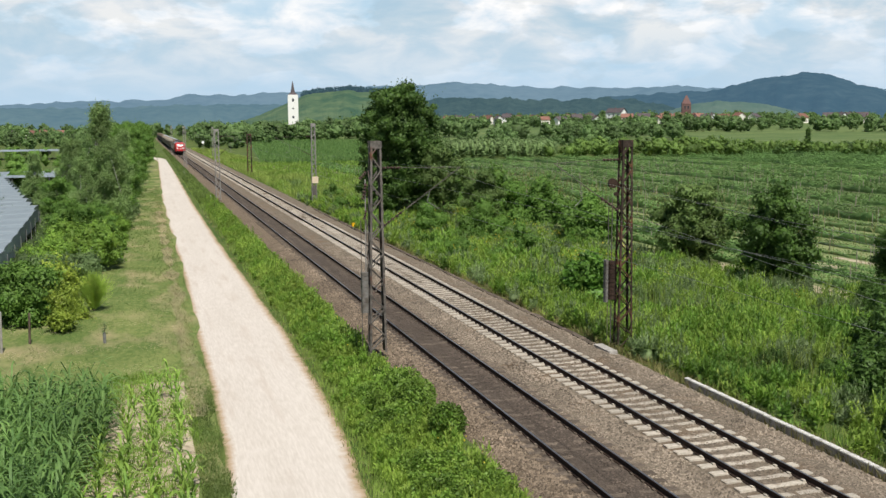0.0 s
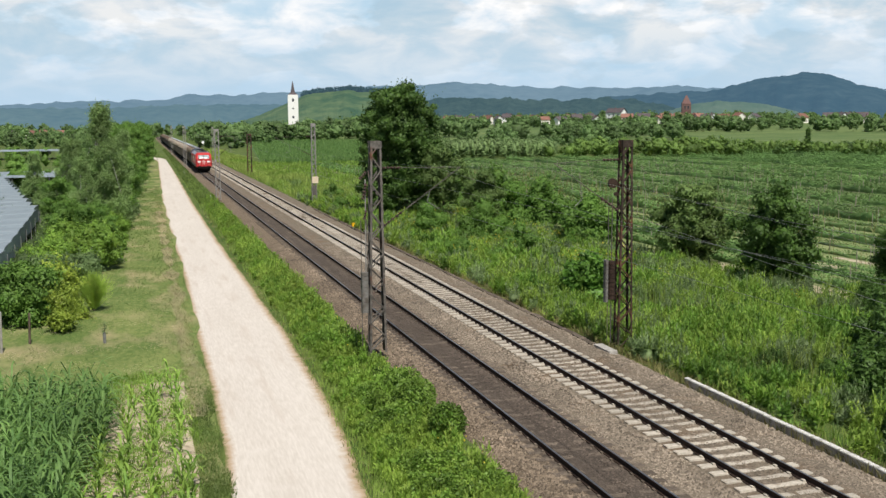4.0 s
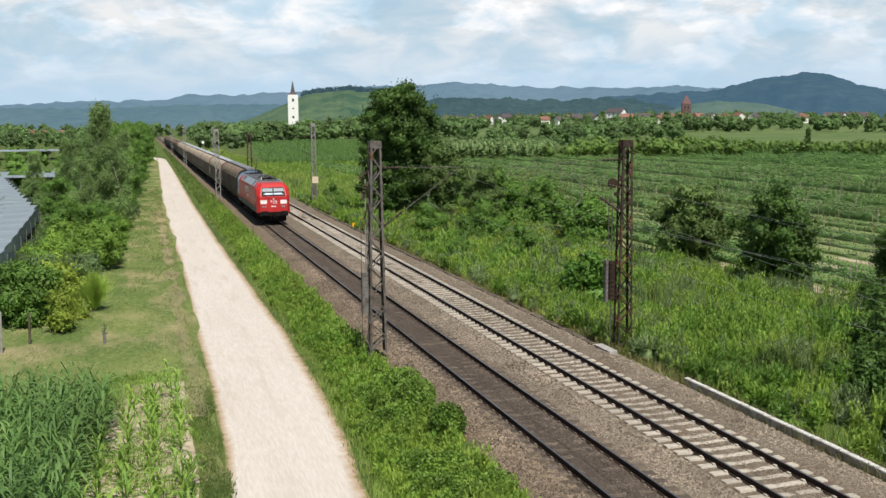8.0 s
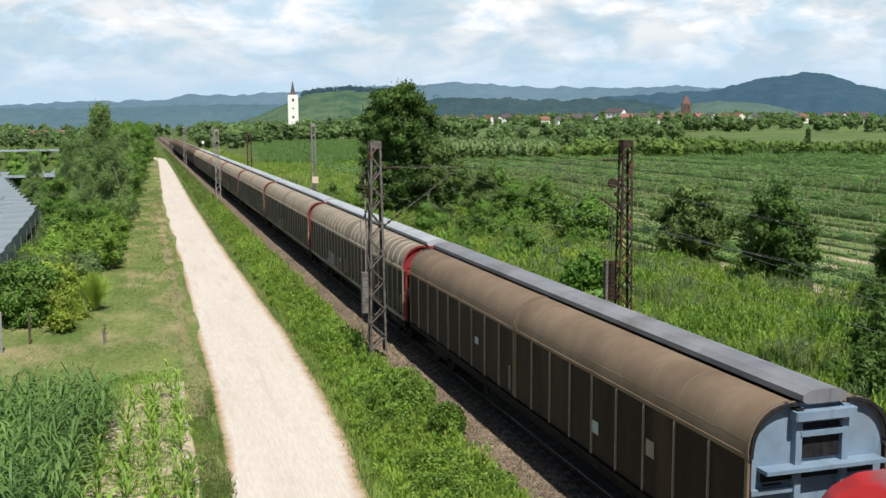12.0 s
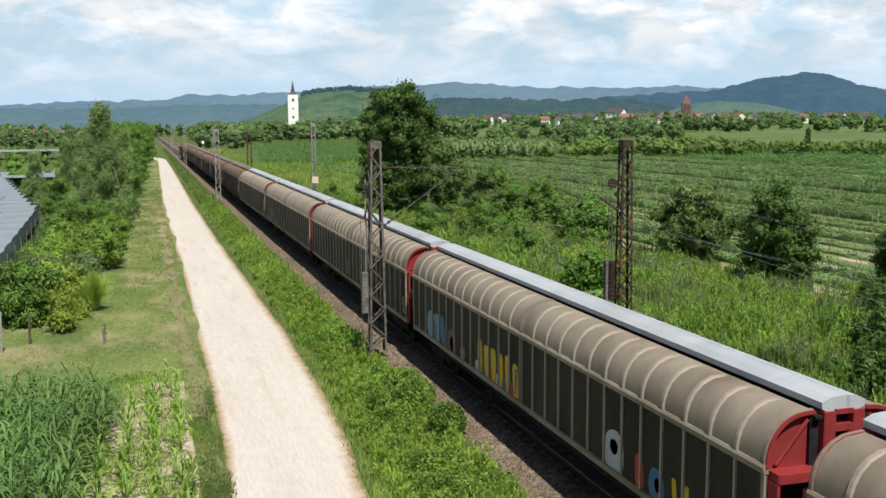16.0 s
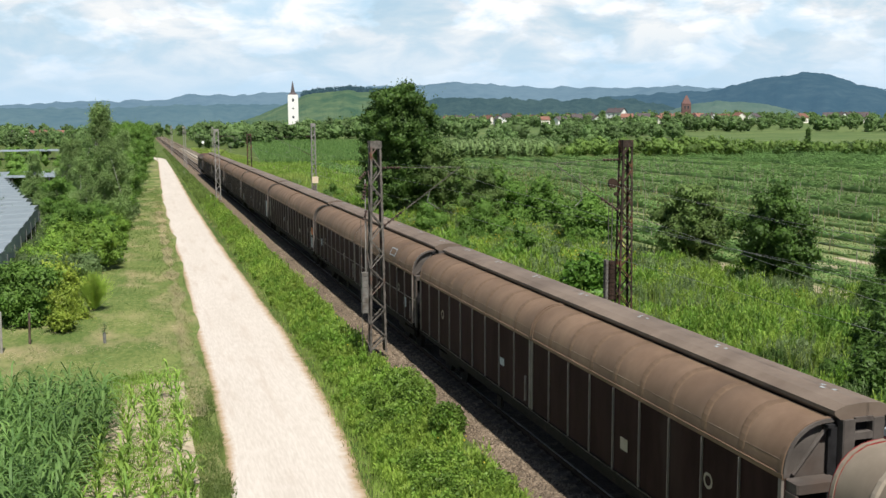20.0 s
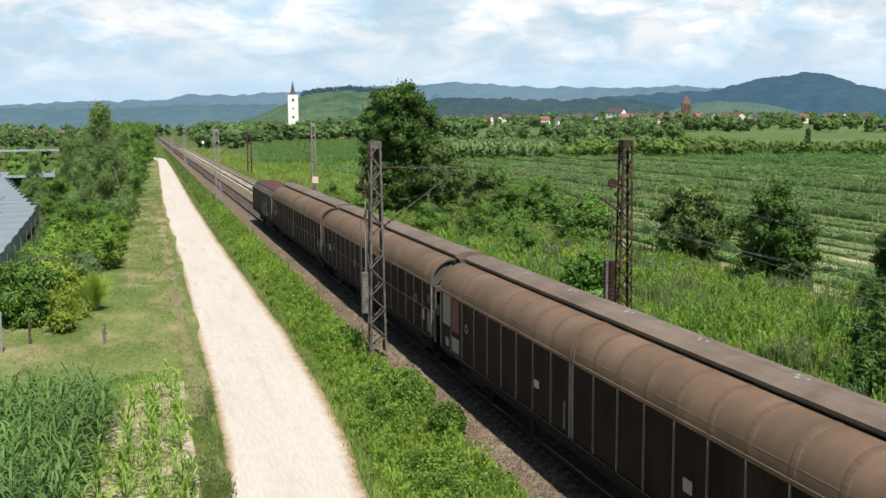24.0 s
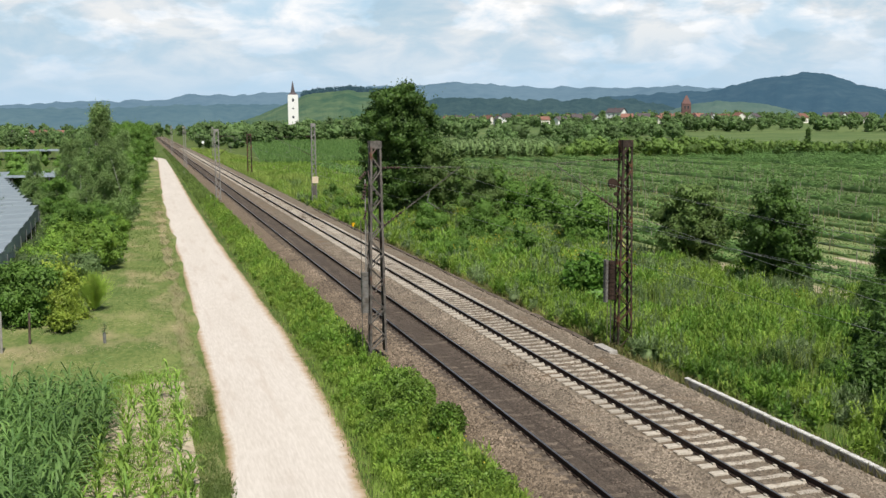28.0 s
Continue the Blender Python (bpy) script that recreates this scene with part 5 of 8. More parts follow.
def build_wagon(kind, length, label, seed):
    """A sliding-wall wagon: underframe, bogies or axles, end walls, two sliding walls a side, fixed ridge."""
    st = {"tan": ("wagon_tan", "wagon_tan_wall_shaded", "rib_tan", "ridge_silver", "wagon_red_end"),
          "first": ("wagon_first", "wagon_first_wall_shaded", "rib_tan", "ridge_grey", "wagon_grey_end"),
          "brown": ("wagon_brown", "wagon_brown_wall_shaded", "rib_brown", "ridge_brown_sheen", "end_grey"),
          "last": ("wagon_last_roof", "wagon_last_wall_shaded", "rib_brown", "wagon_maroon", "wagon_maroon")}[kind]
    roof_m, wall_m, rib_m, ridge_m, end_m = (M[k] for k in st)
    r = random.Random(seed)
    t = thing("goods_wagon", 0, 0, 0, label, "goods wagon", "wagons of the train")
    e0, e1 = 0.62, length - 0.48       # body ends inside the buffers
    part("underframe", Geo().box(0, length / 2, 1.12, 2.5, length - 1.3, 0.26, c=0.03).box(-1.1, length / 2, 0.92, 0.12, length - 6, 0.4).box(1.1, length / 2, 0.92, 0.12, length - 6, 0.4), M["under_dark"], t, "dark rusty underframe")
    part("sill", Geo().box(-1.42, length / 2, 1.19, 0.10, e1 - e0, 0.16), M["under_dark"] if kind != "tan" else roof_m, t)
    part("sill", Geo().box(1.42, length / 2, 1.19, 0.10, e1 - e0, 0.16), M["under_dark"], t)
    # ridge
    wR = {"tan": 0.43, "first": 0.45, "brown": 0.55, "last": 0.95}[kind]
    side = 0.165 if kind == "brown" else 0.21
    zt = 4.35 if kind != "last" else 4.18
    lower = 0.38 if kind == "last" else 0.0
    part("ridge", Geo().prism([(q, z - lower) for q, z in ((-wR, zt - side), (-wR, zt - 0.10), (-wR * 0.6, zt - 0.02), (0, zt), (wR * 0.6, zt - 0.02), (wR, zt - 0.10), (wR, zt - side), (wR * 0.8, zt - 0.26), (-wR * 0.8, zt - 0.26))], e0 - 0.05, e1 + 0.05), ridge_m, t, {"tan": "shiny silver roof ridge", "first": "grey roof ridge", "brown": "brown roof ridge with sky sheen in its colour", "last": "wide maroon roof ridge"}[kind])
    part("gutter", Geo().box(-wR - 0.06, length / 2, 4.0 - lower, 0.14, e1 - e0, 0.05), M["black_rubber_and_shade"], t)
    # end walls: flat plate in the wagon's outline, framed, with posts
    arc = [roof_curve(i / 10) for i in range(11)] if kind != "last" else [(1.44, 3.16), (1.40, 3.28), (0.97, 3.68), (0.52, 3.72)]
    for y, d in ((e0 + 0.12, 1), (e1 - 0.12, -1)):
        outline = [(-1.40, 1.06)] + [(-x * 0.985, z * 0.992) for x, z in arc] + [(x * 0.985, z * 0.992) for x, z in reversed(arc)] + [(1.40, 1.06)]
        ew = part("end_wall", Geo().prism(outline, y, y + d * 0.08), end_m, t, {"tan": "red end wall", "first": "blue-grey end wall", "brown": "weathered brown end wall", "last": "dark maroon end wall"}[kind])
        if kind in ("tan", "brown"):
            # above the eave: a plate set back in the arch with a diagonal brace; a ledge at the eave; a boxed pillar under the ridge
            for s in (-1, 1):
                lo = [(s * x * 0.985, z - 0.02) for x, z in arc]
                part("arch_flange", Geo().band(lo, y - d * 0.055, 0.12, 0.06), end_m, ew)
                part("diagonal_brace", Geo().tube((s * 1.22, y - d * 0.04, 3.2), (s * 0.62, y - d * 0.06, 3.95), 0.035, 0.035, 6), end_m, ew)
                part("ledge", Geo().box(s * 0.95, y - d * 0.20, 3.06, 0.84, 0.36, 0.16, c=0.03), end_m, ew)
                part("lower_plate", Geo().box(s * 1.36, y - d * 0.16, 2.05, 0.06, 0.40, 1.82), end_m, ew)
                part("lock_lever", Geo().box(s * 1.40, y - d * 0.28, 2.05, 0.03, 0.05, 0.34).box(s * 1.40, y - d * 0.12, 2.05, 0.03, 0.05, 0.34).box(s * 1.40, y - d * 0.20, 2.20, 0.03, 0.2, 0.05), M["spray_orange"] if kind == "tan" else M["rib_brown"], ew)
                part("pillar_side", Geo().box(s * 0.29, y - d * 0.12, 3.42, 0.24, 0.22, 1.34, c=0.02), end_m, ew)
                part("slot", Geo().box(s * 0.50, y - d * 0.05, 3.55, 0.17, 0.06, 0.85), M["black_rubber_and_shade"], ew, "dark open slot beside the pillar")
            for zq, hq in ((4.08, 0.08), (3.80, 0.12), (3.32, 0.16)):
                part("pillar_bar", Geo().box(0, y - d * 0.12, zq, 0.36, 0.20, hq), end_m, ew)
            part("pillar_recess", Geo().box(0, y - d * 0.04, 3.60, 0.62, 0.05, 1.0), M["black_rubber_and_shade"], ew, "dark openings between the pillar bars")
            # a black sheet carries the shade of the recess below the ledge
            part("under_recess", Geo().box(0, y - d * 0.015, 2.08, 2.5, 0.05, 1.7), M["black_rubber_and_shade"], ew, "black sheet painted as shade below the ledge")
        for s in (-1, 1):
            part("end_post", Geo().box(s * 0.48, y - d * 0.07, 2.55 if kind == "first" else 1.9, 0.13, 0.14, 2.95 if kind == "first" else 1.6), end_m, ew)
            if kind != "first":
                continue
            part("end_rail", Geo().box(s * 0.95, y - d * 0.05, 2.55, 0.85, 0.09, 0.10), end_m, ew)
            part("end_rail", Geo().box(s * 0.95, y - d * 0.05, 1.75, 0.85, 0.09, 0.10), end_m, ew)
            # arch blackened to give the shadow ring of the recessed end plate
            part("end_arch", Geo().band([(s * x * 0.985, z - 0.01) for x, z in arc], y - d * 0.06, 0.16, 0.06), M["black_rubber_and_shade"], ew, "black arch painted as the shadow ring round the end wall")
        if kind == "first":
            part("end_head", Geo().box(0, y - d * 0.14, 3.90, 1.25, 0.26, 0.16, c=0.03).box(0, y - d * 0.10, 3.55, 0.9, 0.12, 0.10), end_m, ew, "boxed head frame of the end wall")
        if kind == "first":
            part("end_opening", Geo().box(0, y - d * 0.02, 3.38, 0.82, 0.06, 0.62), M["black_rubber_and_shade"], ew, "dark opening in the end wall")
            part("end_shelf", Geo().box(0, y - d * 0.16, 2.96, 2.45, 0.32, 0.07), end_m, ew, "narrow shelf across the end wall")
            # the shelf's shadow on the wall, painted as a black strip
            part("shelf_shade", Geo().box(0, y - d * 0.03, 2.82, 2.3, 0.05, 0.2), M["black_rubber_and_shade"], ew, "shadow under the shelf painted as a dark strip")
        if kind == "last":
            for zq in (1.7, 2.35, 3.0):
                part("ledge", Geo().box(0, y - d * 0.14, zq, 2.7, 0.26, 0.10), end_m, ew)
            part("side_flange", Geo().box(-1.37, y - d * 0.10, 2.1, 0.06, 0.22, 2.0).box(1.37, y - d * 0.10, 2.1, 0.06, 0.22, 2.0), end_m, ew)
        for i in range(5 if kind == "first" else 0):
            part("ladder_rung", Geo().box(-1.0, y - d * 0.13, 1.5 + i * 0.3, 0.36, 0.03, 0.03), M["under_dark"], ew)
        for s in (-1, 1):
            yb = 0.05 if d > 0 else length - 0.05
            b = part("buffer", Geo().tube((s * 0.875, y - d * 0.05, 1.03), (s * 0.875, yb, 1.03), 0.12, 0.10, 8), M["under_dark"], t)
            part("buffer_plate", Geo().box(s * 0.875, yb, 1.03, 0.45, 0.06, 0.34, c=0.02), M["under_dark"], b)
        part("coupling", Geo().box(0, y - d * 0.32, 0.98, 0.12, 0.7, 0.12).tube((0.5, y - d * 0.4, 1.0), (0.55, y - d * 0.6, 0.5), 0.03), M["under_dark"], t)
    # sliding walls: a curved roof flank and an upright wall below the eave
    mid = length / 2
    halves = ((e0 + 0.03, mid - 0.03), (mid + 0.03, e1 - 0.03))
    if kind == "last":
        halves = ((e0 + 0.03, e1 - 0.03),)
    nr = {"tan": 13, "first": 9, "brown": 9, "last": 9}[kind]
    for s in (-1, 1):
        for hi, (y0, y1) in enumerate(halves):
            outer = [(s * roof_curve(u)[0], roof_curve(u)[1]) for u in ((0, 0.08, 0.18, 0.30, 0.45, 0.62, 0.80, 1.0) if kind == "tan" else (0, 0.07, 0.15, 0.24, 0.34, 0.45, 0.57, 0.70, 0.84, 1.0))]
            if kind == "last":
                outer = [(s * 1.44, 3.16), (s * 1.40, 3.28), (s * 0.95, 3.69)]
            inner = [(x - s * 0.05, z - 0.05) for x, z in reversed(outer)]
            wall = part("sliding_wall", Geo().prism(outer + inner, y0, y1), roof_m, t, {"tan": "dusty tan curved sliding roof wall", "first": "dull ochre curved sliding roof wall", "brown": "weathered brown curved sliding roof wall", "last": "brown angled sliding roof wall"}[kind], smooth=True)
            wall.data.set_sharp_from_angle(angle=radians(35))
            # the sheet's paint already holds the shade of the wagon's side
            part("wall_panel", Geo().box(s * 1.405, (y0 + y1) / 2, 2.20, 0.05, y1 - y0 - 0.02, 1.94), wall_m, wall, "streaked lower wall sheet with shade in its colour")
            beam = kind == "tan"
            part("eave_rail", Geo().prism([(s * 1.38, 3.08 if beam else 3.15), (s * (1.475 if beam else 1.455), 3.08 if beam else 3.15), (s * (1.50 if beam else 1.465), 3.19), (s * 1.465, 3.24), (s * 1.38, 3.24)], y0 - 0.01, y1 + 0.01), roof_m, wall)
            part("bottom_rail", Geo().box(s * 1.44, (y0 + y1) / 2, 1.245, 0.06, y1 - y0, 0.04), rib_m, wall, "pale worn lower edge of the wall")
            if kind in ("first", "brown"):
                xq, zq = roof_curve(0.16)
                part("crease_strip", Geo().prism([(s * (xq + 0.001), zq - 0.007), (s * (xq + 0.004), zq), (s * (xq - 0.001), zq + 0.009), (s * (xq - 0.02), zq)], y0 + 0.02, y1 - 0.02), M["roof_crease"], wall, "pale worn crease along the roof flank")
            for ye in (y0 + 0.05, y1 - 0.05):
                part("edge_post", Geo().box(s * 1.44, ye, 2.20, 0.05, 0.09, 1.90), rib_m if kind in ("brown", "last") else roof_m, wall)
                part("edge_arch", Geo().band(outer, ye, 0.07, 0.05), roof_m, wall)
            if s > 0:
                continue
            # upright ribs on the wall, arched ribs over the flank
            step = (y1 - y0) / nr
            gv = Geo().box(s * 1.445, 0, 2.20, 0.06, 0.065 if kind == "tan" else 0.028, 1.88)
            gm = gv.mesh("rib"); gm.materials.append(rib_m)
            ga = Geo()
            wid = {"tan": 0.075, "first": 0.02}.get(kind, 0.11)
            top = len(outer) - 1
            k = {"tan": 0.035, "first": 0.004}.get(kind, 0.008)
            ring = []
            for i in range(top + 1):
                (xa, za), (xb, zb) = outer[max(0, i - 1)], outer[min(len(outer) - 1, i + 1)]
                nx, nz = (zb - za), -(xb - xa)
                ln = math.hypot(nx, nz) * (1 if nx * s > 0 else -1)
                nx, nz = nx / ln, nz / ln
                (x_, z_) = outer[i] if i < len(outer) - 1 or kind != "tan" else (outer[i][0] * 1.16, outer[i][1] - 0.02)
                ring += [(x_, -wid, z_), (x_ + nx * k, -wid * 0.55, z_ + nz * k), (x_ + nx * k, wid * 0.55, z_ + nz * k), (x_, wid, z_)]
            ga.add(ring, [(4 * i + q, 4 * i + 4 + q, 4 * i + 5 + q, 4 * i + 1 + q) for i in range(top) for q in range(3)] + [(0, 1, 2, 3), (4 * top + 3, 4 * top + 2, 4 * top + 1, 4 * top)])
            am = ga.mesh("arched_rib"); am.materials.append(rib_m if kind == "tan" else (roof_m if kind == "first" else M["seam_dark"]))
            for i in range(1, nr):
                o = part("rib", gm, rib_m, wall)
                o.location.y = y0 + step * i
                if kind != "last":
                    o = part("arched_rib", am, rib_m, wall)
                    o.location.y = y0 + step * i
            if kind == "brown" and seed == 5:
                part("wall_rail", Geo().box(s * 1.44, (y0 + y1) / 2, 2.20, 0.03, y1 - y0 - 0.2, 0.028), rib_m, wall)
            part("lock_lever", Geo().box(s * 1.46, y0 + 0.35, 1.75, 0.05, 0.05, 0.7), rib_m, wall)
    # small plates and chalked panels
    for i in range(0 if kind == "tan" else 3):
        yy = r.uniform(e0 + 0.6, e1 - 0.6)
        part("data_plate", Geo().box(-1.448, yy, r.uniform(1.5, 2.4), 0.008, 0.34, r.uniform(0.2, 0.4)), M["spray_white"] if i else M["rib_tan"], t, "small pale data plate")
    if kind == "brown":
        g = Geo()
        for k in range(12):
            q0, q1 = 2 * math.pi * k / 12, 2 * math.pi * (k + 1) / 12
            for yc in (2.9, length - 3.4):
                g.add([(-1.437, yc + math.cos(q) * rr, 2.35 + math.sin(q) * rr) for q, rr in ((q0, 0.10), (q1, 0.10), (q1, 0.16), (q0, 0.16))], [(0, 1, 2, 3)])
        part("painted_ring", g, M["rib_tan"], t, "faded pale painted rings")
        for i in range(7):
            yy = 1.6 + i * (length - 3.2) / 6
            for dx, dy in ((-0.12, 0.0), (0.02, 0.16), (-0.02, -0.2)):
                part("paint_dab", Geo().box(dx + 0.1, yy + dy, zt + 0.003 - abs(dx + 0.1) * 0.05, 0.07, 0.09, 0.008), M["spray_white"], t, "white paint dab on the ridge")
    # running gear
    if kind == "last":
        for y in (3.2, length - 3.2):
            add_wheelset(t, y)
            for s in (-1, 1):
                part("axle_guard", Geo().box(s * 1.0, y, 0.62, 0.1, 0.7, 0.5).box(s * 1.0, y, 0.86, 0.09, 1.4, 0.10), M["under_dark"], t)
    else:
        for y in (3.0, length - 3.0):
            bg = part("bogie", Geo().box(-1.02, y, 0.62, 0.15, 2.5, 0.24, c=0.03).box(1.02, y, 0.62, 0.15, 2.5, 0.24, c=0.03).box(0, y, 0.66, 2.0, 0.4, 0.28), M["under_dark"], t, "dark two-axle bogie")
            for q in (-0.9, 0.9):
                add_wheelset(bg, y + q)
    part("brake_box", Geo().box(-0.7, length / 2 - 1.5, 0.72, 0.5, 0.9, 0.42, c=0.06), M["under_dark"], t)
    part("air_tank", Geo().tube((0.4, length / 2 - 0.6, 0.75), (0.4, length / 2 + 1.2, 0.75), 0.22, 0.22, 10), M["under_dark"], t)
    part("label_board", Geo().box(-1.18, length / 2 + 3.2, 0.6, 0.05, 0.35, 0.35), M["under_dark"], t)
    return t


def spray(t, strokes, x=-1.434):
    """Sprayed shapes on a wagon's side: rows of y, z, width, height, lean, colour, squareness; they lie on the sheet between the ribs."""
    for y, z, w, h, lean, c, e in strokes:
        z -= 0.22
        w *= 1.12
        n = 20
        ring = []
        for k in range(n):
            q = 2 * math.pi * k / n
            a, b = math.cos(q), math.sin(q)
            a, b = math.copysign(abs(a) ** e, a) * w / 2, math.copysign(abs(b) ** e, b) * h / 2
            a *= 1 + 0.10 * noise.noise((q, y, z))
            ring.append((y + a + lean * b, z + b * (1 + 0.10 * noise.noise((y, q, 3.0)))))
        g = Geo()
        g.add([(x, a, b) for a, b in ring] + [(x - 0.005, a, b) for a, b in ring], [tuple(range(n, 2 * n))] + [(k, (k + 1) % n, n + (k + 1) % n, n + k) for k in range(n)])
        part("sprayed_paint", g, M[c], t)


def letters(t, y0, y1, z, h, colours, seed):
    """A sprayed tag: fat leaning strokes, each with a thin bar across."""
    r = random.Random(seed)
    rows, y = [], y0
    while y < y1:
        c = r.choice(colours)
        rows.append((y, z + r.uniform(-0.06, 0.06), r.uniform(0.16, 0.26), h * r.uniform(0.8, 1.1), r.uniform(-0.12, 0.18), c, 0.45))
        if r.random() < 0.7:
            rows.append((y + 0.22, z + r.choice((-0.3, 0.0, 0.3)) * h, 0.34, 0.16, 0.0, c, 0.5))
        y += r.uniform(0.42, 0.6)
    spray(t, rows)


WL = 24.1          # coupling to coupling
wagons = []
offset = 19.58
first = build_wagon("first", WL, "ochre-brown sliding-wall wagon with blue-grey end", 1)
wagons.append((first, offset)); offset += WL
tan0 = build_wagon("tan", WL, "tan ribbed sliding-wall wagon with silver ridge and red ends", 2)
for i in range(7):
    w = tan0 if i == 0 else copy_thing(tan0, Matrix.Identity(4))
    wagons.append((w, offset)); offset += WL
WB = 23.55
brown0 = build_wagon("brown", WB, "weathered dark brown sliding-wall wagon", 3)
brown1 = build_wagon("brown", WB, "weathered dark brown wagon with gridded wall sheets", 5)
for i in range(7):
    w = (brown0, brown1)[i] if i < 2 else copy_thing(brown1 if i > 4 else brown0, Matrix.Identity(4))
    wagons.append((w, offset)); offset += WB
last = build_wagon("last", 15.5, "short sliding-wall wagon with a wide maroon roof", 4)
wagons.append((last, offset))
W = [w for w, _ in wagons]
letters(W[3], 17.9, 21.6, 2.0, 1.0, ("spray_sky", "spray_blue", "spray_sky"), 1)
spray(W[3], [(17.2, 1.75, 0.5, 0.45, 0.1, "spray_pink", 0.8), (15.4, 1.6, 0.6, 0.4, 0.0, "spray_white", 0.6), (22.6, 1.55, 0.3, 0.3, 0.0, "spray_teal", 0.8), (21.9, 1.5, 0.25, 0.3, 0.0, "spray_white", 0.3)])
letters(W[3], 2.2, 6.5, 1.85, 0.9, ("spray_dim", "spray_dim", "spray_teal", "spray_dim"), 2)
# the wagon with the round white figure, the yellow letters and the pale blue cloud
spray(W[4], [(6.3, 1.85, 0.85, 1.1, 0.0, "spray_white", 0.9), (6.3, 2.0, 0.36, 0.36, 0.0, "spray_dim", 1.0), (5.1, 1.8, 0.35, 0.8, 0.1, "spray_red", 0.7), (4.35, 1.75, 0.6, 0.8, 0.0, "spray_blue", 0.9), (4.3, 1.8, 0.25, 0.3, 0.0, "spray_pink", 1.0), (3.6, 1.75, 0.16, 0.9, 0.15, "spray_yellow", 0.5), (3.2, 1.75, 0.16, 0.9, -0.1, "spray_yellow", 0.5), (2.3, 1.6, 0.7, 0.6, 0.2, "spray_yellow", 0.8)])
spray(W[4], [(12.5 + 0.62 * k, 1.9 + 0.06 * (k % 2), 0.40, 1.15, 0.06, "spray_yellow", 0.5) for k in range(6)] + [(12.8 + 0.62 * k, 1.6, 0.3, 0.4, 0.0, ("spray_red", "spray_blue", "spray_white")[k % 3], 0.7) for k in range(6)])
spray(W[4], [(21.2, 1.95, 0.8, 1.0, 0.0, "spray_sky", 0.9), (20.4, 1.9, 0.8, 1.1, 0.0, "spray_sky", 0.9), (19.7, 2.0, 0.5, 1.0, 0.2, "spray_blue", 0.7), (20.7, 1.9, 0.10, 1.0, 0.2, "spray_white", 0.4), (18.6, 1.75, 0.9, 1.0, 0.0, "spray_dim", 1.0), (18.6, 1.75, 0.35, 0.5, 0.0, "spray_pink", 1.0), (17.4, 1.7, 0.4, 0.5, 0.0, "spray_pink", 0.8)])
letters(W[6], 17.6, 20.6, 2.0, 0.95, ("spray_sky", "spray_blue"), 5)
spray(W[6], [(22.3, 1.6, 0.25, 0.3, 0.0, "spray_white", 0.3), (17.0, 1.7, 0.4, 0.4, 0.0, "spray_pink", 0.8)])
letters(W[2], 13.5, 17.0, 1.8, 0.8, ("spray_dim", "spray_teal"), 6)
letters(W[1], 14, 18, 1.8, 0.8, ("spray_dim", "spray_white"), 7)
spray(W[2], [(2.6, 1.6, 0.3, 0.35, 0.0, "spray_white", 0.3)])
def flank_patch(u0, u1, y0, y1, n=3):
    """A thin painted patch that follows the curved roof flank."""
    g, pts = Geo(), []
    for k in range(n + 1):
        u = u0 + (u1 - u0) * k / n
        x_, z_ = roof_curve(u)
        (xa, za), (xb, zb) = roof_curve(max(0.0, u - 0.02)), roof_curve(min(0.98, u + 0.02))
        d = math.hypot(xb - xa, zb - za)
        nx, nz = (zb - za) / d, (xa - xb) / d
        pts += [(-x_ - nx * 0.012, y0, z_ + nz * 0.012), (-x_ - nx * 0.012, y1, z_ + nz * 0.012)]
    return g.add(pts, [(2 * k, 2 * k + 1, 2 * k + 3, 2 * k + 2) for k in range(n)])


for w, spans in ((W[9], (WB / 2, 0.78)), (W[11], (WB / 2,)), (W[13], (0.78,)), (W[14], (WB / 2, WB - 0.7))):
    for yc in spans:
        for k in range(10):
            part("paint_dab", flank_patch(0.04 + 0.085 * k, 0.085 + 0.085 * k, yc - 0.16, yc - 0.06, 1), M["spray_white"], w, "white paint dab along the wall's edge")
# a chalked square on one curved roof
sq = Geo()
for piece in (flank_patch(0.20, 0.23, 3.6, 4.5, 1), flank_patch(0.42, 0.45, 3.6, 4.5, 1), flank_patch(0.23, 0.42, 3.6, 3.68), flank_patch(0.23, 0.42, 4.42, 4.5)):
    sq.add(piece.v, piece.f)
part("chalk_square", sq, M["spray_white"], W[9], "white chalked square")
# the red arch at the parting of one tan wagon, pale sheets at the ends of two brown ones
part("red_edge_arch", flank_patch(0.0, 0.97, WL / 2 + 0.05, WL / 2 + 0.17, 8), flat_paint("faded_red", (0.36, 0.09, 0.085)), W[3], "faded red edge of the sliding wall")
M["sheet_beige"], M["sheet_red"] = flat_paint("sheet_beige", (0.24, 0.22, 0.18)), flat_paint("sheet_red", (0.14, 0.045, 0.042))
for w, rows_ in ((W[12], ((22.35, 2.6, 0.85, 1.05, "sheet_beige"), (21.35, 2.55, 0.8, 1.1, "sheet_red"), (21.35, 1.55, 0.8, 0.5, "sheet_beige"), (22.3, 1.5, 0.35, 0.3, "spray_sky"))), (W[13], ((1.0, 1.75, 0.55, 0.75, "sheet_beige"), (0.95, 2.6, 0.6, 0.3, "sheet_red"))),
                 (W[14], ((22.3, 2.75, 0.5, 0.4, "sheet_beige"), (22.35, 1.95, 0.35, 0.4, "sheet_beige"), (21.3, 2.5, 0.7, 0.6, "sheet_red"))), (W[10], ((22.2, 2.2, 0.6, 1.2, "sheet_beige"),))):
    for yc, zc, wy, hz, mt in rows_:
        part("wall_sheet", Geo().box(-1.436, yc, zc, 0.012, wy, hz), M[mt], w, "pale patched sheet on the wall")
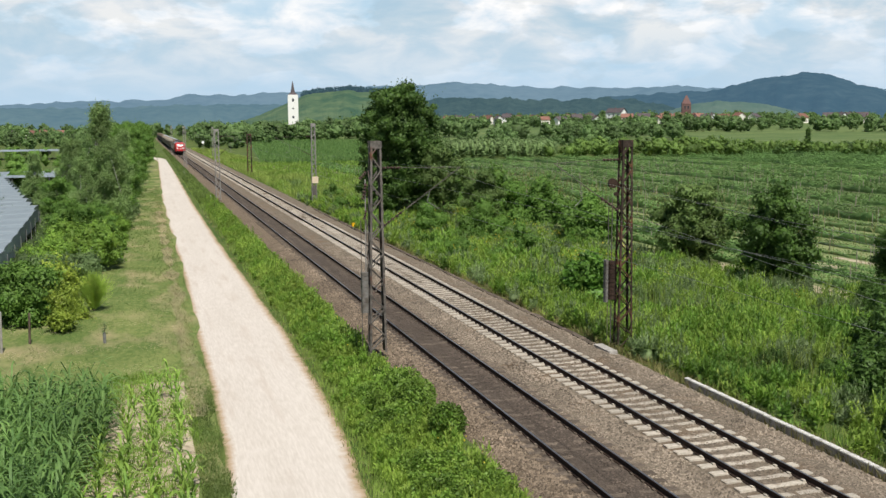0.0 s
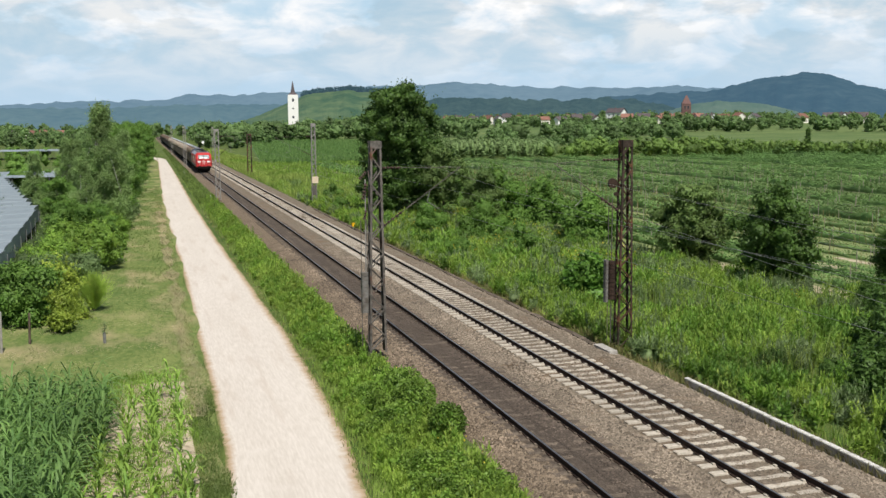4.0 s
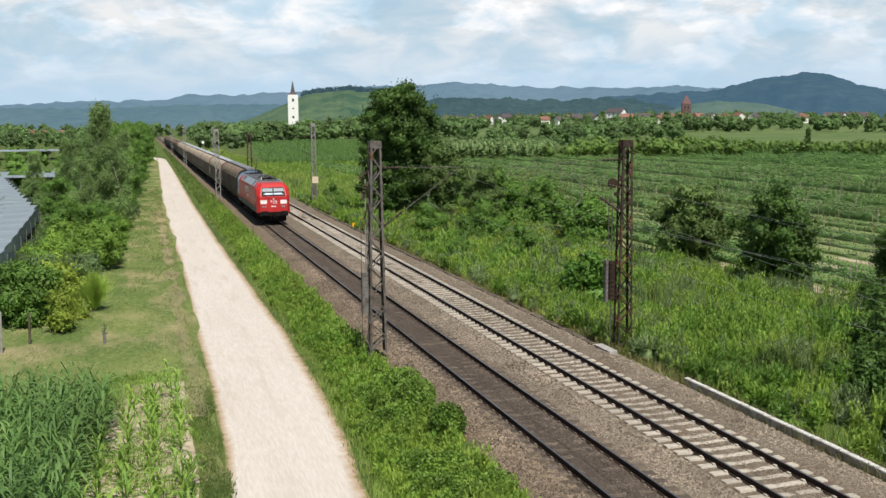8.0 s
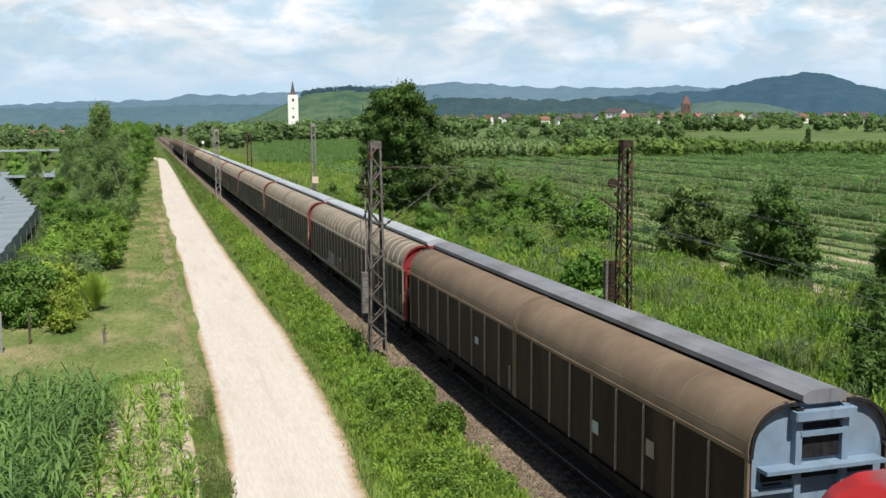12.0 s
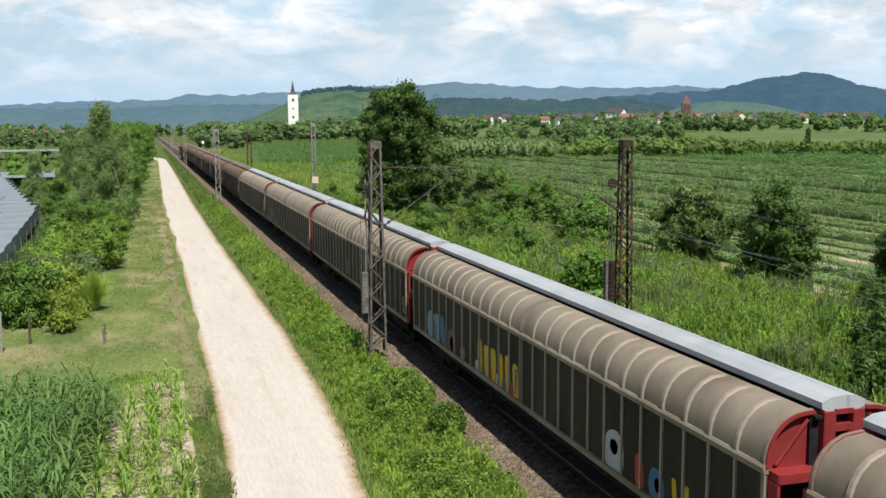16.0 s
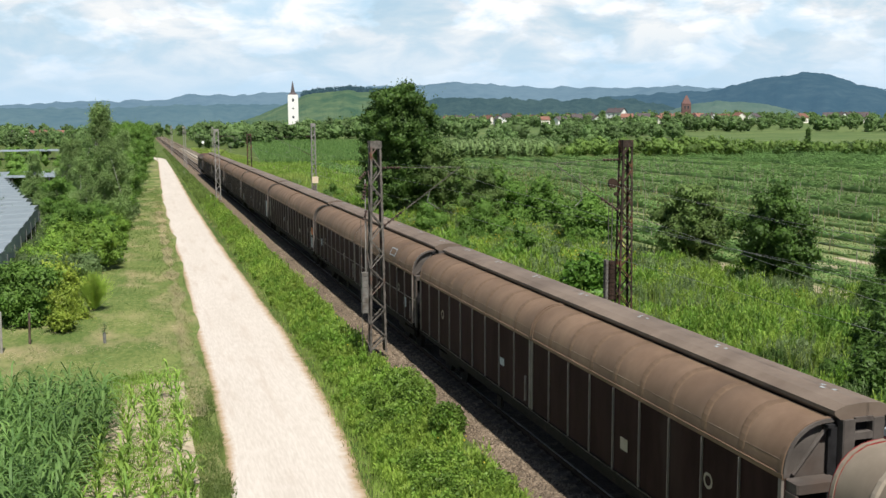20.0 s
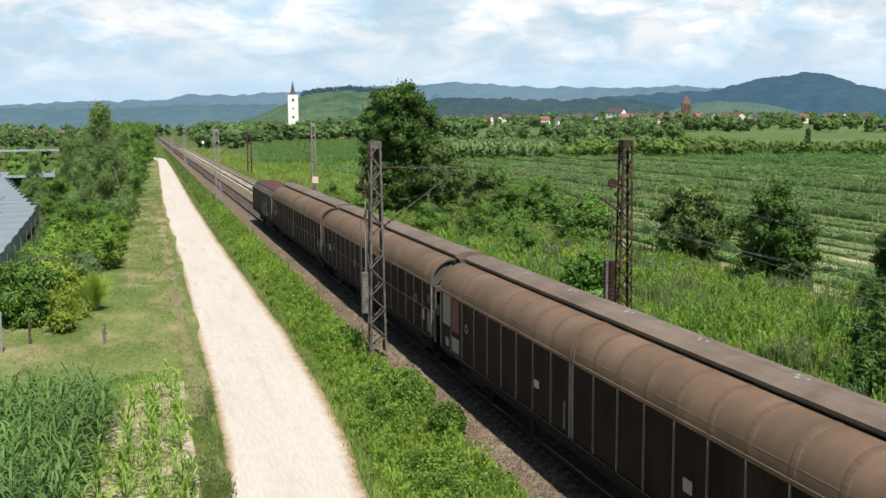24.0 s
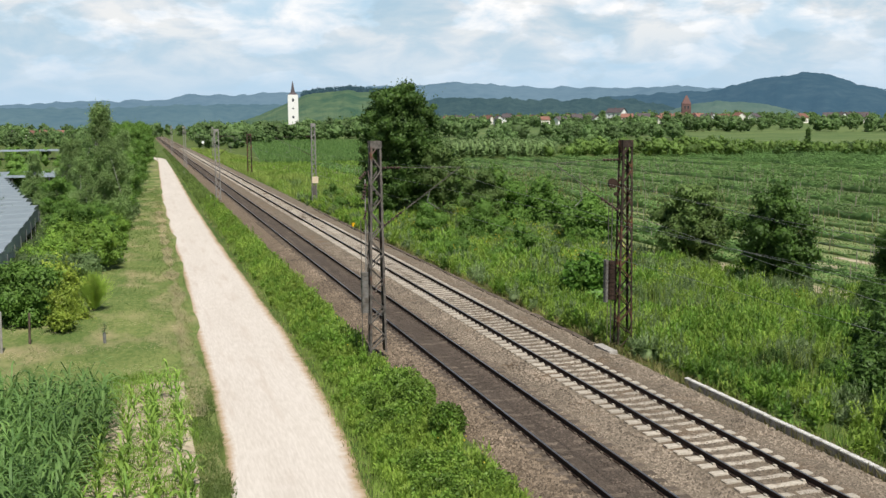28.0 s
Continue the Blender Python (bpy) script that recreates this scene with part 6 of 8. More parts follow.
part("warning_plate", Geo().box(-1.46, 1.15, 2.45, 0.02, 0.5, 0.42), M["spray_orange"], W[10], "small orange warning plate")
part("warning_plate", Geo().box(-1.46, 1.15, 1.75, 0.02, 0.55, 0.6), M["spray_white"], W[10], "white notice plate")
part("notice_sheet", Geo().box(-1.46, 1.3, 2.0, 0.02, 0.8, 1.3), M["spray_white"], W[11], "white sheet on the wall end")
letters(W[11], 20.8, 22.2, 1.9, 0.7, ("spray_white", "spray_teal"), 9)
for k, (yq, zq) in enumerate(((4.3, 2.0), (5.2, 1.85), (6.1, 1.9), (7.0, 2.0))):
    spray(W[15], [(yq + 0.4, zq + 0.1, 0.62, 0.95, 0.1, "spray_dusk", 0.5), (yq, zq + 0.15, 0.07, 1.15, 0.12, "spray_white", 0.4), (yq + 0.45, zq - 0.38, 0.85, 0.06, 0.0, "spray_white", 0.4), (yq + 0.4, zq + 0.62, 0.6, 0.05, 0.0, "spray_sky", 0.4)])


# ---- trees and bushes near the line ----
def bush_blobs(rx, ry, h, k, size, seed):
    return clump_blobs(0, 0, h * 0.42, rx - size * 0.5, ry - size * 0.5, h * 0.56 - size * 0.3, k, size, seed, -0.92)


def place(proto, x, y, s=1.0, rz=0.0, label="", first=False, z=None):
    z = float(ground_height(x)) if z is None else z
    if first:
        ob = proto
        ob.matrix_basis = pose(x, y, z, 0, 0, rz) @ Matrix.Diagonal((s, s, s, 1))
    else:
        keep = proto.scale.copy()
        proto.scale = (1, 1, 1)
        ob = copy_thing(proto, pose(x, y, z, 0, 0, rz))
        proto.scale = keep
        ob.scale = (s, s, s)
    if label:
        ob["label"] = label
    return ob


# the tall tree behind the first mast: dark, dense, with a lighter low bough side
bl = [(-0.2, 0, 8.6, 3.0, 2.6, 4.0), (-0.2, 0, 4.4, 3.4, 3.0, 3.6)]
bl += clump_blobs(-0.2, 0, 8.5, 4.5, 4.0, 6.0, 150, 0.72, 21, -0.8) + clump_blobs(-0.6, 0, 12.2, 2.9, 2.6, 2.3, 34, 0.66, 25, -0.5) + clump_blobs(-0.3, 0, 4.0, 4.9, 4.3, 3.8, 80, 0.8, 22, -0.95)
big = make_tree("tree", "tall dark green deciduous tree with dense crown", "tree", bl, 62000, 0.13, "leaf_deep", 9.5, 0.34, 21, limbs=14, loose=0.9, core=0.7, rough=0.34, twigs=0.35)
place(big, 15.7, 105.0, 1.0, 0, first=True)
# second tree close to it, with a pale trailing side
bl = clump_blobs(0, 0, 3.6, 2.5, 2.2, 3.4, 46, 0.62, 31, -0.9)
side_tree = make_tree("tree", "smaller spreading tree with dark olive leaves", "tree", bl, 14000, 0.115, "leaf_olive", 4.0, 0.16, 31, limbs=7, loose=0.8)
place(side_tree, 18.9, 101.0, 1.1, first=True)
place(side_tree, 20.5, 93.0, 0.8, 130, "spreading bush-like tree at the field edge")
# the two round fruit trees by the nursery
bl = [(0, 0, 2.9, 1.25, 1.25, 2.3)] + clump_blobs(0, 0, 3.1, 2.0, 2.0, 3.0, 84, 0.5, 41, -0.98)
fruit = make_tree("tree", "round dark green walnut-like tree on bare soil", "tree", bl, 17000, 0.088, "leaf_dark", 3.0, 0.12, 41, limbs=8, group="round trees by the nursery rows")
place(fruit, 24.3, 50.8, 1.17, 20, first=True, z=-1.9)
fruit2_bl = [(0, 0, 2.6, 1.2, 1.2, 1.9)] + clump_blobs(0, 0, 2.7, 1.95, 1.95, 2.5, 76, 0.48, 43, -0.98)
fruit2 = make_tree("tree", "round grey-green tree with looser crown", "tree", fruit2_bl, 16000, 0.085, "leaf_olive", 3.0, 0.12, 43, limbs=8, group="round trees by the nursery rows")
place(fruit2, 25.7, 62.6, 1.3, 0, first=True, z=-1.8)
place(fruit, 28.6, 44.5, 0.85, 200, "dark leafy tree at the edge of the nursery")
# shrubs on the right side of the line
shrub = make_tree("shrub", "dense rounded green shrub in tall grass", "shrub", bush_blobs(2.0, 1.9, 2.7, 24, 0.62, 51), 13000, 0.08, "leaf_mid", 1.4, 0.06, 51, limbs=8, group="shrubs beside the railway")
place(shrub, 16.4, 72.0, 0.8, 0, first=True)
for x, y, s, a, lb in ((12.5, 85.4, 1.05, 60, "round bright shrub close to the track"), (15.9, 79.4, 1.2, 150, ""), (25.0, 115.0, 1.2, 220, ""), (26.3, 105.5, 1.8, 10, ""), (24.8, 89.0, 1.65, 100, ""), (19.0, 57.5, 0.5, 30, ""), (28.5, 95, 0.9, 80, ""), (12.5, 130, 0.8, 0, ""), (16.5, 124, 0.9, 70, ""), (21, 118, 1.0, 50, ""), (29.5, 112, 1.0, 20, "")):
    place(shrub, x, y, s, a, lb)
shrub_l = make_tree("shrub", "bright leafy young shrub in the weeds", "shrub", bush_blobs(1.5, 1.5, 2.2, 22, 0.5, 57), 9000, 0.075, "leaf_mid", 1.3, 0.05, 57, limbs=7, group="shrubs beside the railway")
dark_bush = make_tree("shrub", "dark leafy elder bush on the railway bank", "shrub", bush_blobs(1.5, 1.5, 2.6, 30, 0.5, 91), 11000, 0.075, "leaf_dark", 1.4, 0.06, 91, limbs=8, group="shrubs beside the railway")
place(dark_bush, 12.3, 27.0, 0.95, 0, first=True)
for x, y, s, a in ((10.9, 24.4, 0.6, 80), (14.9, 30.2, 0.95, 150), (18.0, 33.8, 1.05, 230), (13.2, 30.6, 0.5, 30), (21.2, 37.6, 1.0, 300), (24.3, 41.4, 0.9, 40), (12.4, 33.6, 0.42, 200)):
    place(dark_bush, x, y, s, a)
glossy = make_tree("shrub", "large-leaved glossy green shrub in tall grass", "shrub", [(0, 0, 1.3, 1.0, 1.0, 1.0)] + bush_blobs(1.95, 1.8, 3.2, 46, 0.46, 95), 5200, 0.125, "leaf_glossy", 1.6, 0.06, 95, limbs=9, group="shrubs beside the railway", loose=0.6, core=0.55, rough=0.4)
place(glossy, 11.9, 49.6, 1.0, 0, first=True)
place(shrub_l, 24.7, 76.8, 1.95, 0, first=True)
for x, y, s, a in ((10.8, 69.5, 0.8, 50), (12.2, 66, 0.65, 120), (9.9, 112, 0.8, 210), (23.5, 60, 0.45, 300), (10.6, 92, 0.7, 30)):
    place(shrub_l, x, y, s, a)

# ---- the row of trees left of the path ----
bl = []
rb = np.random.default_rng(61)
for i in range(170):
    hh = rb.uniform(0.12, 1.0)
    wd = 3.6 * (1.06 - hh) ** 0.85 + 0.05
    a = rb.uniform(0, 6.28)
    q = rb.uniform(0.2, 1.0) * wd
    s = rb.uniform(0.32, 0.62) * (1.4 - 0.6 * hh)
    bl.append((math.cos(a) * q, math.sin(a) * q, 12.2 * hh - 0.6, s, s, s * 1.15))
birch = make_tree("birch", "tall airy birch with pale trunk and loose crown", "tree", bl, 60000, 0.072, "leaf_birch", 11.6, 0.11, 61, "bark_birch", 16, 0.0, "row of trees beside the path", 0.5, False, core=0.0)
place(birch, -15.0, 100.0, 1.02, 0, first=True)
for x, y, s, a in ((-16.2, 88.0, 0.62, 140), (-15.6, 118.0, 0.78, 220), (-14.4, 135.0, 0.72, 80), (-14.6, 165.0, 0.75, 310), (-19.5, 140, 0.7, 10), (-18.5, 108, 0.75, 60), (-13.8, 152, 0.8, 20), (-22.5, 116, 0.6, 200)):
    place(birch, x, y, s, a, "slender birch with loose grey-green crown")
bl = clump_blobs(0, 0, 4.3, 2.6, 2.5, 3.9, 48, 0.75, 66, -0.85)
row_tree = make_tree("tree", "leafy green tree in a row beside the path", "tree", bl, 20000, 0.098, "leaf_mid", 5.0, 0.15, 66, limbs=10, group="row of trees beside the path")
place(row_tree, -14.6, 112.0, 0.85, 0, first=True)
for x, y, s, a in ((-13.6, 128, 0.8, 60), (-13.4, 146, 0.85, 140), (-13.2, 160, 0.9, 10), (-13.0, 178, 0.95, 200), (-12.6, 198, 1.0, 90), (-12.4, 222, 1.2, 300), (-12.2, 250, 1.35, 30), (-13.4, 276, 1.4, 120), (-11.8, 300, 1.35, 250), (-17.2, 122, 0.9, 30), (-17.8, 150, 1.0, 80), (-17.5, 190, 1.2, 130), (-17.5, 235, 1.4, 20), (-11.0, 325, 1.3, 70), (-16, 350, 1.5, 10), (-11.5, 380, 1.5, 190), (-14.8, 78.0, 0.58, 40), (-16.8, 80, 0.6, 200), (-18.6, 97, 0.7, 290)):
    place(row_tree, x, y, s, a)
willow = make_tree("shrub", "bright green leafy shrub under the birches", "shrub", bush_blobs(2.0, 1.9, 3.4, 30, 0.58, 71), 14000, 0.085, "leaf_bright", 2.2, 0.07, 71, limbs=9, group="shrubs beside the path")
place(willow, -15.2, 72.5, 1.12, 0, first=True)
for x, y, s, a in ((-16.8, 76, 1.05, 90), (-13.6, 84, 0.6, 200), (-17.8, 70, 0.9, 30), (-13.8, 93, 0.75, 120)):
    place(willow, x, y, s, a)
hedge_bush = make_tree("shrub", "grey-green feathery shrub in dry grass", "shrub", bush_blobs(1.9, 1.8, 3.0, 30, 0.52, 75), 13000, 0.075, "leaf_grey", 1.9, 0.06, 75, limbs=9, group="shrubs beside the path")
place(hedge_bush, -17.8, 63.5, 0.95, 0, first=True)
for x, y, s, a in ((-15.4, 65.5, 0.85, 70), (-18.3, 67, 0.7, 140), (-13.8, 75.5, 0.6, 260), (-17.9, 75.5, 0.8, 10), (-14.0, 103, 0.95, 50), (-13.2, 116, 0.9, 190), (-18.4, 84, 0.85, 100), (-18.4, 91, 0.9, 80), (-15.8, 94, 1.1, 250), (-23.6, 100, 0.9, 310), (-15.9, 83, 1.0, 120), (-17.6, 98, 1.1, 10), (-16.4, 106, 1.2, 50), (-20.6, 104, 1.15, 20), (-26.5, 108, 1.1, 60), (-17.0, 60.2, 0.6, 10), (-18.6, 58.5, 0.65, 40), (-18.6, 64.8, 0.7, 130), (-18.5, 71.5, 0.75, 220), (-18.7, 78.5, 0.75, 300), (-18.9, 87.5, 0.8, 60)):
    place(hedge_bush, x, y, s, a)
near_bush = make_tree("shrub", "dense green and yellowish leafy shrub by the mown strip", "shrub", bush_blobs(1.9, 1.7, 3.1, 26, 0.62, 81), 14000, 0.085, "leaf_mid", 1.6, 0.07, 81, limbs=9, group="shrubs beside the path")
place(near_bush, -17.3, 53.6, 1.08, 0, first=True)
yellow_bush = make_tree("shrub", "yellow-green leafy shrub by the mown strip", "shrub", bush_blobs(1.3, 1.2, 2.9, 16, 0.55, 83), 5600, 0.09, "leaf_yellow", 1.6, 0.06, 83, limbs=8, core=0.4, twigs=0.6, group="shrubs beside the path")
place(yellow_bush, -15.5, 54.6, 1.0, 0, first=True)
place(yellow_bush, -15.3, 51.2, 0.72, 120, "small yellow-green young shrub")
broom = thing("shrub", label="feathery yellow-green broom bush", category="shrub", group="shrubs beside the path")
part("trunk", Geo().tube((0, 0, -0.2), (0.03, 0, 0.5), 0.05, 0.03, 6).tube((0, 0, 0.1), (0.3, 0.1, 0.7), 0.03, 0.015, 5).tube((0, 0, 0.1), (-0.3, -0.1, 0.7), 0.03, 0.015, 5), M["bark"], broom)
r_b = np.random.default_rng(86)
az, tilt = r_b.uniform(0, 2 * math.pi, 3600), np.abs(r_b.normal(scale=0.30, size=3600))
u0 = r_b.uniform(0.1, 0.62, 3600)
way = np.column_stack([np.cos(az) * np.sin(tilt), np.sin(az) * np.sin(tilt), np.cos(tilt)])
foot = way * (u0 * 2.3)[:, None] + r_b.normal(scale=0.05, size=(3600, 3))
tip = way * (u0 * 2.3 + r_b.uniform(0.5, 0.95, 3600) * (1 - 0.25 * tilt))[:, None] + r_b.normal(scale=0.07, size=(3600, 3))
side = np.column_stack([-np.sin(az + 1), np.cos(az + 1), np.zeros(3600)]) * 0.011
v = np.stack([foot - side, foot + side, tip + side * 0.3, tip - side * 0.3], 1).reshape(-1, 3)
part("crown", fast_mesh("crown", v, np.arange(len(v)).reshape(-1, 4)), M["leaf_bank"], broom)
place(broom, -14.15, 56.4, 1.0, 0, first=True)
sapling = thing("sapling", -13.3, 47.7, -1.0, "tiny sapling in a grey-green guard tube", "sapling")
part("stem", Geo().tube((0, 0, 0), (0.02, 0, 0.95), 0.015, 0.008, 5), M["bark"], sapling)
part("guard_tube", Geo().tube((0, 0, 0.0), (0, 0, 0.55), 0.075, 0.07, 8), M["galvanised"], sapling, "grey-green guard tube")
r_b = np.random.default_rng(89)
part("crown", fast_mesh("crown", *leaf_quads(np.column_stack([r_b.normal(scale=0.07, size=(90, 2)), r_b.uniform(0.45, 1.05, 90)]), 0.045, 0.2, 89)), M["leaf_sage"], sapling)

# old fence posts at the field corner
for x, y, h, c in ((-17.6, 47.0, 1.9, "mast_grey"), (-16.6, 48.6, 1.5, "bark"), (-21.0, 50.5, 1.7, "bark")):
    single("fence_post", Geo().tube((x, y, -1.1), (x + 0.05, y, -1.0 + h), 0.06, 0.05, 7), M[c], "weathered leaning fence post beside the maize", "fence post", group="fence posts")


# ---- grass and weeds ----
def stuff(name, pairs, mat, label, category="grass"):
    v, f = join(*pairs)
    return single(name, fast_mesh(name, v, f), M[mat], label, category, "stuff")


def zg(p):
    return ground_height(p[:, 0])


def edge_noise(p, s, k=0.35, seed=0.0):
    return np.array([noise.noise((float(a) * k, float(b) * k, seed)) for a, b in p]) * s


# verge between path and old track
pa = spread(52000, -5.9, -2.25, 20, 190, 101, 1.35)
edge_l = np.interp(pa[:, 1], [20, 26, 37, 50, 80, 145, 300], [-6.4, -5.75, -5.25, -5.0, -4.95, -4.8, -3.9])
pa = pa[(pa[:, 0] > edge_l + 0.25 + np.random.default_rng(4).uniform(-0.3, 0.3, len(pa)))]
pa = pa[pa[:, 0] < -2.6 + edge_noise(pa, 0.55) + edge_noise(pa, 0.3, 1.3, 8.0)]
size = np.clip(pa[:, 1] / 60, 0.8, 3.5)
v1 = blades(pa, zg(pa), 0.30 * np.ones(len(pa)), 0.013 * size, 102)
stuff("verge_grass", [v1], "grass_verge", "lush green grass on the verge between path and track")
pc = spread(200, -3.3, -2.4, 24, 150, 108, 1.2)
stuff("verge_flowers", [leaf_quads(np.column_stack([pc, zg(pc) + np.random.default_rng(3).uniform(0.15, 0.45, len(pc))]), 0.045 * 1.0, 0.5, 109)], "flower_yellow", "small yellow-green weeds along the ballast", "flowers")
# bramble and leafy weeds at the near end of the verge
blb = []
rb = np.random.default_rng(111)
for i in range(32):
    y = rb.uniform(22.5, 37.5)
    xc = np.interp(y, [22, 27, 33, 38], [-4.0, -3.9, -3.6, -3.2])
    x = xc + rb.normal() * 0.55
    s = rb.uniform(0.28, 0.6) * (1.0 if y < 34 else 0.75)
    blb.append((x, y, float(ground_height(x)) + s * 0.55, s * 1.1, s * 1.2, s * 0.9))
for i in range(12):
    x, y, s = rb.uniform(-3.1, -2.6), rb.uniform(28, 34), rb.uniform(0.4, 0.62)
    blb.append((x, y, float(ground_height(x)) + s * 0.8, s, s * 1.2, s * 1.0))
stuff("bramble", [leaf_quads(crown_points(blb, 46000, 112, 0.3), 0.045, 0.15, 113), leaf_quads(crown_points(blb, 9000, 119, 0.1), 0.062, 0.4, 120)], "leaf_bramble", "tangle of leafy green brambles on the verge", "bramble")
# mown strip left of the path
ribbon("mown_strip", [(20, -17.5, -9.5, -0.965), (45, -19, -9.05, -0.965), (80, -17.5, -8.95, -0.965), (145, -15, -8.95, -0.965), (300, -13, -7.2, -0.965)], M["mown"], "mown grass strip with dry straw patches", "grass strip", 0.3, 33)
pa = spread(46000, -16.5, -9.0, 24, 170, 121, 1.3)
el = np.interp(pa[:, 1], [20, 26, 37, 50, 80, 145, 300], [-9.8, -9.4, -9.1, -9.05, -9.0, -9.0, -7.2])
pa = pa[pa[:, 0] < el - 0.15 + np.random.default_rng(5).uniform(-0.25, 0.25, len(pa))]
pa = pa[~((pa[:, 0] > -13.4) & (pa[:, 0] < -10.1) & (pa[:, 1] < 39.3) & (edge_noise(pa, 1.0, 0.45, 41.0) < 0.12))]
dry = edge_noise(pa * np.array([1.0, 0.5]), 1.0, 0.55, 3.0) + np.random.default_rng(6).normal(scale=0.2, size=len(pa)) > 0.22
size = np.clip(pa[:, 1] / 50, 0.8, 4.0)
stuff("mown_grass", [blades(pa[~dry], zg(pa[~dry]) + 0.05, 0.075 * np.ones((~dry).sum()) * np.clip(size[~dry], 1, 1.5), 0.012 * size[~dry], 122, 1.0)], "grass", "short mown grass beside the path")
dd = np.where(dry)[0]
stuff("dry_grass", [blades(pa[dd], zg(pa[dd]) + 0.05, 0.06 * np.ones(len(dd)), 0.013 * size[dd], 123, 0.9)], "grass_dry", "dry straw-coloured mown grass")

# tall grass and herbs on the right bank
pa = spread(46000, 7.35, 27.5, 17, 175, 131, 1.25)
front = np.interp(pa[:, 1], [17, 30, 37, 45], [7.6, 7.6, 7.2, 6.9]) + edge_noise(pa, 0.45, 0.5, 7.0)
back = 25.0 + edge_noise(pa, 1.2, 0.3, 9.0)
pa = pa[(pa[:, 0] > front) & (pa[:, 0] < back)]
hn = edge_noise(pa, 1.0, 0.16, 5.0) + 0.7 * edge_noise(pa, 1.0, 0.7, 6.0)
kind = edge_noise(pa, 1.0, 0.28, 15.0) + np.random.default_rng(9).normal(scale=0.16, size=len(pa))
size = np.clip(pa[:, 1] / 50, 0.65, 3.0)
hh = (0.92 + 0.72 * hn) * np.interp(pa[:, 0], [7.3, 8.6, 12, 27], [0.65, 0.95, 1.1, 0.85])
hh = np.clip(hh, 0.25, 1.8) * 0.8
for nm, mk, mat, wd, lb in (("tall_grass", (kind > -0.12) & (kind < 0.22), "grass_tall", 0.020, "tall wild grass on the railway bank"), ("tall_pale_grass", kind >= 0.22, "leaf_grey", 0.017, "tall grey-green mugwort stems on the bank"),
                            ("tall_bright_grass", kind <= -0.12, "grass_lush", 0.022, "tall lush bright green grass on the bank")):
    stuff(nm, [blades(pa[mk], zg(pa[mk]), hh[mk], wd * size[mk], 132, 0.42)], mat, lb)
r_ = np.random.default_rng(134)


BANK_Y, BANK_X = [17, 30, 37, 45], [7.75, 7.75, 7.3, 6.95]      # where the growth on the bank begins


def leafy_plants(kinds, q, tall, sort, seed, stems, per, grow):
    """Bushy upright plants (nettles, mugwort, willow herb): stems that fan out from one foot, with leaves that droop below and rise towards the tip."""
    r = np.random.default_rng(seed)
    for name, lo, hi, mat, wide, label in kinds:
        own = np.where((sort >= lo) & (sort < hi))[0]
        heart = lumps(np.column_stack([q[own], zg(q[own]) + 0.20 * tall[own], 0.16 * tall[own], 0.16 * tall[own], 0.20 * tall[own]]), 1.0, seed + 7, 0.3, 2)
        m = np.repeat(own, stems)
        az, tilt = r.uniform(0, 2 * math.pi, len(m)), np.abs(r.normal(scale=0.26, size=len(m)))
        high = tall[m] * (1.12 - 0.75 * tilt) * r.uniform(0.85, 1.1, len(m))
        k = np.repeat(np.arange(len(m)), per)
        u = r.uniform(0.10, 1.0, len(k))
        a = r.uniform(0, 2 * math.pi, len(k))
        lift = np.radians(np.interp(u, [0.1, 0.6, 1.0], [5, 40, 74]) + r.normal(scale=16, size=len(k)))
        ln = grow * (0.26 - 0.11 * u) * r.uniform(0.7, 1.3, len(k))
        out = np.stack([np.cos(a), np.sin(a), np.zeros(len(k))], 1)
        way = out * np.cos(lift)[:, None] + np.array([0, 0, 1.0]) * np.sin(lift)[:, None]
        side = np.stack([-np.sin(a), np.cos(a), np.zeros(len(k))], 1) * (ln * wide * 0.5)[:, None]
        reach = (0.06 + tilt[k] * u ** 1.3) * tall[m][k]
        foot = q[m][k] + np.stack([np.cos(az[k]), np.sin(az[k])], 1) * reach[:, None]
        c = np.column_stack([foot, zg(q[m][k]) + u * high[k]])
        tip = c + way * ln[:, None]
        bend = c + way * ln[:, None] * 0.45 + np.array([0, 0, 0.012])
        v = np.stack([c, bend - side, tip, bend + side], 1).reshape(-1, 3)
        stuff(name, [(v, np.arange(len(v)).reshape(-1, 4)), heart], mat, label, "weeds")


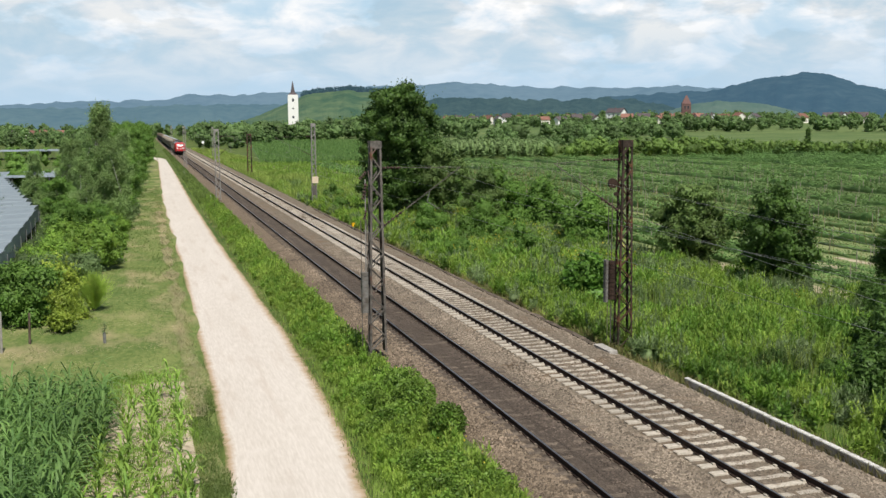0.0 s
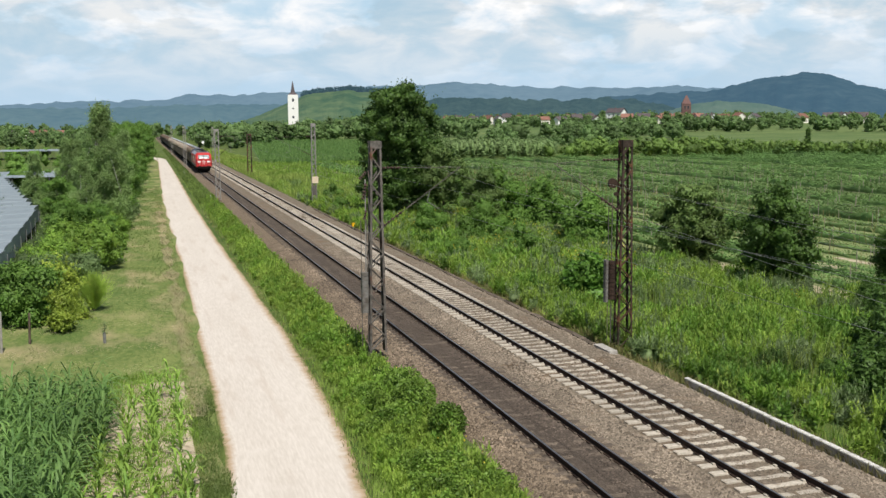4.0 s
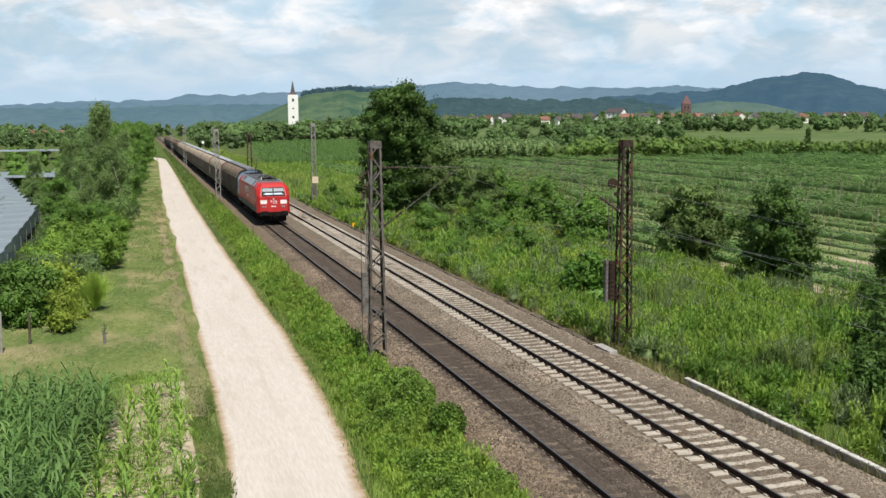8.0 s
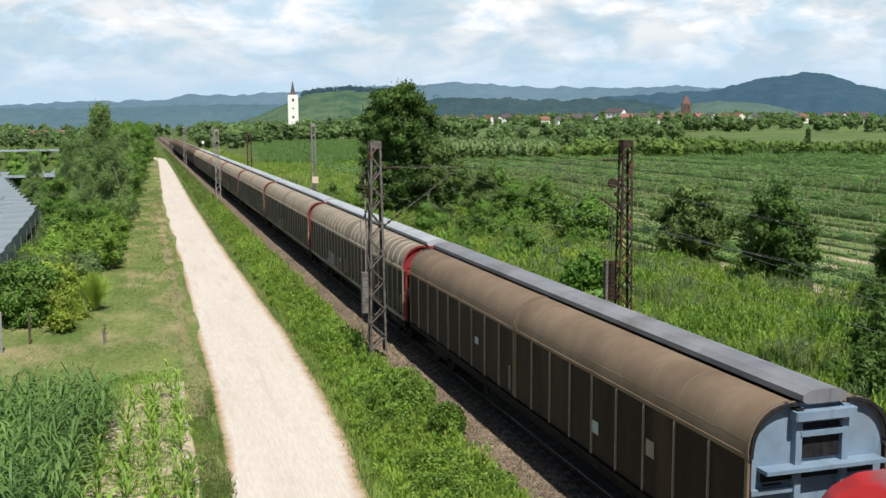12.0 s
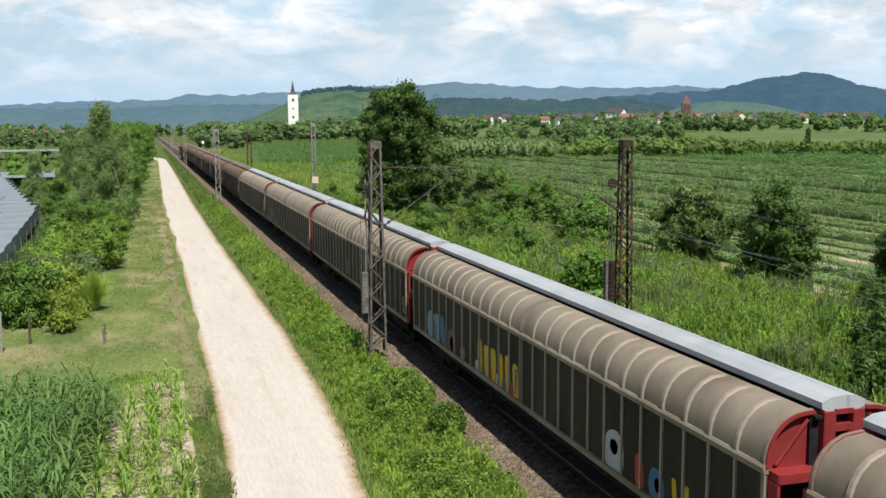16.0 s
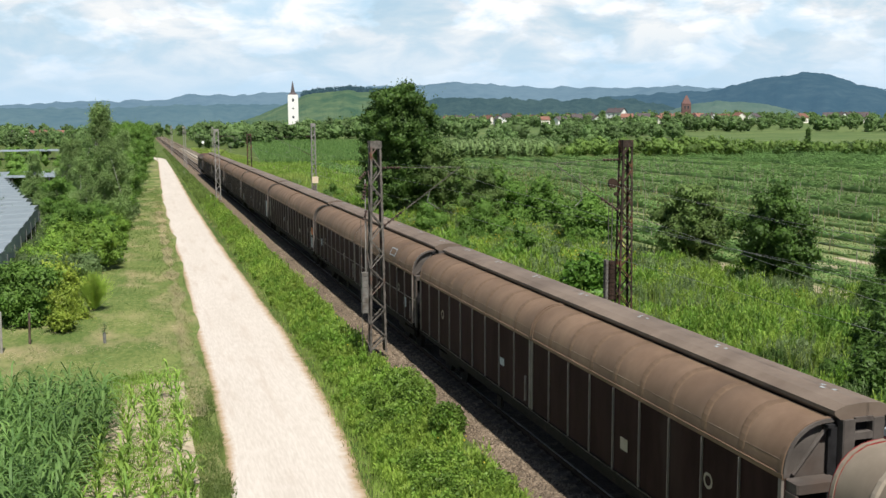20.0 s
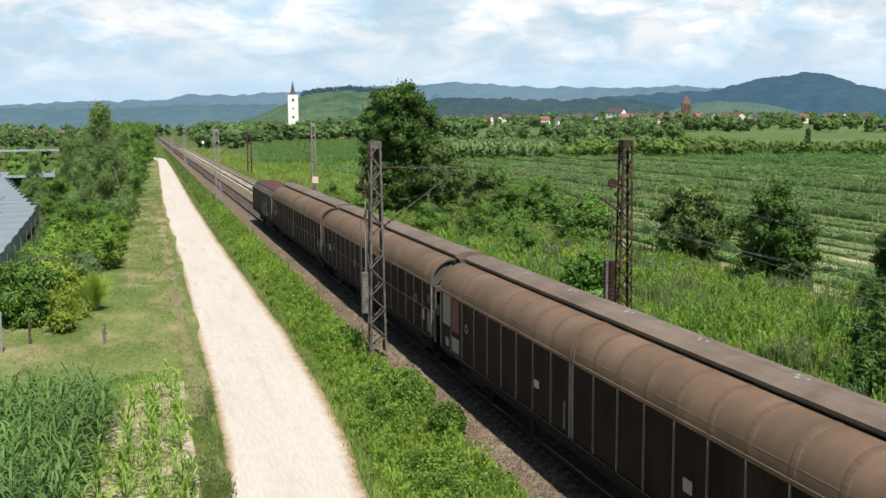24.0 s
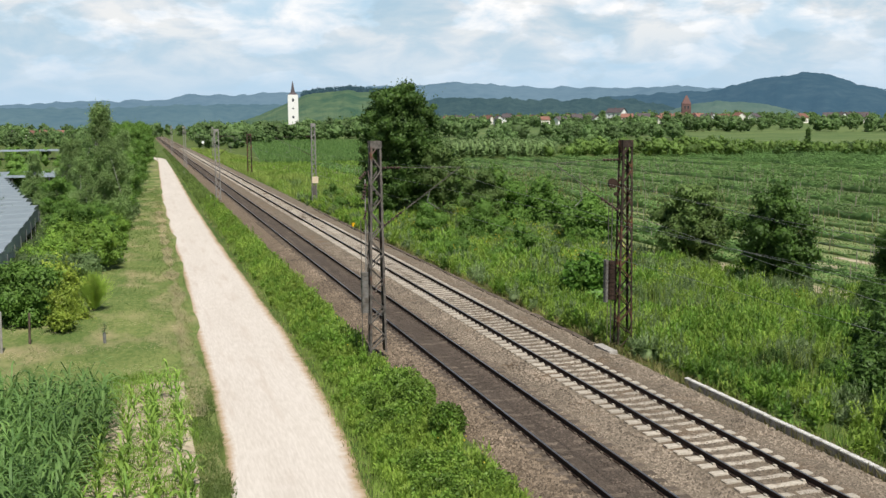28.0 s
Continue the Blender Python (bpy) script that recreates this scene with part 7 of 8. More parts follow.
def bank_plants(kinds, seed, n, y0, y1, stems, per, grow):
    r = np.random.default_rng(seed)
    q = np.stack([r.uniform(6.8, 26.5, n), r.uniform(y0, y1, n)], 1)
    q = q[(q[:, 0] < -10.0 + 0.9 * q[:, 1]) & (q[:, 0] > np.interp(q[:, 1], BANK_Y, BANK_X) + 0.15 + edge_noise(q, 0.5, 0.5, 7.0)) & (q[:, 0] < 25.2 + edge_noise(q, 1.2, 0.3, 9.0))]
    broad, fine = edge_noise(q, 1.0, 0.14, 5.0), edge_noise(q, 1.0, 0.5, 6.0)
    ok = (fine > -0.30) & (np.hypot((q[:, 0] - 11.7) / 1.9, (q[:, 1] - 49.2) / 2.0) > 1)
    q, broad, fine = q[ok], broad[ok], fine[ok]
    tall = np.clip((1.05 + 0.6 * broad + 0.75 * fine) * r.uniform(0.65, 1.25, len(q)), 0.35, 2.0) * np.interp(q[:, 0], [7.0, 8.6, 12, 26], [0.75, 1.0, 1.05, 0.85]) * np.interp(q[:, 1], [52, 72], [1.0, 0.68])
    sort = edge_noise(q, 1.0, 0.24, 15.0) + 0.5 * edge_noise(q, 1.0, 0.9, 16.0) + r.normal(scale=0.10, size=len(q)) + np.interp(q[:, 1], [20, 28, 38, 60], [0.42, 0.20, -0.04, -0.12])
    leafy_plants(kinds, q, tall, sort, seed, stems, per, grow)


BANK = (("mugwort", -9, -0.30, "leaf_sage", 0.20, "grey-green mugwort plants on the bank"), ("willow_herb", -0.30, 0.06, "leaf_bank", 0.22, "upright yellow-green leafy plants on the bank"),
        ("nettles", 0.06, 0.36, "leaf_nettle", 0.30, "bright green nettles on the bank"), ("thistles", 0.36, 9, "leaf_mid", 0.32, "darker green thistles and docks on the bank"))
bank_plants(BANK, 145, 3500, 17, 60, 7, 20, 1.15)
bank_plants(BANK, 146, 3000, 60, 128, 5, 14, 1.8)
# leafy weeds of the verge between path and track, taller towards the ballast
r_v = np.random.default_rng(114)
q = spread(4200, -6.0, -2.6, 20, 135, 114, 1.25)
el = np.interp(q[:, 1], [20, 26, 37, 50, 80, 120], [-6.0, -5.3, -4.9, -4.75, -4.8, -4.7])
q = q[(q[:, 0] > el + 0.2 + edge_noise(q, 0.5, 0.5, 77.0)) & (q[:, 0] < -2.65 + edge_noise(q, 0.6, 0.35, 3.0))]
tall = (0.22 + 0.3 * np.clip(edge_noise(q, 1.0, 0.4, 78.0) + 0.4, 0, 1) + np.interp(q[:, 0], [-4, -2.8], [0, 0.2])) * r_v.uniform(0.7, 1.3, len(q))
VERGE = (("verge_weeds", -9, -0.22, "leaf_bright", 0.34, "low broad-leaved weeds beside the path"), ("verge_weeds", -0.22, 0.3, "leaf_bank", 0.26, "yellow-green weeds on the verge"), ("verge_weeds", 0.3, 9, "leaf_nettle", 0.36, "green leafy weeds on the verge"))
leafy_plants(VERGE, q, tall, edge_noise(q, 1.0, 0.4, 79.0) + r_v.normal(scale=0.12, size=len(q)), 115, 5, 9, 0.9)
q = spread(3600, 9.5, 22, 44, 100, 137, 1.0)
hn = edge_noise(q, 1.0, 0.2, 31.0)
q = q[hn > 0.16]
stuff("goldenrod", [leaf_quads(np.column_stack([q, zg(q) + r_.uniform(0.85, 1.35, len(q))]), 0.06, 0.6, 138)], "flower_yellow", "scattered yellow flowers in the tall grass", "flowers")
q = spread(6000, 6.95, 7.7, 17, 90, 139, 1.2)
stuff("edge_grass", [blades(q, zg(q) - 0.05, 0.35 * np.ones(len(q)), 0.018 * np.clip(q[:, 1] / 50, 0.8, 2), 140, 0.6)], "grass_dry", "dry grass hanging over the concrete edge")
# straw line and dusty grass along the path's edges
q = spread(20000, -10.8, -9.0, 22, 150, 141, 1.2)
el = np.interp(q[:, 1], [20, 26, 37, 50, 80, 145, 300], [-9.8, -9.4, -9.1, -9.05, -9.0, -9.0, -7.2])
q = q[(q[:, 0] < el - 0.3 + edge_noise(q, 0.35, 0.6, 51.0)) & (np.random.default_rng(55).uniform(size=len(q)) < 0.55) & (q[:, 0] > el - 0.95 + edge_noise(q, 0.35, 0.4, 52.0)) & (q[:, 1] > 36)]
stuff("edge_straw", [blades(q, zg(q), 0.11 * np.ones(len(q)), 0.016 * np.clip(q[:, 1] / 50, 0.8, 3), 142, 0.9)], "grass_dry", "straw-coloured grass along the path edge")
q = spread(5000, -6.6, -4.2, 22, 120, 143, 1.2)
er = np.interp(q[:, 1], [20, 26, 37, 50, 80, 145, 300], [-6.5, -5.8, -5.2, -5.0, -5.0, -4.85, -3.9])
q = q[(q[:, 0] > er - 0.12) & (q[:, 0] < er + 0.5)]
stuff("edge_straw", [blades(q, zg(q), 0.14 * np.ones(len(q)), 0.015 * np.clip(q[:, 1] / 50, 0.8, 3), 144, 0.8)], "grass_dry", "straw-coloured grass along the path edge")


# hay left lying: a line along the path and patches before the maize
q = spread(60000, -10.9, -9.2, 34, 120, 161, 1.1)
el = np.interp(q[:, 1], [20, 26, 37, 50, 80, 145, 300], [-9.8, -9.4, -9.1, -9.05, -9.0, -9.0, -7.2])
mid_ = el - 0.75 + edge_noise(q, 0.3, 0.25, 61.0)
q = q[np.abs(q[:, 0] - mid_) + np.abs(np.random.default_rng(65).normal(scale=0.16, size=len(q))) < 0.36 + edge_noise(q, 0.6, 0.3, 62.0)]
p = spread(52000, -18.0, -9.9, 36, 80, 163, 1.0)
p = p[edge_noise(p * np.array([0.7, 0.8]), 1.0, 0.5, 63.0) + np.random.default_rng(64).normal(scale=0.13, size=len(p)) > np.interp(p[:, 1], [36, 42, 50, 80], [0.10, 0.12, 0.34, 0.6]) + np.interp(p[:, 0], [-13, -10], [0.0, 0.2])]
q = np.concatenate([q, p])
stuff("hay", [leaf_quads(np.column_stack([q, zg(q) + 0.16]), 0.025 * np.clip(q[:, 1] / 55, 0.6, 1.6), 1.2, 164)], "straw", "pale dry hay lying on the mown strip", "hay")


# ---- maize at the near left ----
def maize_plants(xy, h, seed, leaves=8):
    """Maize plants with arching leaves, all in one mesh."""
    r = np.random.default_rng(seed)
    V, F, b = [], [], 0
    for (x, y) in xy:
        hh = h * r.uniform(0.7, 1.15)
        z0 = -1.0
        a0 = r.uniform(0, 6.28)
        for i in range(leaves):
            a = a0 + i * 2.4 + r.normal() * 0.3
            zb = z0 + hh * (0.12 + 0.75 * i / leaves)
            ln = hh * r.uniform(0.32, 0.5)
            w = 0.032 * r.uniform(0.8, 1.3)
            dx, dy = math.cos(a), math.sin(a)
            px, py = -dy * w, dx * w
            for k, (s, up, ww) in enumerate(((0.02, 0.0, 0.7), (0.35, 0.55, 1.0), (0.75, 0.62, 0.8), (1.1, 0.32, 0.1))):
                cx, cy, cz = x + dx * ln * s, y + dy * ln * s, zb + ln * up
                V += [(cx - px * ww, cy - py * ww, cz), (cx + px * ww, cy + py * ww, cz)]
            F += [(b, b + 1, b + 3, b + 2), (b + 2, b + 3, b + 5, b + 4), (b + 4, b + 5, b + 7, b + 6)]
            b += 8
        V += [(x - 0.014, y, z0), (x + 0.014, y, z0), (x + 0.01, y, z0 + hh * 0.9), (x - 0.01, y, z0 + hh * 0.9)]
        F.append((b, b + 1, b + 2, b + 3))
        b += 4
    return np.array(V), np.array(F)


r_ = np.random.default_rng(150)
pts = []
for i, xr in enumerate(np.arange(-25.0, -12.6, 0.55)):
    for y in np.arange(23.5, 36.5, 0.24):
        if y < 35.6 + 0.10 * (-12.6 - xr) + r_.normal() * 0.4 and not (xr > -13.4 and y < 30):
            pts.append((xr + r_.normal() * 0.09, y + r_.normal() * 0.07))
stuff("maize_crop", [maize_plants(pts, 1.75, 151, 8)], "maize_dark", "dense tall blue-green maize crop", "maize")
pts = []
for xr in (-12.8, -12.1, -11.35, -10.5):
    for y in np.arange(23.5, 40.0, 0.34):
        if r_.uniform() < 0.62 + 0.6 * noise.noise((xr, y * 0.4, 3.0)) and y < (39.0 if xr == -10.5 else 36.5 + 0.5 * math.sin(7 * xr)):
            pts.append((xr + r_.normal() * 0.13, y + r_.normal() * 0.12))
stuff("young_maize", [maize_plants(pts, 1.1, 152, 9)], "maize", "rows of young bright green maize on sandy soil", "maize")
ribbon("maize_soil", [(22, -14.0, -10.2, -0.952), (34, -13.5, -10.0, -0.952), (39.5, -12.6, -10.2, -0.952)], M["soil"], "pale sandy soil between maize rows", "soil", 0.3, 12)
pa = spread(15000, -13.5, -9.9, 22, 41, 153, 1.0)
pa = pa[(edge_noise(pa, 1.0, 0.45, 41.0) + np.random.default_rng(155).normal(scale=0.12, size=len(pa)) > 0.02) | (pa[:, 0] > -9.9)]
stuff("maize_weeds", [blades(pa, -0.99, 0.26 * np.ones(len(pa)), 0.012, 154, 0.6)], "grass_lush", "weedy grass between maize rows")

q = spread(9000, -10.1, -9.2, 22, 38.5, 156, 1.0)
q = q[q[:, 0] < np.interp(q[:, 1], [20, 26, 37, 50], [-9.8, -9.4, -9.1, -9.05]) - 0.05 + edge_noise(q, 0.5, 0.5, 57.0) + np.random.default_rng(157).normal(scale=0.08, size=len(q))]
lush = edge_noise(q, 1.0, 0.5, 59.0) + np.random.default_rng(158).normal(scale=0.2, size=len(q)) + np.interp(q[:, 1], [25, 34], [0.0, 0.12])
stuff("path_grass", [blades(q[lush > -0.1], zg(q[lush > -0.1]), 0.17 * np.ones((lush > -0.1).sum()), 0.012, 159, 0.7)], "grass", "low green grass between maize and path")
stuff("path_straw", [blades(q[lush <= -0.1], zg(q[lush <= -0.1]), 0.12 * np.ones((lush <= -0.1).sum()), 0.012, 160, 0.8)], "grass_dry", "dry brownish grass between maize and path")


# ---- nursery rows and fields on the right ----
def field(name, corners, mat, label, z=-0.96):
    v = [(x, y, z) for x, y in corners]
    return single(name, fast_mesh(name, v, [list(range(len(v)))]), mat, label, "field", "structure")


M["nursery_ground"] = material("nursery_ground", (0.125, 0.175, 0.062), (0.225, 0.25, 0.11), 0.95, 1.2, 0.8, 0.4, space="World", stretch=(1.5, 0.12, 1), spots=((0.28, 0.25, 0.17), 0.58, 0.74, 0.8))


def row_crop(name, rows, leaf, mat, label, seed, h=1.0, w=0.45):
    """Rows of leafy plants along the track's direction: rows of x, y0, y1, height, leaves a metre; each a bumpy bank of growth with leaves on it."""
    r = np.random.default_rng(seed)
    C, V, F, base = [], [], [], 0
    swell = lambda x, y: np.clip(np.array([0.55 * noise.noise((x * 0.8, float(q) * 0.22, seed)) + 0.5 * noise.noise((x * 1.9, float(q) * 1.1, seed + 4)) for q in y]) + 0.85, 0.08, 1.5)
    for x, y0, y1, tall, per in rows:
        n = int((y1 - y0) * per)
        y = y0 * (y1 / y0) ** r.uniform(0, 1, n)
        k = swell(x, y)
        C.append(np.column_stack([x + r.normal(size=n) * w * 0.42, y, -0.97 + r.uniform(0.2, 1, n) ** 0.7 * h * tall * k]))
        y = [y0]
        while y[-1] < y1:
            y.append(y[-1] + max(0.45, y[-1] * 0.009))
        y = np.array(y)
        k = swell(x, y) * r.uniform(0.75, 1.1, len(y))
        for a, b in ((-0.42, 0.0), (-0.48, 0.45), (-0.22, 0.85), (0.05, 0.95), (0.3, 0.8), (0.48, 0.4), (0.42, 0.0)):
            V.append(np.column_stack([x + a * w * 0.7 * (0.5 + 0.6 * k) + r.normal(size=len(y)) * 0.06, y, -0.98 + b * 0.62 * h * tall * k * r.uniform(0.75, 1.15, len(y))]))
        m = len(y)
        i0 = np.arange(m - 1)
        F += [np.stack([base + m * e + i0, base + m * e + i0 + 1, base + m * (e + 1) + i0 + 1, base + m * (e + 1) + i0], 1) for e in range(6)]
        base += 7 * m
    C = np.concatenate(C)
    size = leaf * np.clip(C[:, 1] / 70, 0.8, 1.8)
    v, f = join(leaf_quads(C, size, 0.8, seed), (np.concatenate(V), np.concatenate(F)))
    return single(name, fast_mesh(name, v, f), M[mat], label, "crop rows", "stuff")


rows = []
x = 28.6
i = 0
while x < 300:
    y0 = max(36.0, (x - 25) * 0.95 + 36)
    y1 = 240 + 0.25 * x
    if y1 > y0 + 8:
        rows.append((x, y0, y1))
    x += 3.3 if x < 75 else (3.9 if x < 130 else 7.0)
    i += 1
# the rows differ: low or tall, dense or gappy, three kinds of leaf
kinds = {"leaf_nursery": [], "leaf_vine": [], "leaf_grey": []}
pick = random.Random(206)
for k, (x, y0, y1) in enumerate(rows):
    if x < 34:
        kinds["leaf_nursery"].append((x, y0, y1, pick.uniform(1.0, 1.5), 60.0))
    elif k % 4 == 1 or x > 135:
        kinds["leaf_nursery"].append((x, y0, y1, pick.uniform(1.2, 1.6), 30.0))
    else:
        kinds[pick.choice(("leaf_vine", "leaf_grey", "leaf_vine"))].append((x, y0, y1, pick.choice((0.5, 0.62, 0.8)), 26.0))
for (mat, rr), lb in zip(kinds.items(), ("rows of young leafy fruit bushes on sandy soil", "low yellow-green nursery rows", "low grey-green nursery rows")):
    row_crop("nursery_rows", rr, 0.085, mat, lb, 201 + len(mat), 0.95, 0.75)
pa = spread(2200, 35, 62, 48, 190, 204, 1.0)
pa = pa[pa[:, 1] > (pa[:, 0] - 25) * 0.95 + 36]
stuff("dry_stalks", [blades(pa, -0.95, 1.1 * np.ones(len(pa)), 0.02 * np.clip(pa[:, 1] / 60, 0.8, 2.5), 205, 0.25)], "grass_dry", "dry brown weed stalks between the nursery rows", "weeds")
field("nursery_ground", [(27.2, 34), (300, 300), (300, 312), (66, 258), (27.2, 248)], M["nursery_ground"], "weedy brownish soil of the nursery field", -0.975)
ribbon("field_margin", [(34, 26.4, 27.7, -0.96), (46, 26.5, 28.0, -0.96), (60, 25.8, 27.4, -0.96), (74, 25.5, 26.3, -0.96)], M["soil"], "bare sandy margin of the nursery field", "soil", 0.6, 44)
# pale soil strips and stakes between the rows
g = Geo()
V, F, b = [], [], 0
for (x, y0, y1) in rows[:6]:
    for y in np.arange(y0, min(y1, 85), 1.3):
        k = 0.22 + 0.30 * noise.noise((x, y * 0.25, 4.0))
        if k > 0.30:
            V += [(x - 1.05 - k, y, -0.966), (x - 1.05 + k, y, -0.966), (x - 1.05 + k, y + 1.2, -0.966), (x - 1.05 - k, y + 1.2, -0.966)]
            F.append((b, b + 1, b + 2, b + 3)); b += 4
single("nursery_soil", fast_mesh("nursery_soil", V, F), M["soil"], "bare sandy strips between the nursery rows", "soil", "stuff")
# pale watering pipes hung along some of the rows
for (x, y0, y1) in rows[1:14:2]:
    gp = Geo()
    ys = np.arange(y0 + 2, min(y1, 170), 6.0)
    gp.rod([(x + 0.3, float(y), -0.35 + 0.04 * math.sin(y)) for y in ys], 0.022, 4)
    single("watering_pipe", gp, M["galvanised"], "thin pale watering pipe along a nursery row", "pipe", "", "watering pipes")
M["stake_wood"] = material("stake_wood", (0.26, 0.23, 0.18), (0.40, 0.36, 0.30), 0.9, 5.0, 0.5, 0.2)
gs = Geo()
for (x, y0, y1) in rows[:24]:
    y = y0 + 1.0
    while y < min(y1, 215):
        gs.tube((x, y, -1.05), (x + 0.02 * math.sin(7 * y), y, 0.5 + 0.35 * math.sin(3 * y + x)), 0.03, 0.026, 4)
        y += 4.5 + 1.5 * math.sin(5 * y)
single("nursery_stakes", gs, M["stake_wood"], "thin pale wooden stakes along the nursery rows", "stakes", "stuff")


M["field_pale"] = material("field_pale", (0.13, 0.17, 0.06), (0.22, 0.235, 0.10), 0.95, 0.4, 0.7, 0.3, space="World")
M["field_green"] = material("field_green", (0.05, 0.10, 0.035), (0.09, 0.15, 0.055), 0.95, 0.8, 0.7, 0.3, space="World")
field("field_1", [(17, 240), (46, 228), (160, 262), (290, 290), (300, 306), (170, 284), (60, 250), (18, 258)], M["field_pale"], "pale stubble strip between the fields", -0.955)
field("field_2", [(18, 262), (62, 255), (150, 640), (56, 690)], M["field_green"], "field of blue-green maize", -0.95)
r_ = np.random.default_rng(211)
u, w = r_.uniform(0, 1, 44000), r_.uniform(0, 1, 44000) ** 1.7
fx = (18 + u * 44) * (1 - w) + (56 + u * 94) * w
fy = 262 * (1 - w) + 665 * w
stuff("far_maize", [blades(np.column_stack([fx, fy]), -0.95, 1.3 * np.ones(len(fx)), 0.06 * np.clip(fy / 300, 1, 2), 212, 0.4)], "maize_dark", "field of tall maize beyond the railway", "maize")
# rough grass between the bank and the far maize
pa = spread(12000, 15, 48, 140, 262, 217, 1.0)
pa = pa[edge_noise(pa, 1.0, 0.1, 23.0) > -0.25]
stuff("rough_grass", [blades(pa, -0.98, 0.7 * np.ones(len(pa)), 0.045 * np.clip(pa[:, 1] / 150, 1, 2), 218, 0.6)], "grass_lush", "rough green grass before the maize field")
# weedy bank and grass along the line farther out
pa = spread(20000, 7.5, 17.5, 120, 420, 213, 1.0)
tint = edge_noise(pa, 1.0, 0.09, 21.0) + 0.5 * edge_noise(pa, 1.0, 0.3, 22.0)
for mk, mat, lb in ((tint > 0.05, "grass_tall", "tall bright grass along the far line"), (tint <= 0.05, "grass_lush", "tall green grass along the far line")):
    stuff("far_bank_grass", [blades(pa[mk], zg(pa[mk]), (0.75 + 0.8 * tint[mk]).clip(0.3, 1.3), 0.04 * np.clip(pa[mk][:, 1] / 150, 1, 2.5), 214, 0.5)], mat, lb)
pa = spread(9000, -5.5, -2.6, 120, 420, 215, 1.0)
pa = pa[pa[:, 0] > np.interp(pa[:, 1], [80, 145, 330], [-4.8, -4.7, -3.7])]
stuff("far_verge_grass", [blades(pa, zg(pa), 0.5 * np.ones(len(pa)), 0.05 * np.clip(pa[:, 1] / 150, 1, 2.5), 216, 0.35)], "grass", "tall grass along the far path")


# ---- hedges, orchards and woods of the plain ----
RISE = [(-30, 0.0), (8, 0.0), (14, 0.3), (20, 0.42), (35, 0.42), (45, 0.35), (60, 0.2)]


def rise(x, y):
    """Height of the gently rising ground under the village."""
    d, b = math.hypot(x + 11.3, y), math.degrees(math.atan2(x + 11.3, y))
    u = min(1.0, max(0.0, (d - 410) / 600))
    e = float(np.interp(b, [q[0] for q in RISE], [q[1] for q in RISE]))
    return -1 + 26.0 * e * (1 - math.cos(math.pi * u)) / 2


M["slope_field"] = material("slope_field", (0.075, 0.125, 0.042), (0.145, 0.19, 0.07), 0.95, 0.3, 0.8, 0.3, space="World", stretch=(0.25, 1, 1))
g_ = []
for j in range(13):
    for i in range(61):
        x, y, _ = bearing(7 + 50 * i / 60, 405 + 60 * j)
        g_.append((x, y, rise(x, y) - 0.3))
single("village_slope", fast_mesh("village_slope", g_, [(j * 61 + i, j * 61 + i + 1, j * 61 + i + 62, j * 61 + i + 61) for j in range(12) for i in range(60)], True), M["slope_field"], "pale green sloping fields before the village", "field", "structure")


def wood(name, items, leaf, mat, label, seed, per=260):
    """Many trees seen from afar in one mesh: rows of x, y, height, width."""
    r = np.random.default_rng(seed)
    P, B = [], []
    for x, y, h, w in items:
        far = math.hypot(x, y) > 830
        k, big = (7, 0.26) if h < 5 else ((9, 0.24) if far else (26, 0.17))
        bl = clump_blobs(x, y, rise(x, y) + h * 0.42, w * 0.40, w * 0.40, h * 0.46, k, w * big, int(r.integers(1e6)), -0.9)
        bl = [(x, y, rise(x, y) + h * 0.45, w * 0.40, w * 0.40, h * 0.46)] + bl
        P.append(crown_points(bl, int(per * 1.15), int(r.integers(1e6)), 0.16, True))
        B += bl
    C, d = np.concatenate([p[0] for p in P]), np.concatenate([p[1] for p in P])
    v, f = leaf_quads(C, leaf * 0.56 * np.clip(np.hypot(C[:, 0], C[:, 1]) / 400, 0.7, 2.6), 0.1, seed, d, 1.3)
    return single(name, fast_mesh(name, *join((v, f), lumps(B, 0.60, seed, 0.3, 2))), M[mat], label, "trees", "stuff")


def belt(b0, b1, d0, d1, n, h0, h1, seed):
    r = np.random.default_rng(seed)
    out = []
    for i in range(n):
        b, d = r.uniform(b0, b1), r.uniform(d0, d1)
        x, y, _ = bearing(b, d)
        h = r.uniform(h0, h1)
        out.append((x, y, h, h * r.uniform(0.7, 1.15)))
    return out


M["far_leaf_bright"] = foliage("far_leaf_bright", (0.085, 0.155, 0.03), (0.15, 0.24, 0.05), (0.20, 0.26, 0.08), patch=0.06, vary=(0.6, 1.45), sprig=0.35, own=0.25)
# orchard rows behind the nursery
M["leaf_coppice"] = foliage("leaf_coppice", (0.15, 0.23, 0.085), (0.22, 0.32, 0.12), (0.29, 0.37, 0.17), patch=0.08, vary=(0.7, 1.3), sprig=0.5)
wood("coppice", [(x, y, h, h * 0.42) for x, y, h, w in belt(16.2, 23.0, 288, 325, 250, 4.6, 7.0, 351)], 0.34, "leaf_coppice", "dense plantation of slender grey-green young trees", 352, 150)
wood("hedge", belt(22.2, 24.2, 288, 300, 6, 3.8, 5.0, 353) + belt(24.0, 33, 300, 345, 110, 3.8, 6.6, 354) + belt(33, 50, 322, 362, 130, 3.2, 5.2, 355), 0.36, "far_leaf_bright", "hedge of bright green willows behind the nursery", 356, 300)
wood("hedge", belt(23.6, 24.6, 290, 300, 5, 3.6, 4.4, 357) + belt(25, 42, 298, 325, 26, 2.2, 3.8, 358), 0.36, "leaf_dark", "dark green bushes behind the nursery", 359, 300)
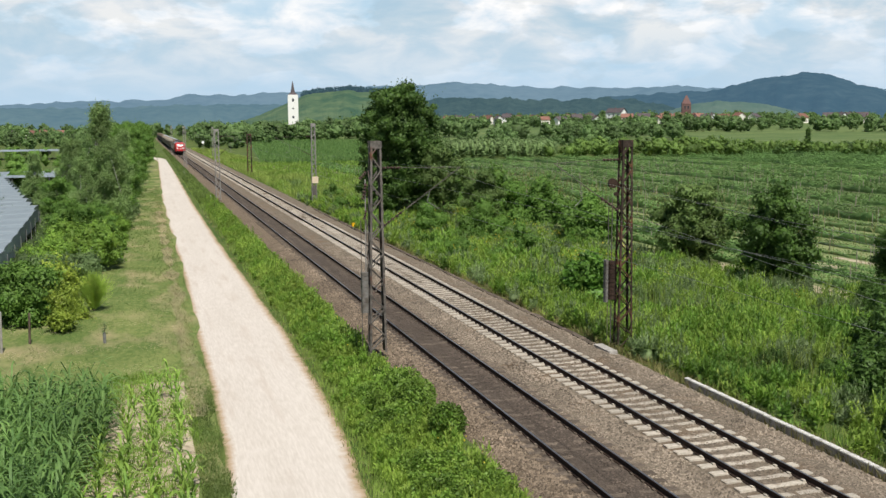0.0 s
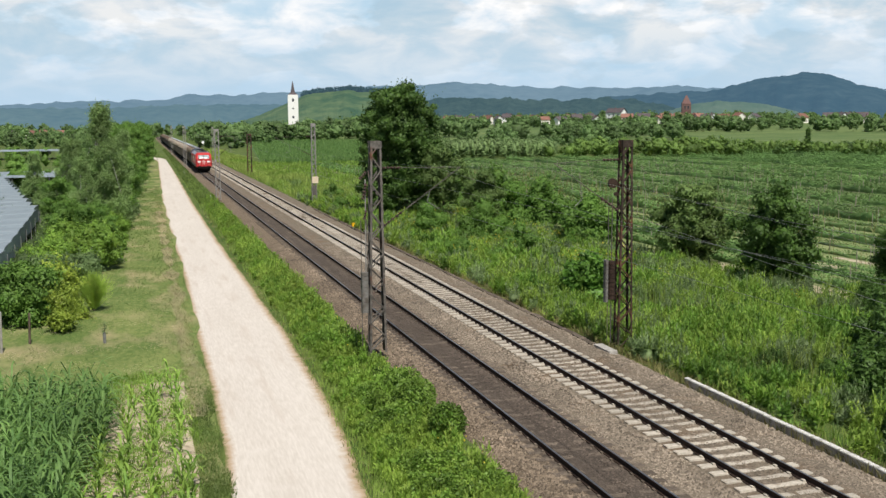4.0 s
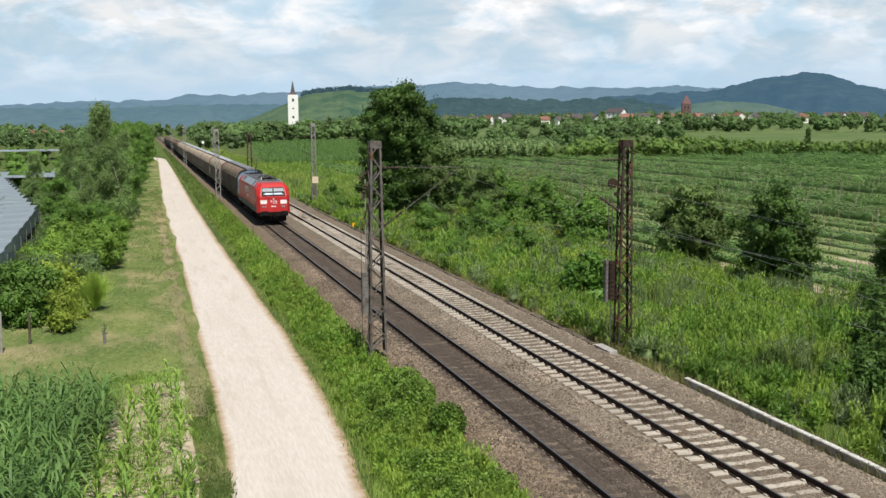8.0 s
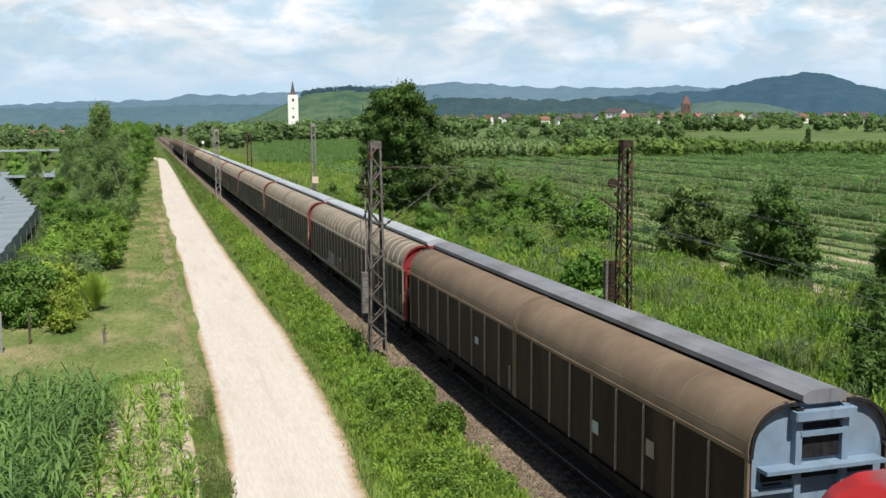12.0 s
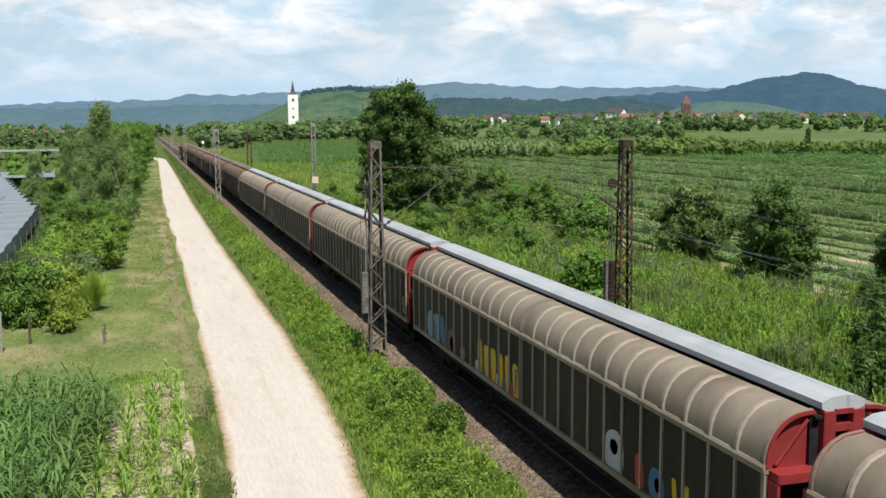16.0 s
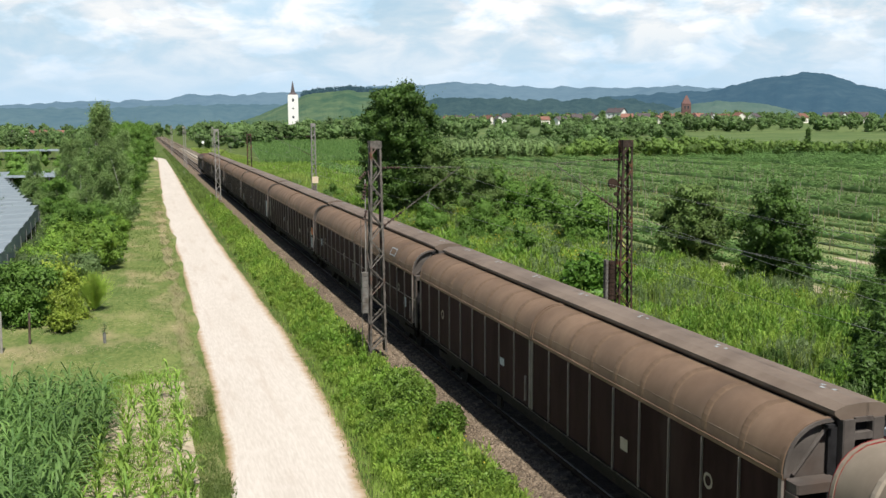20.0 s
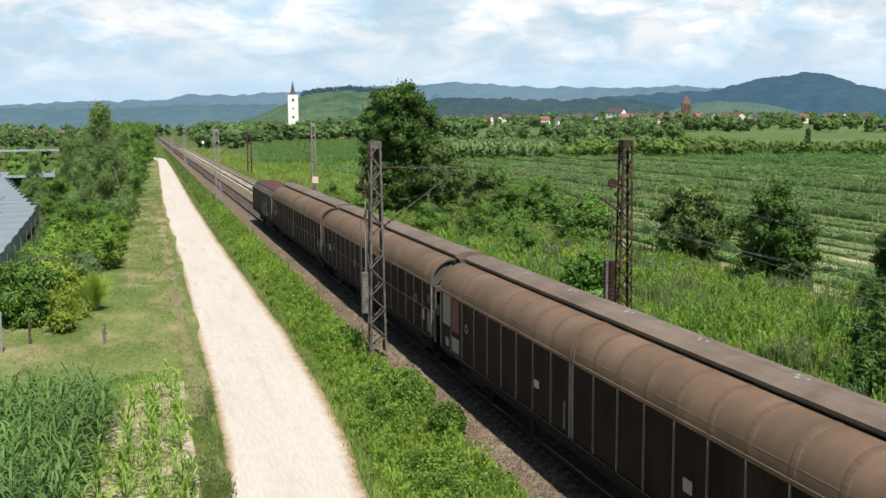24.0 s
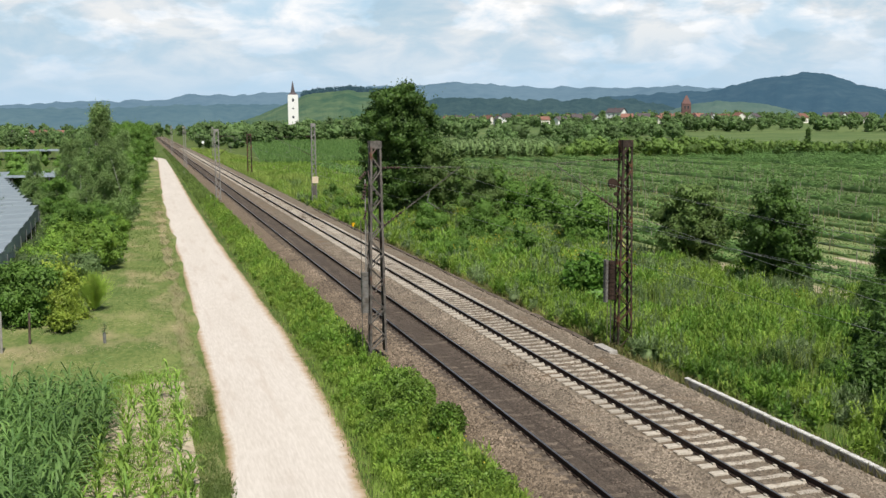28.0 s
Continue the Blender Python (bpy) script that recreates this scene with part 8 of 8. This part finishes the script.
wood("orchard_belt", belt(16.5, 25.5, 310, 350, 60, 2.6, 4.4, 301) + belt(33, 50, 350, 372, 60, 2.2, 3.4, 300), 0.45, "far_leaf_bright", "belt of low bright green orchard trees", 302, 220)
wood("orchard_belt", belt(13.5, 27, 350, 540, 170, 3.0, 5.0, 303) + belt(24, 50, 345, 372, 230, 2.6, 4.3, 304), 0.55, "far_leaf", "belt of dark green orchard trees", 304, 200)
wood("tree_belt", belt(17.5, 26.5, 470, 600, 34, 7, 12, 305), 0.6, "far_leaf", "group of tall leafy trees before the village", 306, 420)
wood("tree_belt", belt(27, 50, 660, 790, 105, 6.5, 12.5, 307), 0.6, "far_leaf", "line of leafy trees before the village", 308, 300)
wood("tree_belt", belt(3.0, 7.4, 600, 760, 34, 7, 15, 309) + belt(7.2, 9.6, 600, 700, 18, 11, 14, 308) + belt(9.4, 19, 600, 780, 80, 8, 14, 310), 0.6, "far_leaf", "green trees beneath the church", 310, 280)
wood("tree_belt", belt(2.4, 7.2, 430, 640, 26, 4, 11, 311), 0.55, "far_leaf", "trees beside the far railway", 312, 320)
wood("tree_belt", belt(-20, 0.4, 420, 840, 140, 5, 10.5, 313), 0.6, "far_leaf", "trees beyond the orchards", 314, 260)
wood("orchard_belt", belt(-20, -3.2, 150, 400, 150, 2.5, 4.6, 315), 0.3, "leaf_mid", "low orchard trees between foil covers", 316, 260)
wood("orchard_belt", belt(-24, -6.5, 100, 150, 90, 1.9, 2.5, 317), 0.2, "leaf_mid", "low orchard trees between foil covers", 318, 420)
wood("tree_belt", belt(-9, 12, 850, 1100, 90, 9, 15, 319), 0.8, "far_leaf", "trees round the far station", 320, 200)
wood("tree_belt", belt(12, 50, 1000, 1400, 150, 8, 13, 321), 0.8, "far_leaf", "trees among the village houses", 322, 200)
conifer = make_tree("tree", "dark tall conifer before the village", "tree", [(0, 0, 2 + k * 1.35, 2.6 - k * 0.24, 2.6 - k * 0.24, 1.5) for k in range(10)], 4000, 0.4, "leaf_dark", 14, 0.25, 323, limbs=3)
place(conifer, *bearing(27.2, 640)[:2], 1.0, first=True)
poplar = make_tree("tree", "narrow dark tree standing alone in the field", "tree", [(0, 0, 1.5 + k, 1.3 - 0.1 * k, 1.3 - 0.1 * k, 1.2) for k in range(7)], 2500, 0.25, "leaf_dark", 6, 0.12, 325, limbs=3)
place(poplar, *bearing(36.6, 330)[:2], 0.95, first=True)


wood("church_trees", belt(2.6, 7.4, 600, 720, 22, 8, 16, 331) + belt(9.0, 13.5, 640, 760, 26, 11, 16, 332), 0.6, "far_leaf", "tall leafy trees beside the church", 333, 420)


wood("tree_belt", belt(23.5, 30, 500, 700, 40, 6, 11, 341), 0.6, "far_leaf", "leafy trees before the village houses", 342, 320)


# ---- foil covers over the orchards on the left ----
def foil_cover(x0, x1, y, w, h, label):
    t = thing("foil_tunnel", 0, y, -1.0, label, "polytunnel", "foil covers over the orchard")
    n = max(3, int((x1 - x0) / 2.5))
    for i in range(n):
        a, b = x0 + (x1 - x0) * i / n, x0 + (x1 - x0) * (i + 1) / n - 0.03
        pts, faces = [], []
        for j in range(9):
            q = math.pi * j / 8
            yy, zz = -w / 2 * math.cos(q), h - 0.2 + 0.2 * math.sin(q)
            dz = 0.05 * noise.noise((a * 0.7, y + j, 1.0))
            pts += [(a, yy, zz + dz), (b, yy, zz + 0.05 * noise.noise((b * 0.7, y + j, 1.0)))]
        faces = [(2 * j, 2 * j + 1, 2 * j + 3, 2 * j + 2) for j in range(8)]
        part("foil_sheet", Geo().add(pts, faces), M["foil"], t, smooth=True)
    part("end_sheet", Geo().add([(x1, -w / 2 * math.cos(math.pi * j / 8), h - 0.2 + 0.2 * math.sin(math.pi * j / 8)) for j in range(9)] + [(x1, w / 2, h - 1.1), (x1, -w / 2, h - 1.1)], [tuple(range(11))]), M["foil"], t)
    for i in range(n + 1):
        a = x0 + (x1 - x0) * i / n
        for s in (-1, 1):
            part("post", Geo().tube((a, s * w / 2, 0), (a, s * w / 2, h - 0.35), 0.04, 0.04, 5), M["galvanised"], t)
    return t


for i in range(20):
    y = 57 + i * 5.2
    foil_cover(-62, -19.3 - (y - 61) * 0.035 - max(0, y - 97) * 0.13, y, 5.15, 2.7, "pale grey foil tunnel over fruit trees")
for i in range(3):
    foil_cover(-90, -22.0, 160 + i * 6.2, 6.1, 2.8, "pale grey foil tunnel over fruit trees")
for i in range(3):
    foil_cover(-130, -33.0, 325 + i * 7, 6.8, 2.8, "pale grey foil tunnel over fruit trees")


# ---- houses, towers ----
M["plaster"] = material("plaster", (0.66, 0.62, 0.55), (0.80, 0.77, 0.70), 0.9, 1.0, 0.5, 0.1, random_tint=0.12)
M["plaster_white"] = material("plaster_white", (0.80, 0.79, 0.77), (0.86, 0.85, 0.83), 0.9, 1.0, 0.4, 0.1)
M["roof_tile"] = material("roof_tile", (0.15, 0.078, 0.06), (0.25, 0.13, 0.10), 0.85, 2.0, 0.5, 0.2, random_tint=0.35)
M["slate"] = material("slate", (0.075, 0.062, 0.066), (0.12, 0.10, 0.104), 0.6, 2.0, 0.5, 0.2)
M["brick_red"] = material("brick_red", (0.13, 0.078, 0.072), (0.19, 0.115, 0.105), 0.9, 2.0, 0.5, 0.2)
M["window_dark"] = material("window_dark", (0.03, 0.035, 0.04), (0.05, 0.055, 0.06), 0.15, 2.0, 0.3)


def build_house(x, y, w, d, h, rz, label, white=False, roof="roof_tile"):
    t = thing("house", x, y, rise(x, y) - 0.4, label, "house", "village houses", rz=rz)
    part("wall", Geo().prism([(-w / 2, 0), (w / 2, 0), (w / 2, h), (0, h + w * 0.38), (-w / 2, h)], -d / 2, d / 2), M["plaster_white" if white else "plaster"], t)
    e = 0.5
    for s in (-1, 1):
        k = 0.38 * 2
        part("roof", Geo().add([(s * (w / 2 + e), -d / 2 - e, h - e * k), (s * (w / 2 + e), d / 2 + e, h - e * k), (0, d / 2 + e, h + w * 0.38 + 0.05), (0, -d / 2 - e, h + w * 0.38 + 0.05),
                                (s * (w / 2 + e), -d / 2 - e, h - e * k + 0.3), (s * (w / 2 + e), d / 2 + e, h - e * k + 0.3), (0, d / 2 + e, h + w * 0.38 + 0.35), (0, -d / 2 - e, h + w * 0.38 + 0.35)],
                               [(0, 1, 2, 3), (4, 5, 6, 7), (0, 1, 5, 4), (1, 2, 6, 5), (2, 3, 7, 6), (3, 0, 4, 7)]), M[roof], t)
    part("chimney", Geo().box(w * 0.15, d * 0.1, h + w * 0.38 + 0.3, 0.7, 0.7, 1.6), M["brick_red"], t)
    for fl in range(int(h // 2.7)):
        for i in (-1, 0, 1):
            part("window", Geo().box(i * w * 0.28, -d / 2 - 0.03, 1.6 + fl * 2.7, 1.1, 0.10, 1.3), M["window_dark"], t)
            for s in (-1, 1):
                part("window", Geo().box(s * (w / 2 + 0.03), i * d * 0.28, 1.6 + fl * 2.7, 0.10, 1.1, 1.3), M["window_dark"], t)
    return t


r_ = random.Random(5)
spots = [(-6.6, 880, 1), (-5.6, 860, 0), (-4.9, 880, 0), (-4.2, 860, 0), (5.7, 760, 0), (16.9, 860, 0), (18.0, 850, 0), (18.4, 880, 1), (19.2, 900, 0), (20.3, 880, 1), (21.8, 930, 0), (23.3, 850, 1), (23.7, 870, 0), (24.9, 1000, 1), (25.3, 900, 1), (26.4, 950, 0), (28.0, 900, 1),
         (28.7, 850, 0), (29.1, 870, 0), (29.8, 850, 0), (30.6, 860, 0), (30.9, 850, 0), (31.6, 900, 1), (32.2, 820, 0), (33.0, 900, 0), (38.2, 880, 1), (38.7, 900, 1), (39.5, 880, 0), (41.0, 870, 0), (42.5, 860, 0), (27.4, 990, 1), (28.2, 1100, 1), (29.0, 1080, 1), (26.0, 1100, 1), (22.5, 1100, 0), (21.0, 1080, 0), (15.0, 830, 0), (14.0, 850, 0), (19.8, 845, 1), (22.4, 860, 0), (24.2, 865, 1), (27.0, 870, 0), (27.9, 855, 1), (30.2, 845, 0), (31.3, 840, 1), (33.8, 860, 1), (36.2, 870, 0), (17.4, 870, 1)]
for k, (b, d, wt) in enumerate(spots):
    x, y, _ = bearing(b, d)
    build_house(x, y, r_.uniform(5.5, 8.0), r_.uniform(7, 11), r_.choice((4.2, 4.8, 5.5, 6.0)), r_.uniform(0, 180), "plastered village house with a red tiled roof" if not wt else "white house with a grey roof", bool(wt), "roof_tile" if not wt else "slate")


x, y, _ = bearing(38.4, 885)
build_house(x, y, 10, 34, 4.6, 52, "long white hall with a low grey roof", True, "slate")
x, y, _ = bearing(26.4, 905)
build_house(x, y, 9, 16, 9.5, 30, "tall white house with a grey roof", True, "slate")


def build_church():
    x, y, _ = bearing(8.22, 850)
    t = thing("church", x, y, -1.0, "white church tower with a slender dark spire", "church", rz=-8)
    tw = part("tower", Geo().box(0, 0, 17.4, 8.4, 8.4, 34.8), M["plaster_white"], t, "whitewashed square tower")
    for z, hgt in ((30.5, 3.0), (16.5, 2.0), (23.5, 1.2)):
        for s in (-1, 1):
            part("window", Geo().prism([(-0.8, z - hgt / 2), (0.8, z - hgt / 2), (0.8, z + hgt / 4), (0, z + hgt / 2), (-0.8, z + hgt / 4)], s * 4.21, s * 4.25), M["window_dark"], tw)
    g = Geo()
    ring = [(math.cos(q), math.sin(q)) for q in (math.pi / 8 + i * math.pi / 4 for i in range(8))]
    pts = [(a * 4.2, b * 4.2, 34.8) for a, b in ring] + [(a * 1.9, b * 1.9, 36.8) for a, b in ring] + [(a * 0.15, b * 0.15, 46.0) for a, b in ring]
    g.add(pts, [(8 * k + i, 8 * k + (i + 1) % 8, 8 * k + 8 + (i + 1) % 8, 8 * k + 8 + i) for k in range(2) for i in range(8)])
    part("spire", g, M["slate"], t, "dark slate spire")
    part("nave", Geo().prism([(-6, 0), (6, 0), (6, 9), (0, 15), (-6, 9)], 4.2, 26), M["plaster_white"], t)
    part("nave_roof", Geo().prism([(-6.5, 8.7), (0, 15.3), (6.5, 8.7), (6.5, 9.2), (0, 15.9), (-6.5, 9.2)], 4.1, 26.4), M["roof_tile"], t)
    x, y, _ = bearing(30.2, 900)
    t = thing("church", x, y, -1.0, "red brick church tower with a pointed roof", "church", rz=-25)
    tw = part("tower", Geo().box(0, 0, 13, 7.6, 7.6, 26), M["brick_red"], t, "reddish brick tower")
    for s in (-1.4, 1.4):
        part("window", Geo().box(s, -3.82, 23.0, 1.2, 0.1, 2.6), M["window_dark"], tw)
    g = Geo()
    g.add([(-4.0, -4.0, 26), (4.0, -4.0, 26), (4.0, 4.0, 26), (-4.0, 4.0, 26), (-0.4, 0, 33.5), (0.4, 0, 33.5)], [(0, 1, 5, 4), (1, 2, 5), (2, 3, 4, 5), (3, 0, 4)])
    part("tower_roof", g, M["brick_red"], t, "steep dark red tower roof")
    part("nave", Geo().prism([(-6, 0), (6, 0), (6, 9), (0, 16), (-6, 9)], 4.1, 28), M["plaster"], t)
    part("nave_roof", Geo().prism([(-6.5, 8.7), (0, 16.2), (6.5, 8.7), (6.5, 9.2), (0, 16.9), (-6.5, 9.2)], 4.0, 28.4), M["roof_tile"], t)


build_church()


# ---- hills of the distance ----
def hill(name, crest, dist, depth, mat, label, rough, seed, cols=220):
    """A ridge: crest as rows of bearing and height angle in degrees, seen from the bridge."""
    bs, es = [c[0] for c in crest], [c[1] for c in crest]
    v = []
    rows = 16
    for j in range(rows + 1):
        u = j / rows
        for i in range(cols + 1):
            b = bs[0] + (bs[-1] - bs[0]) * i / cols
            e = float(np.interp(b, bs, es))
            top = 9.0 + dist * math.tan(radians(e)) - rough * 0.5
            d = dist - depth * (1 - u)
            z = -3 + (top + 3) * (1 - math.cos(math.pi * u)) / 2
            z += rough * (noise.noise((b * 1.3, d * 0.004, seed)) + 0.5 * noise.noise((b * 4.1, d * 0.012, seed + 3)) + 0.35 * noise.noise((b * 15, d * 0.04, seed + 5))) * min(1, 3 * u)
            v.append(bearing(b, d, z))
    w = cols + 1
    f = [(j * w + i, j * w + i + 1, (j + 1) * w + i + 1, (j + 1) * w + i) for j in range(rows) for i in range(cols)]
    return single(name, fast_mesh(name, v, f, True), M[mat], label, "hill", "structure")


def distance_material(name, c1, c2, haze_glow, scale):
    # Aerial haze is put in as bluish emission over the ridge's own colours.
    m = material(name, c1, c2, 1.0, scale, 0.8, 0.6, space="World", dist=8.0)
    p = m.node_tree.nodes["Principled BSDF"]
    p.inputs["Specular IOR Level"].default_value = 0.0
    p.inputs["Emission Color"].default_value = (*haze_glow, 1)
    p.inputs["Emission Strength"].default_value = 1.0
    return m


wood("village_trees", belt(12.5, 50, 740, 850, 130, 5, 9, 351) + belt(12.5, 50, 860, 1010, 120, 6, 10, 352), 0.6, "far_leaf", "leafy garden trees between the village houses", 353, 260)
# The third colour of each ridge is its painted haze.
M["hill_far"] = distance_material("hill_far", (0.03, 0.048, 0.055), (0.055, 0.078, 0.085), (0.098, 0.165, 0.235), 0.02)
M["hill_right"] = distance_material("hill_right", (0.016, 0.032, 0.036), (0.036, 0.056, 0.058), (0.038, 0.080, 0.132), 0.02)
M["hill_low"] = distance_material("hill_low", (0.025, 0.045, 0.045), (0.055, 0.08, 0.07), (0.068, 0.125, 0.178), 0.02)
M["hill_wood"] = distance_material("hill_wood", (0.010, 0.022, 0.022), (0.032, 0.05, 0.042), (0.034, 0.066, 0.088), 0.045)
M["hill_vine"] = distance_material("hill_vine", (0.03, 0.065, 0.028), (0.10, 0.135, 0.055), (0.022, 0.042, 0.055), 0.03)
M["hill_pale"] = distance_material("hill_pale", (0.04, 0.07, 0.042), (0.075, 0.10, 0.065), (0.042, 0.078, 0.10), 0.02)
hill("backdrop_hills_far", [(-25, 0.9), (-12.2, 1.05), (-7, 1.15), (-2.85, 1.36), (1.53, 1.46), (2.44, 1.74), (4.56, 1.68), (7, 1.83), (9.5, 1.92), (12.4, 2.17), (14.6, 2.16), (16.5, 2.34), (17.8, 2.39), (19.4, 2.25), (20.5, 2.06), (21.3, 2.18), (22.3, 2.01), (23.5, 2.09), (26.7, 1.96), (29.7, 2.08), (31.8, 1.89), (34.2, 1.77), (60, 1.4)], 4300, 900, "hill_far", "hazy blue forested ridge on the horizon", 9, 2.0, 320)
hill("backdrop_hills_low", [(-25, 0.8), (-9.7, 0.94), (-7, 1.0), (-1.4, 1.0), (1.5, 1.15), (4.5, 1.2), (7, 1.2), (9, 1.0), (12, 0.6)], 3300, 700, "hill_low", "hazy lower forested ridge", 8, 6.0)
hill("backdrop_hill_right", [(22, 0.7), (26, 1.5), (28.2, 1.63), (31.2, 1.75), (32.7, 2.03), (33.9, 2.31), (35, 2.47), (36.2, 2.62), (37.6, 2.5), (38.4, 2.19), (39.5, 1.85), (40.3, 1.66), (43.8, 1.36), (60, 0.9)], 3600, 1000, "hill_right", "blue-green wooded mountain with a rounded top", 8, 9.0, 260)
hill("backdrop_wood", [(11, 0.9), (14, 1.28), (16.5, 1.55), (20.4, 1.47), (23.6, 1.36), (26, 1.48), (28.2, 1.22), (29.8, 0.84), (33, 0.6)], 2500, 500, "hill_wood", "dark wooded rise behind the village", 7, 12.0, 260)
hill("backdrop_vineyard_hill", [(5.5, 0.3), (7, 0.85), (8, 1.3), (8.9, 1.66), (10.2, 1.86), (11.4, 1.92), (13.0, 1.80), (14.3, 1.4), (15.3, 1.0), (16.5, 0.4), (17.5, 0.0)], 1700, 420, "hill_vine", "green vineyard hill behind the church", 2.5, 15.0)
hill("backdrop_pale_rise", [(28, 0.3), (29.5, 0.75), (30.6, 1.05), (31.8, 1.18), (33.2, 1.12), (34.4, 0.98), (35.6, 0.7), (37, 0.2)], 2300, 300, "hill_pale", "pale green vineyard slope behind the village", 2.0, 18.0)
r_ = np.random.default_rng(401)
items = []
for i in range(70):
    b = r_.uniform(8.8, 14.0)
    e = float(np.interp(b, [7, 8.9, 10.2, 11.4, 13.3, 15.3], [0.85, 1.66, 1.86, 1.92, 1.78, 1.0]))
    x, y, _ = bearing(b, 1702 + r_.uniform(-25, 5))
    items.append((x, y, b, e))
C = np.concatenate([crown_points([(x, y, 9 + 1700 * math.tan(radians(e)) - 1 + r_.uniform(0, 3), 7, 7, 6)], 60, i) for i, (x, y, b, e) in enumerate(items)])
v, f = leaf_quads(C, 2.2 * np.ones(len(C)), 0.2, 402)
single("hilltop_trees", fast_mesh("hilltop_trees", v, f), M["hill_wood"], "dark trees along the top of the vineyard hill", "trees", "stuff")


# ---- small lineside things ----
def build_small():
    M["signal_yellow"] = flat_paint("signal_yellow", (0.80, 0.45, 0.02))
    t = thing("track_marker", 6.6, 88.0, -0.42, "small yellow-topped marker post beside the ballast", "marker post")
    part("post", Geo().tube((0, 0, 0), (0, 0, 0.3), 0.06, 0.06, 8), M["white_paint"], t)
    part("head", Geo().box(0, 0, 0.46, 0.28, 0.2, 0.32, c=0.05), M["signal_yellow"], t, "yellow marker head")
    for x, y, sx in ((6.9, 83.5, 0.5), (7.0, 81.5, 0.4)):
        single("cable_box", Geo().box(x, y, -0.25, sx, 0.5, 0.4, c=0.04), M["concrete"], "small grey concrete cable box beside the track", "cable box")
    for x, y in ((-2.9, 136.0), (-3.3, 210.0)):
        t = thing("marker_stone", x, y, float(ground_height(x)), "small white marker stone in the verge grass", "marker stone", "marker stones along the verge")
        part("stone", Geo().box(0, 0, 0.16, 0.28, 0.22, 0.45, c=0.05), M["white_paint"], t)
    t = thing("track_sign", 8.6, 353.0, -0.7, "round white distance sign on a thin post", "sign")
    part("post", Geo().tube((0, 0, 0), (0, 0, 3.9), 0.05, 0.05, 6), M["mast_grey"], t)
    part("disc", Geo().tube((0, 0, 3.9), (0, -0.05, 3.9), 0.5, 0.5, 16), M["white_paint"], t, "round pale sign disc")


build_small()


# ---- the closing side of the place: the road bridge from which one looks ----
def build_bridge():
    t = thing("road_bridge", 0, -3.95, 0, "concrete road bridge across the railway", "bridge", "", "structure")
    part("deck", Geo().box(0, 0, 6.6, 90, 9.0, 1.0), M["concrete"], t)
    for s in (-1, 1):
        part("parapet", Geo().box(0, s * 4.35, 7.55, 90, 0.25, 0.9), M["concrete"], t)
    for x in (-30, -17, 12.5, 30):
        part("pier", Geo().box(x, 0, 2.5, 1.2, 7.0, 7.2, c=0.2), M["concrete"], t)


build_bridge()


def train_front(t):
    """Place of the engine's buffers along the line."""
    return 91.15 - 24.22 * (t - 8.0) if t > 8.0 else 91.15 + 24.9 * (8.0 - t) + 0.5 * (8.0 - t) ** 2


def motions():
    ts = [0.0, 2.0, 4.0, 6.0, 7.0, 8.0, 9.0, 10.0, 12.0, 14.0, 16.0, 18.0, 20.0, 22.0, 24.0, 26.0, 28.0]
    walk(loco, [(t, pose(0, train_front(t), 0)) for t in ts])
    for w, off in wagons:
        walk(w, [(t, pose(0, train_front(t) + off, 0)) for t in ts])


motions()
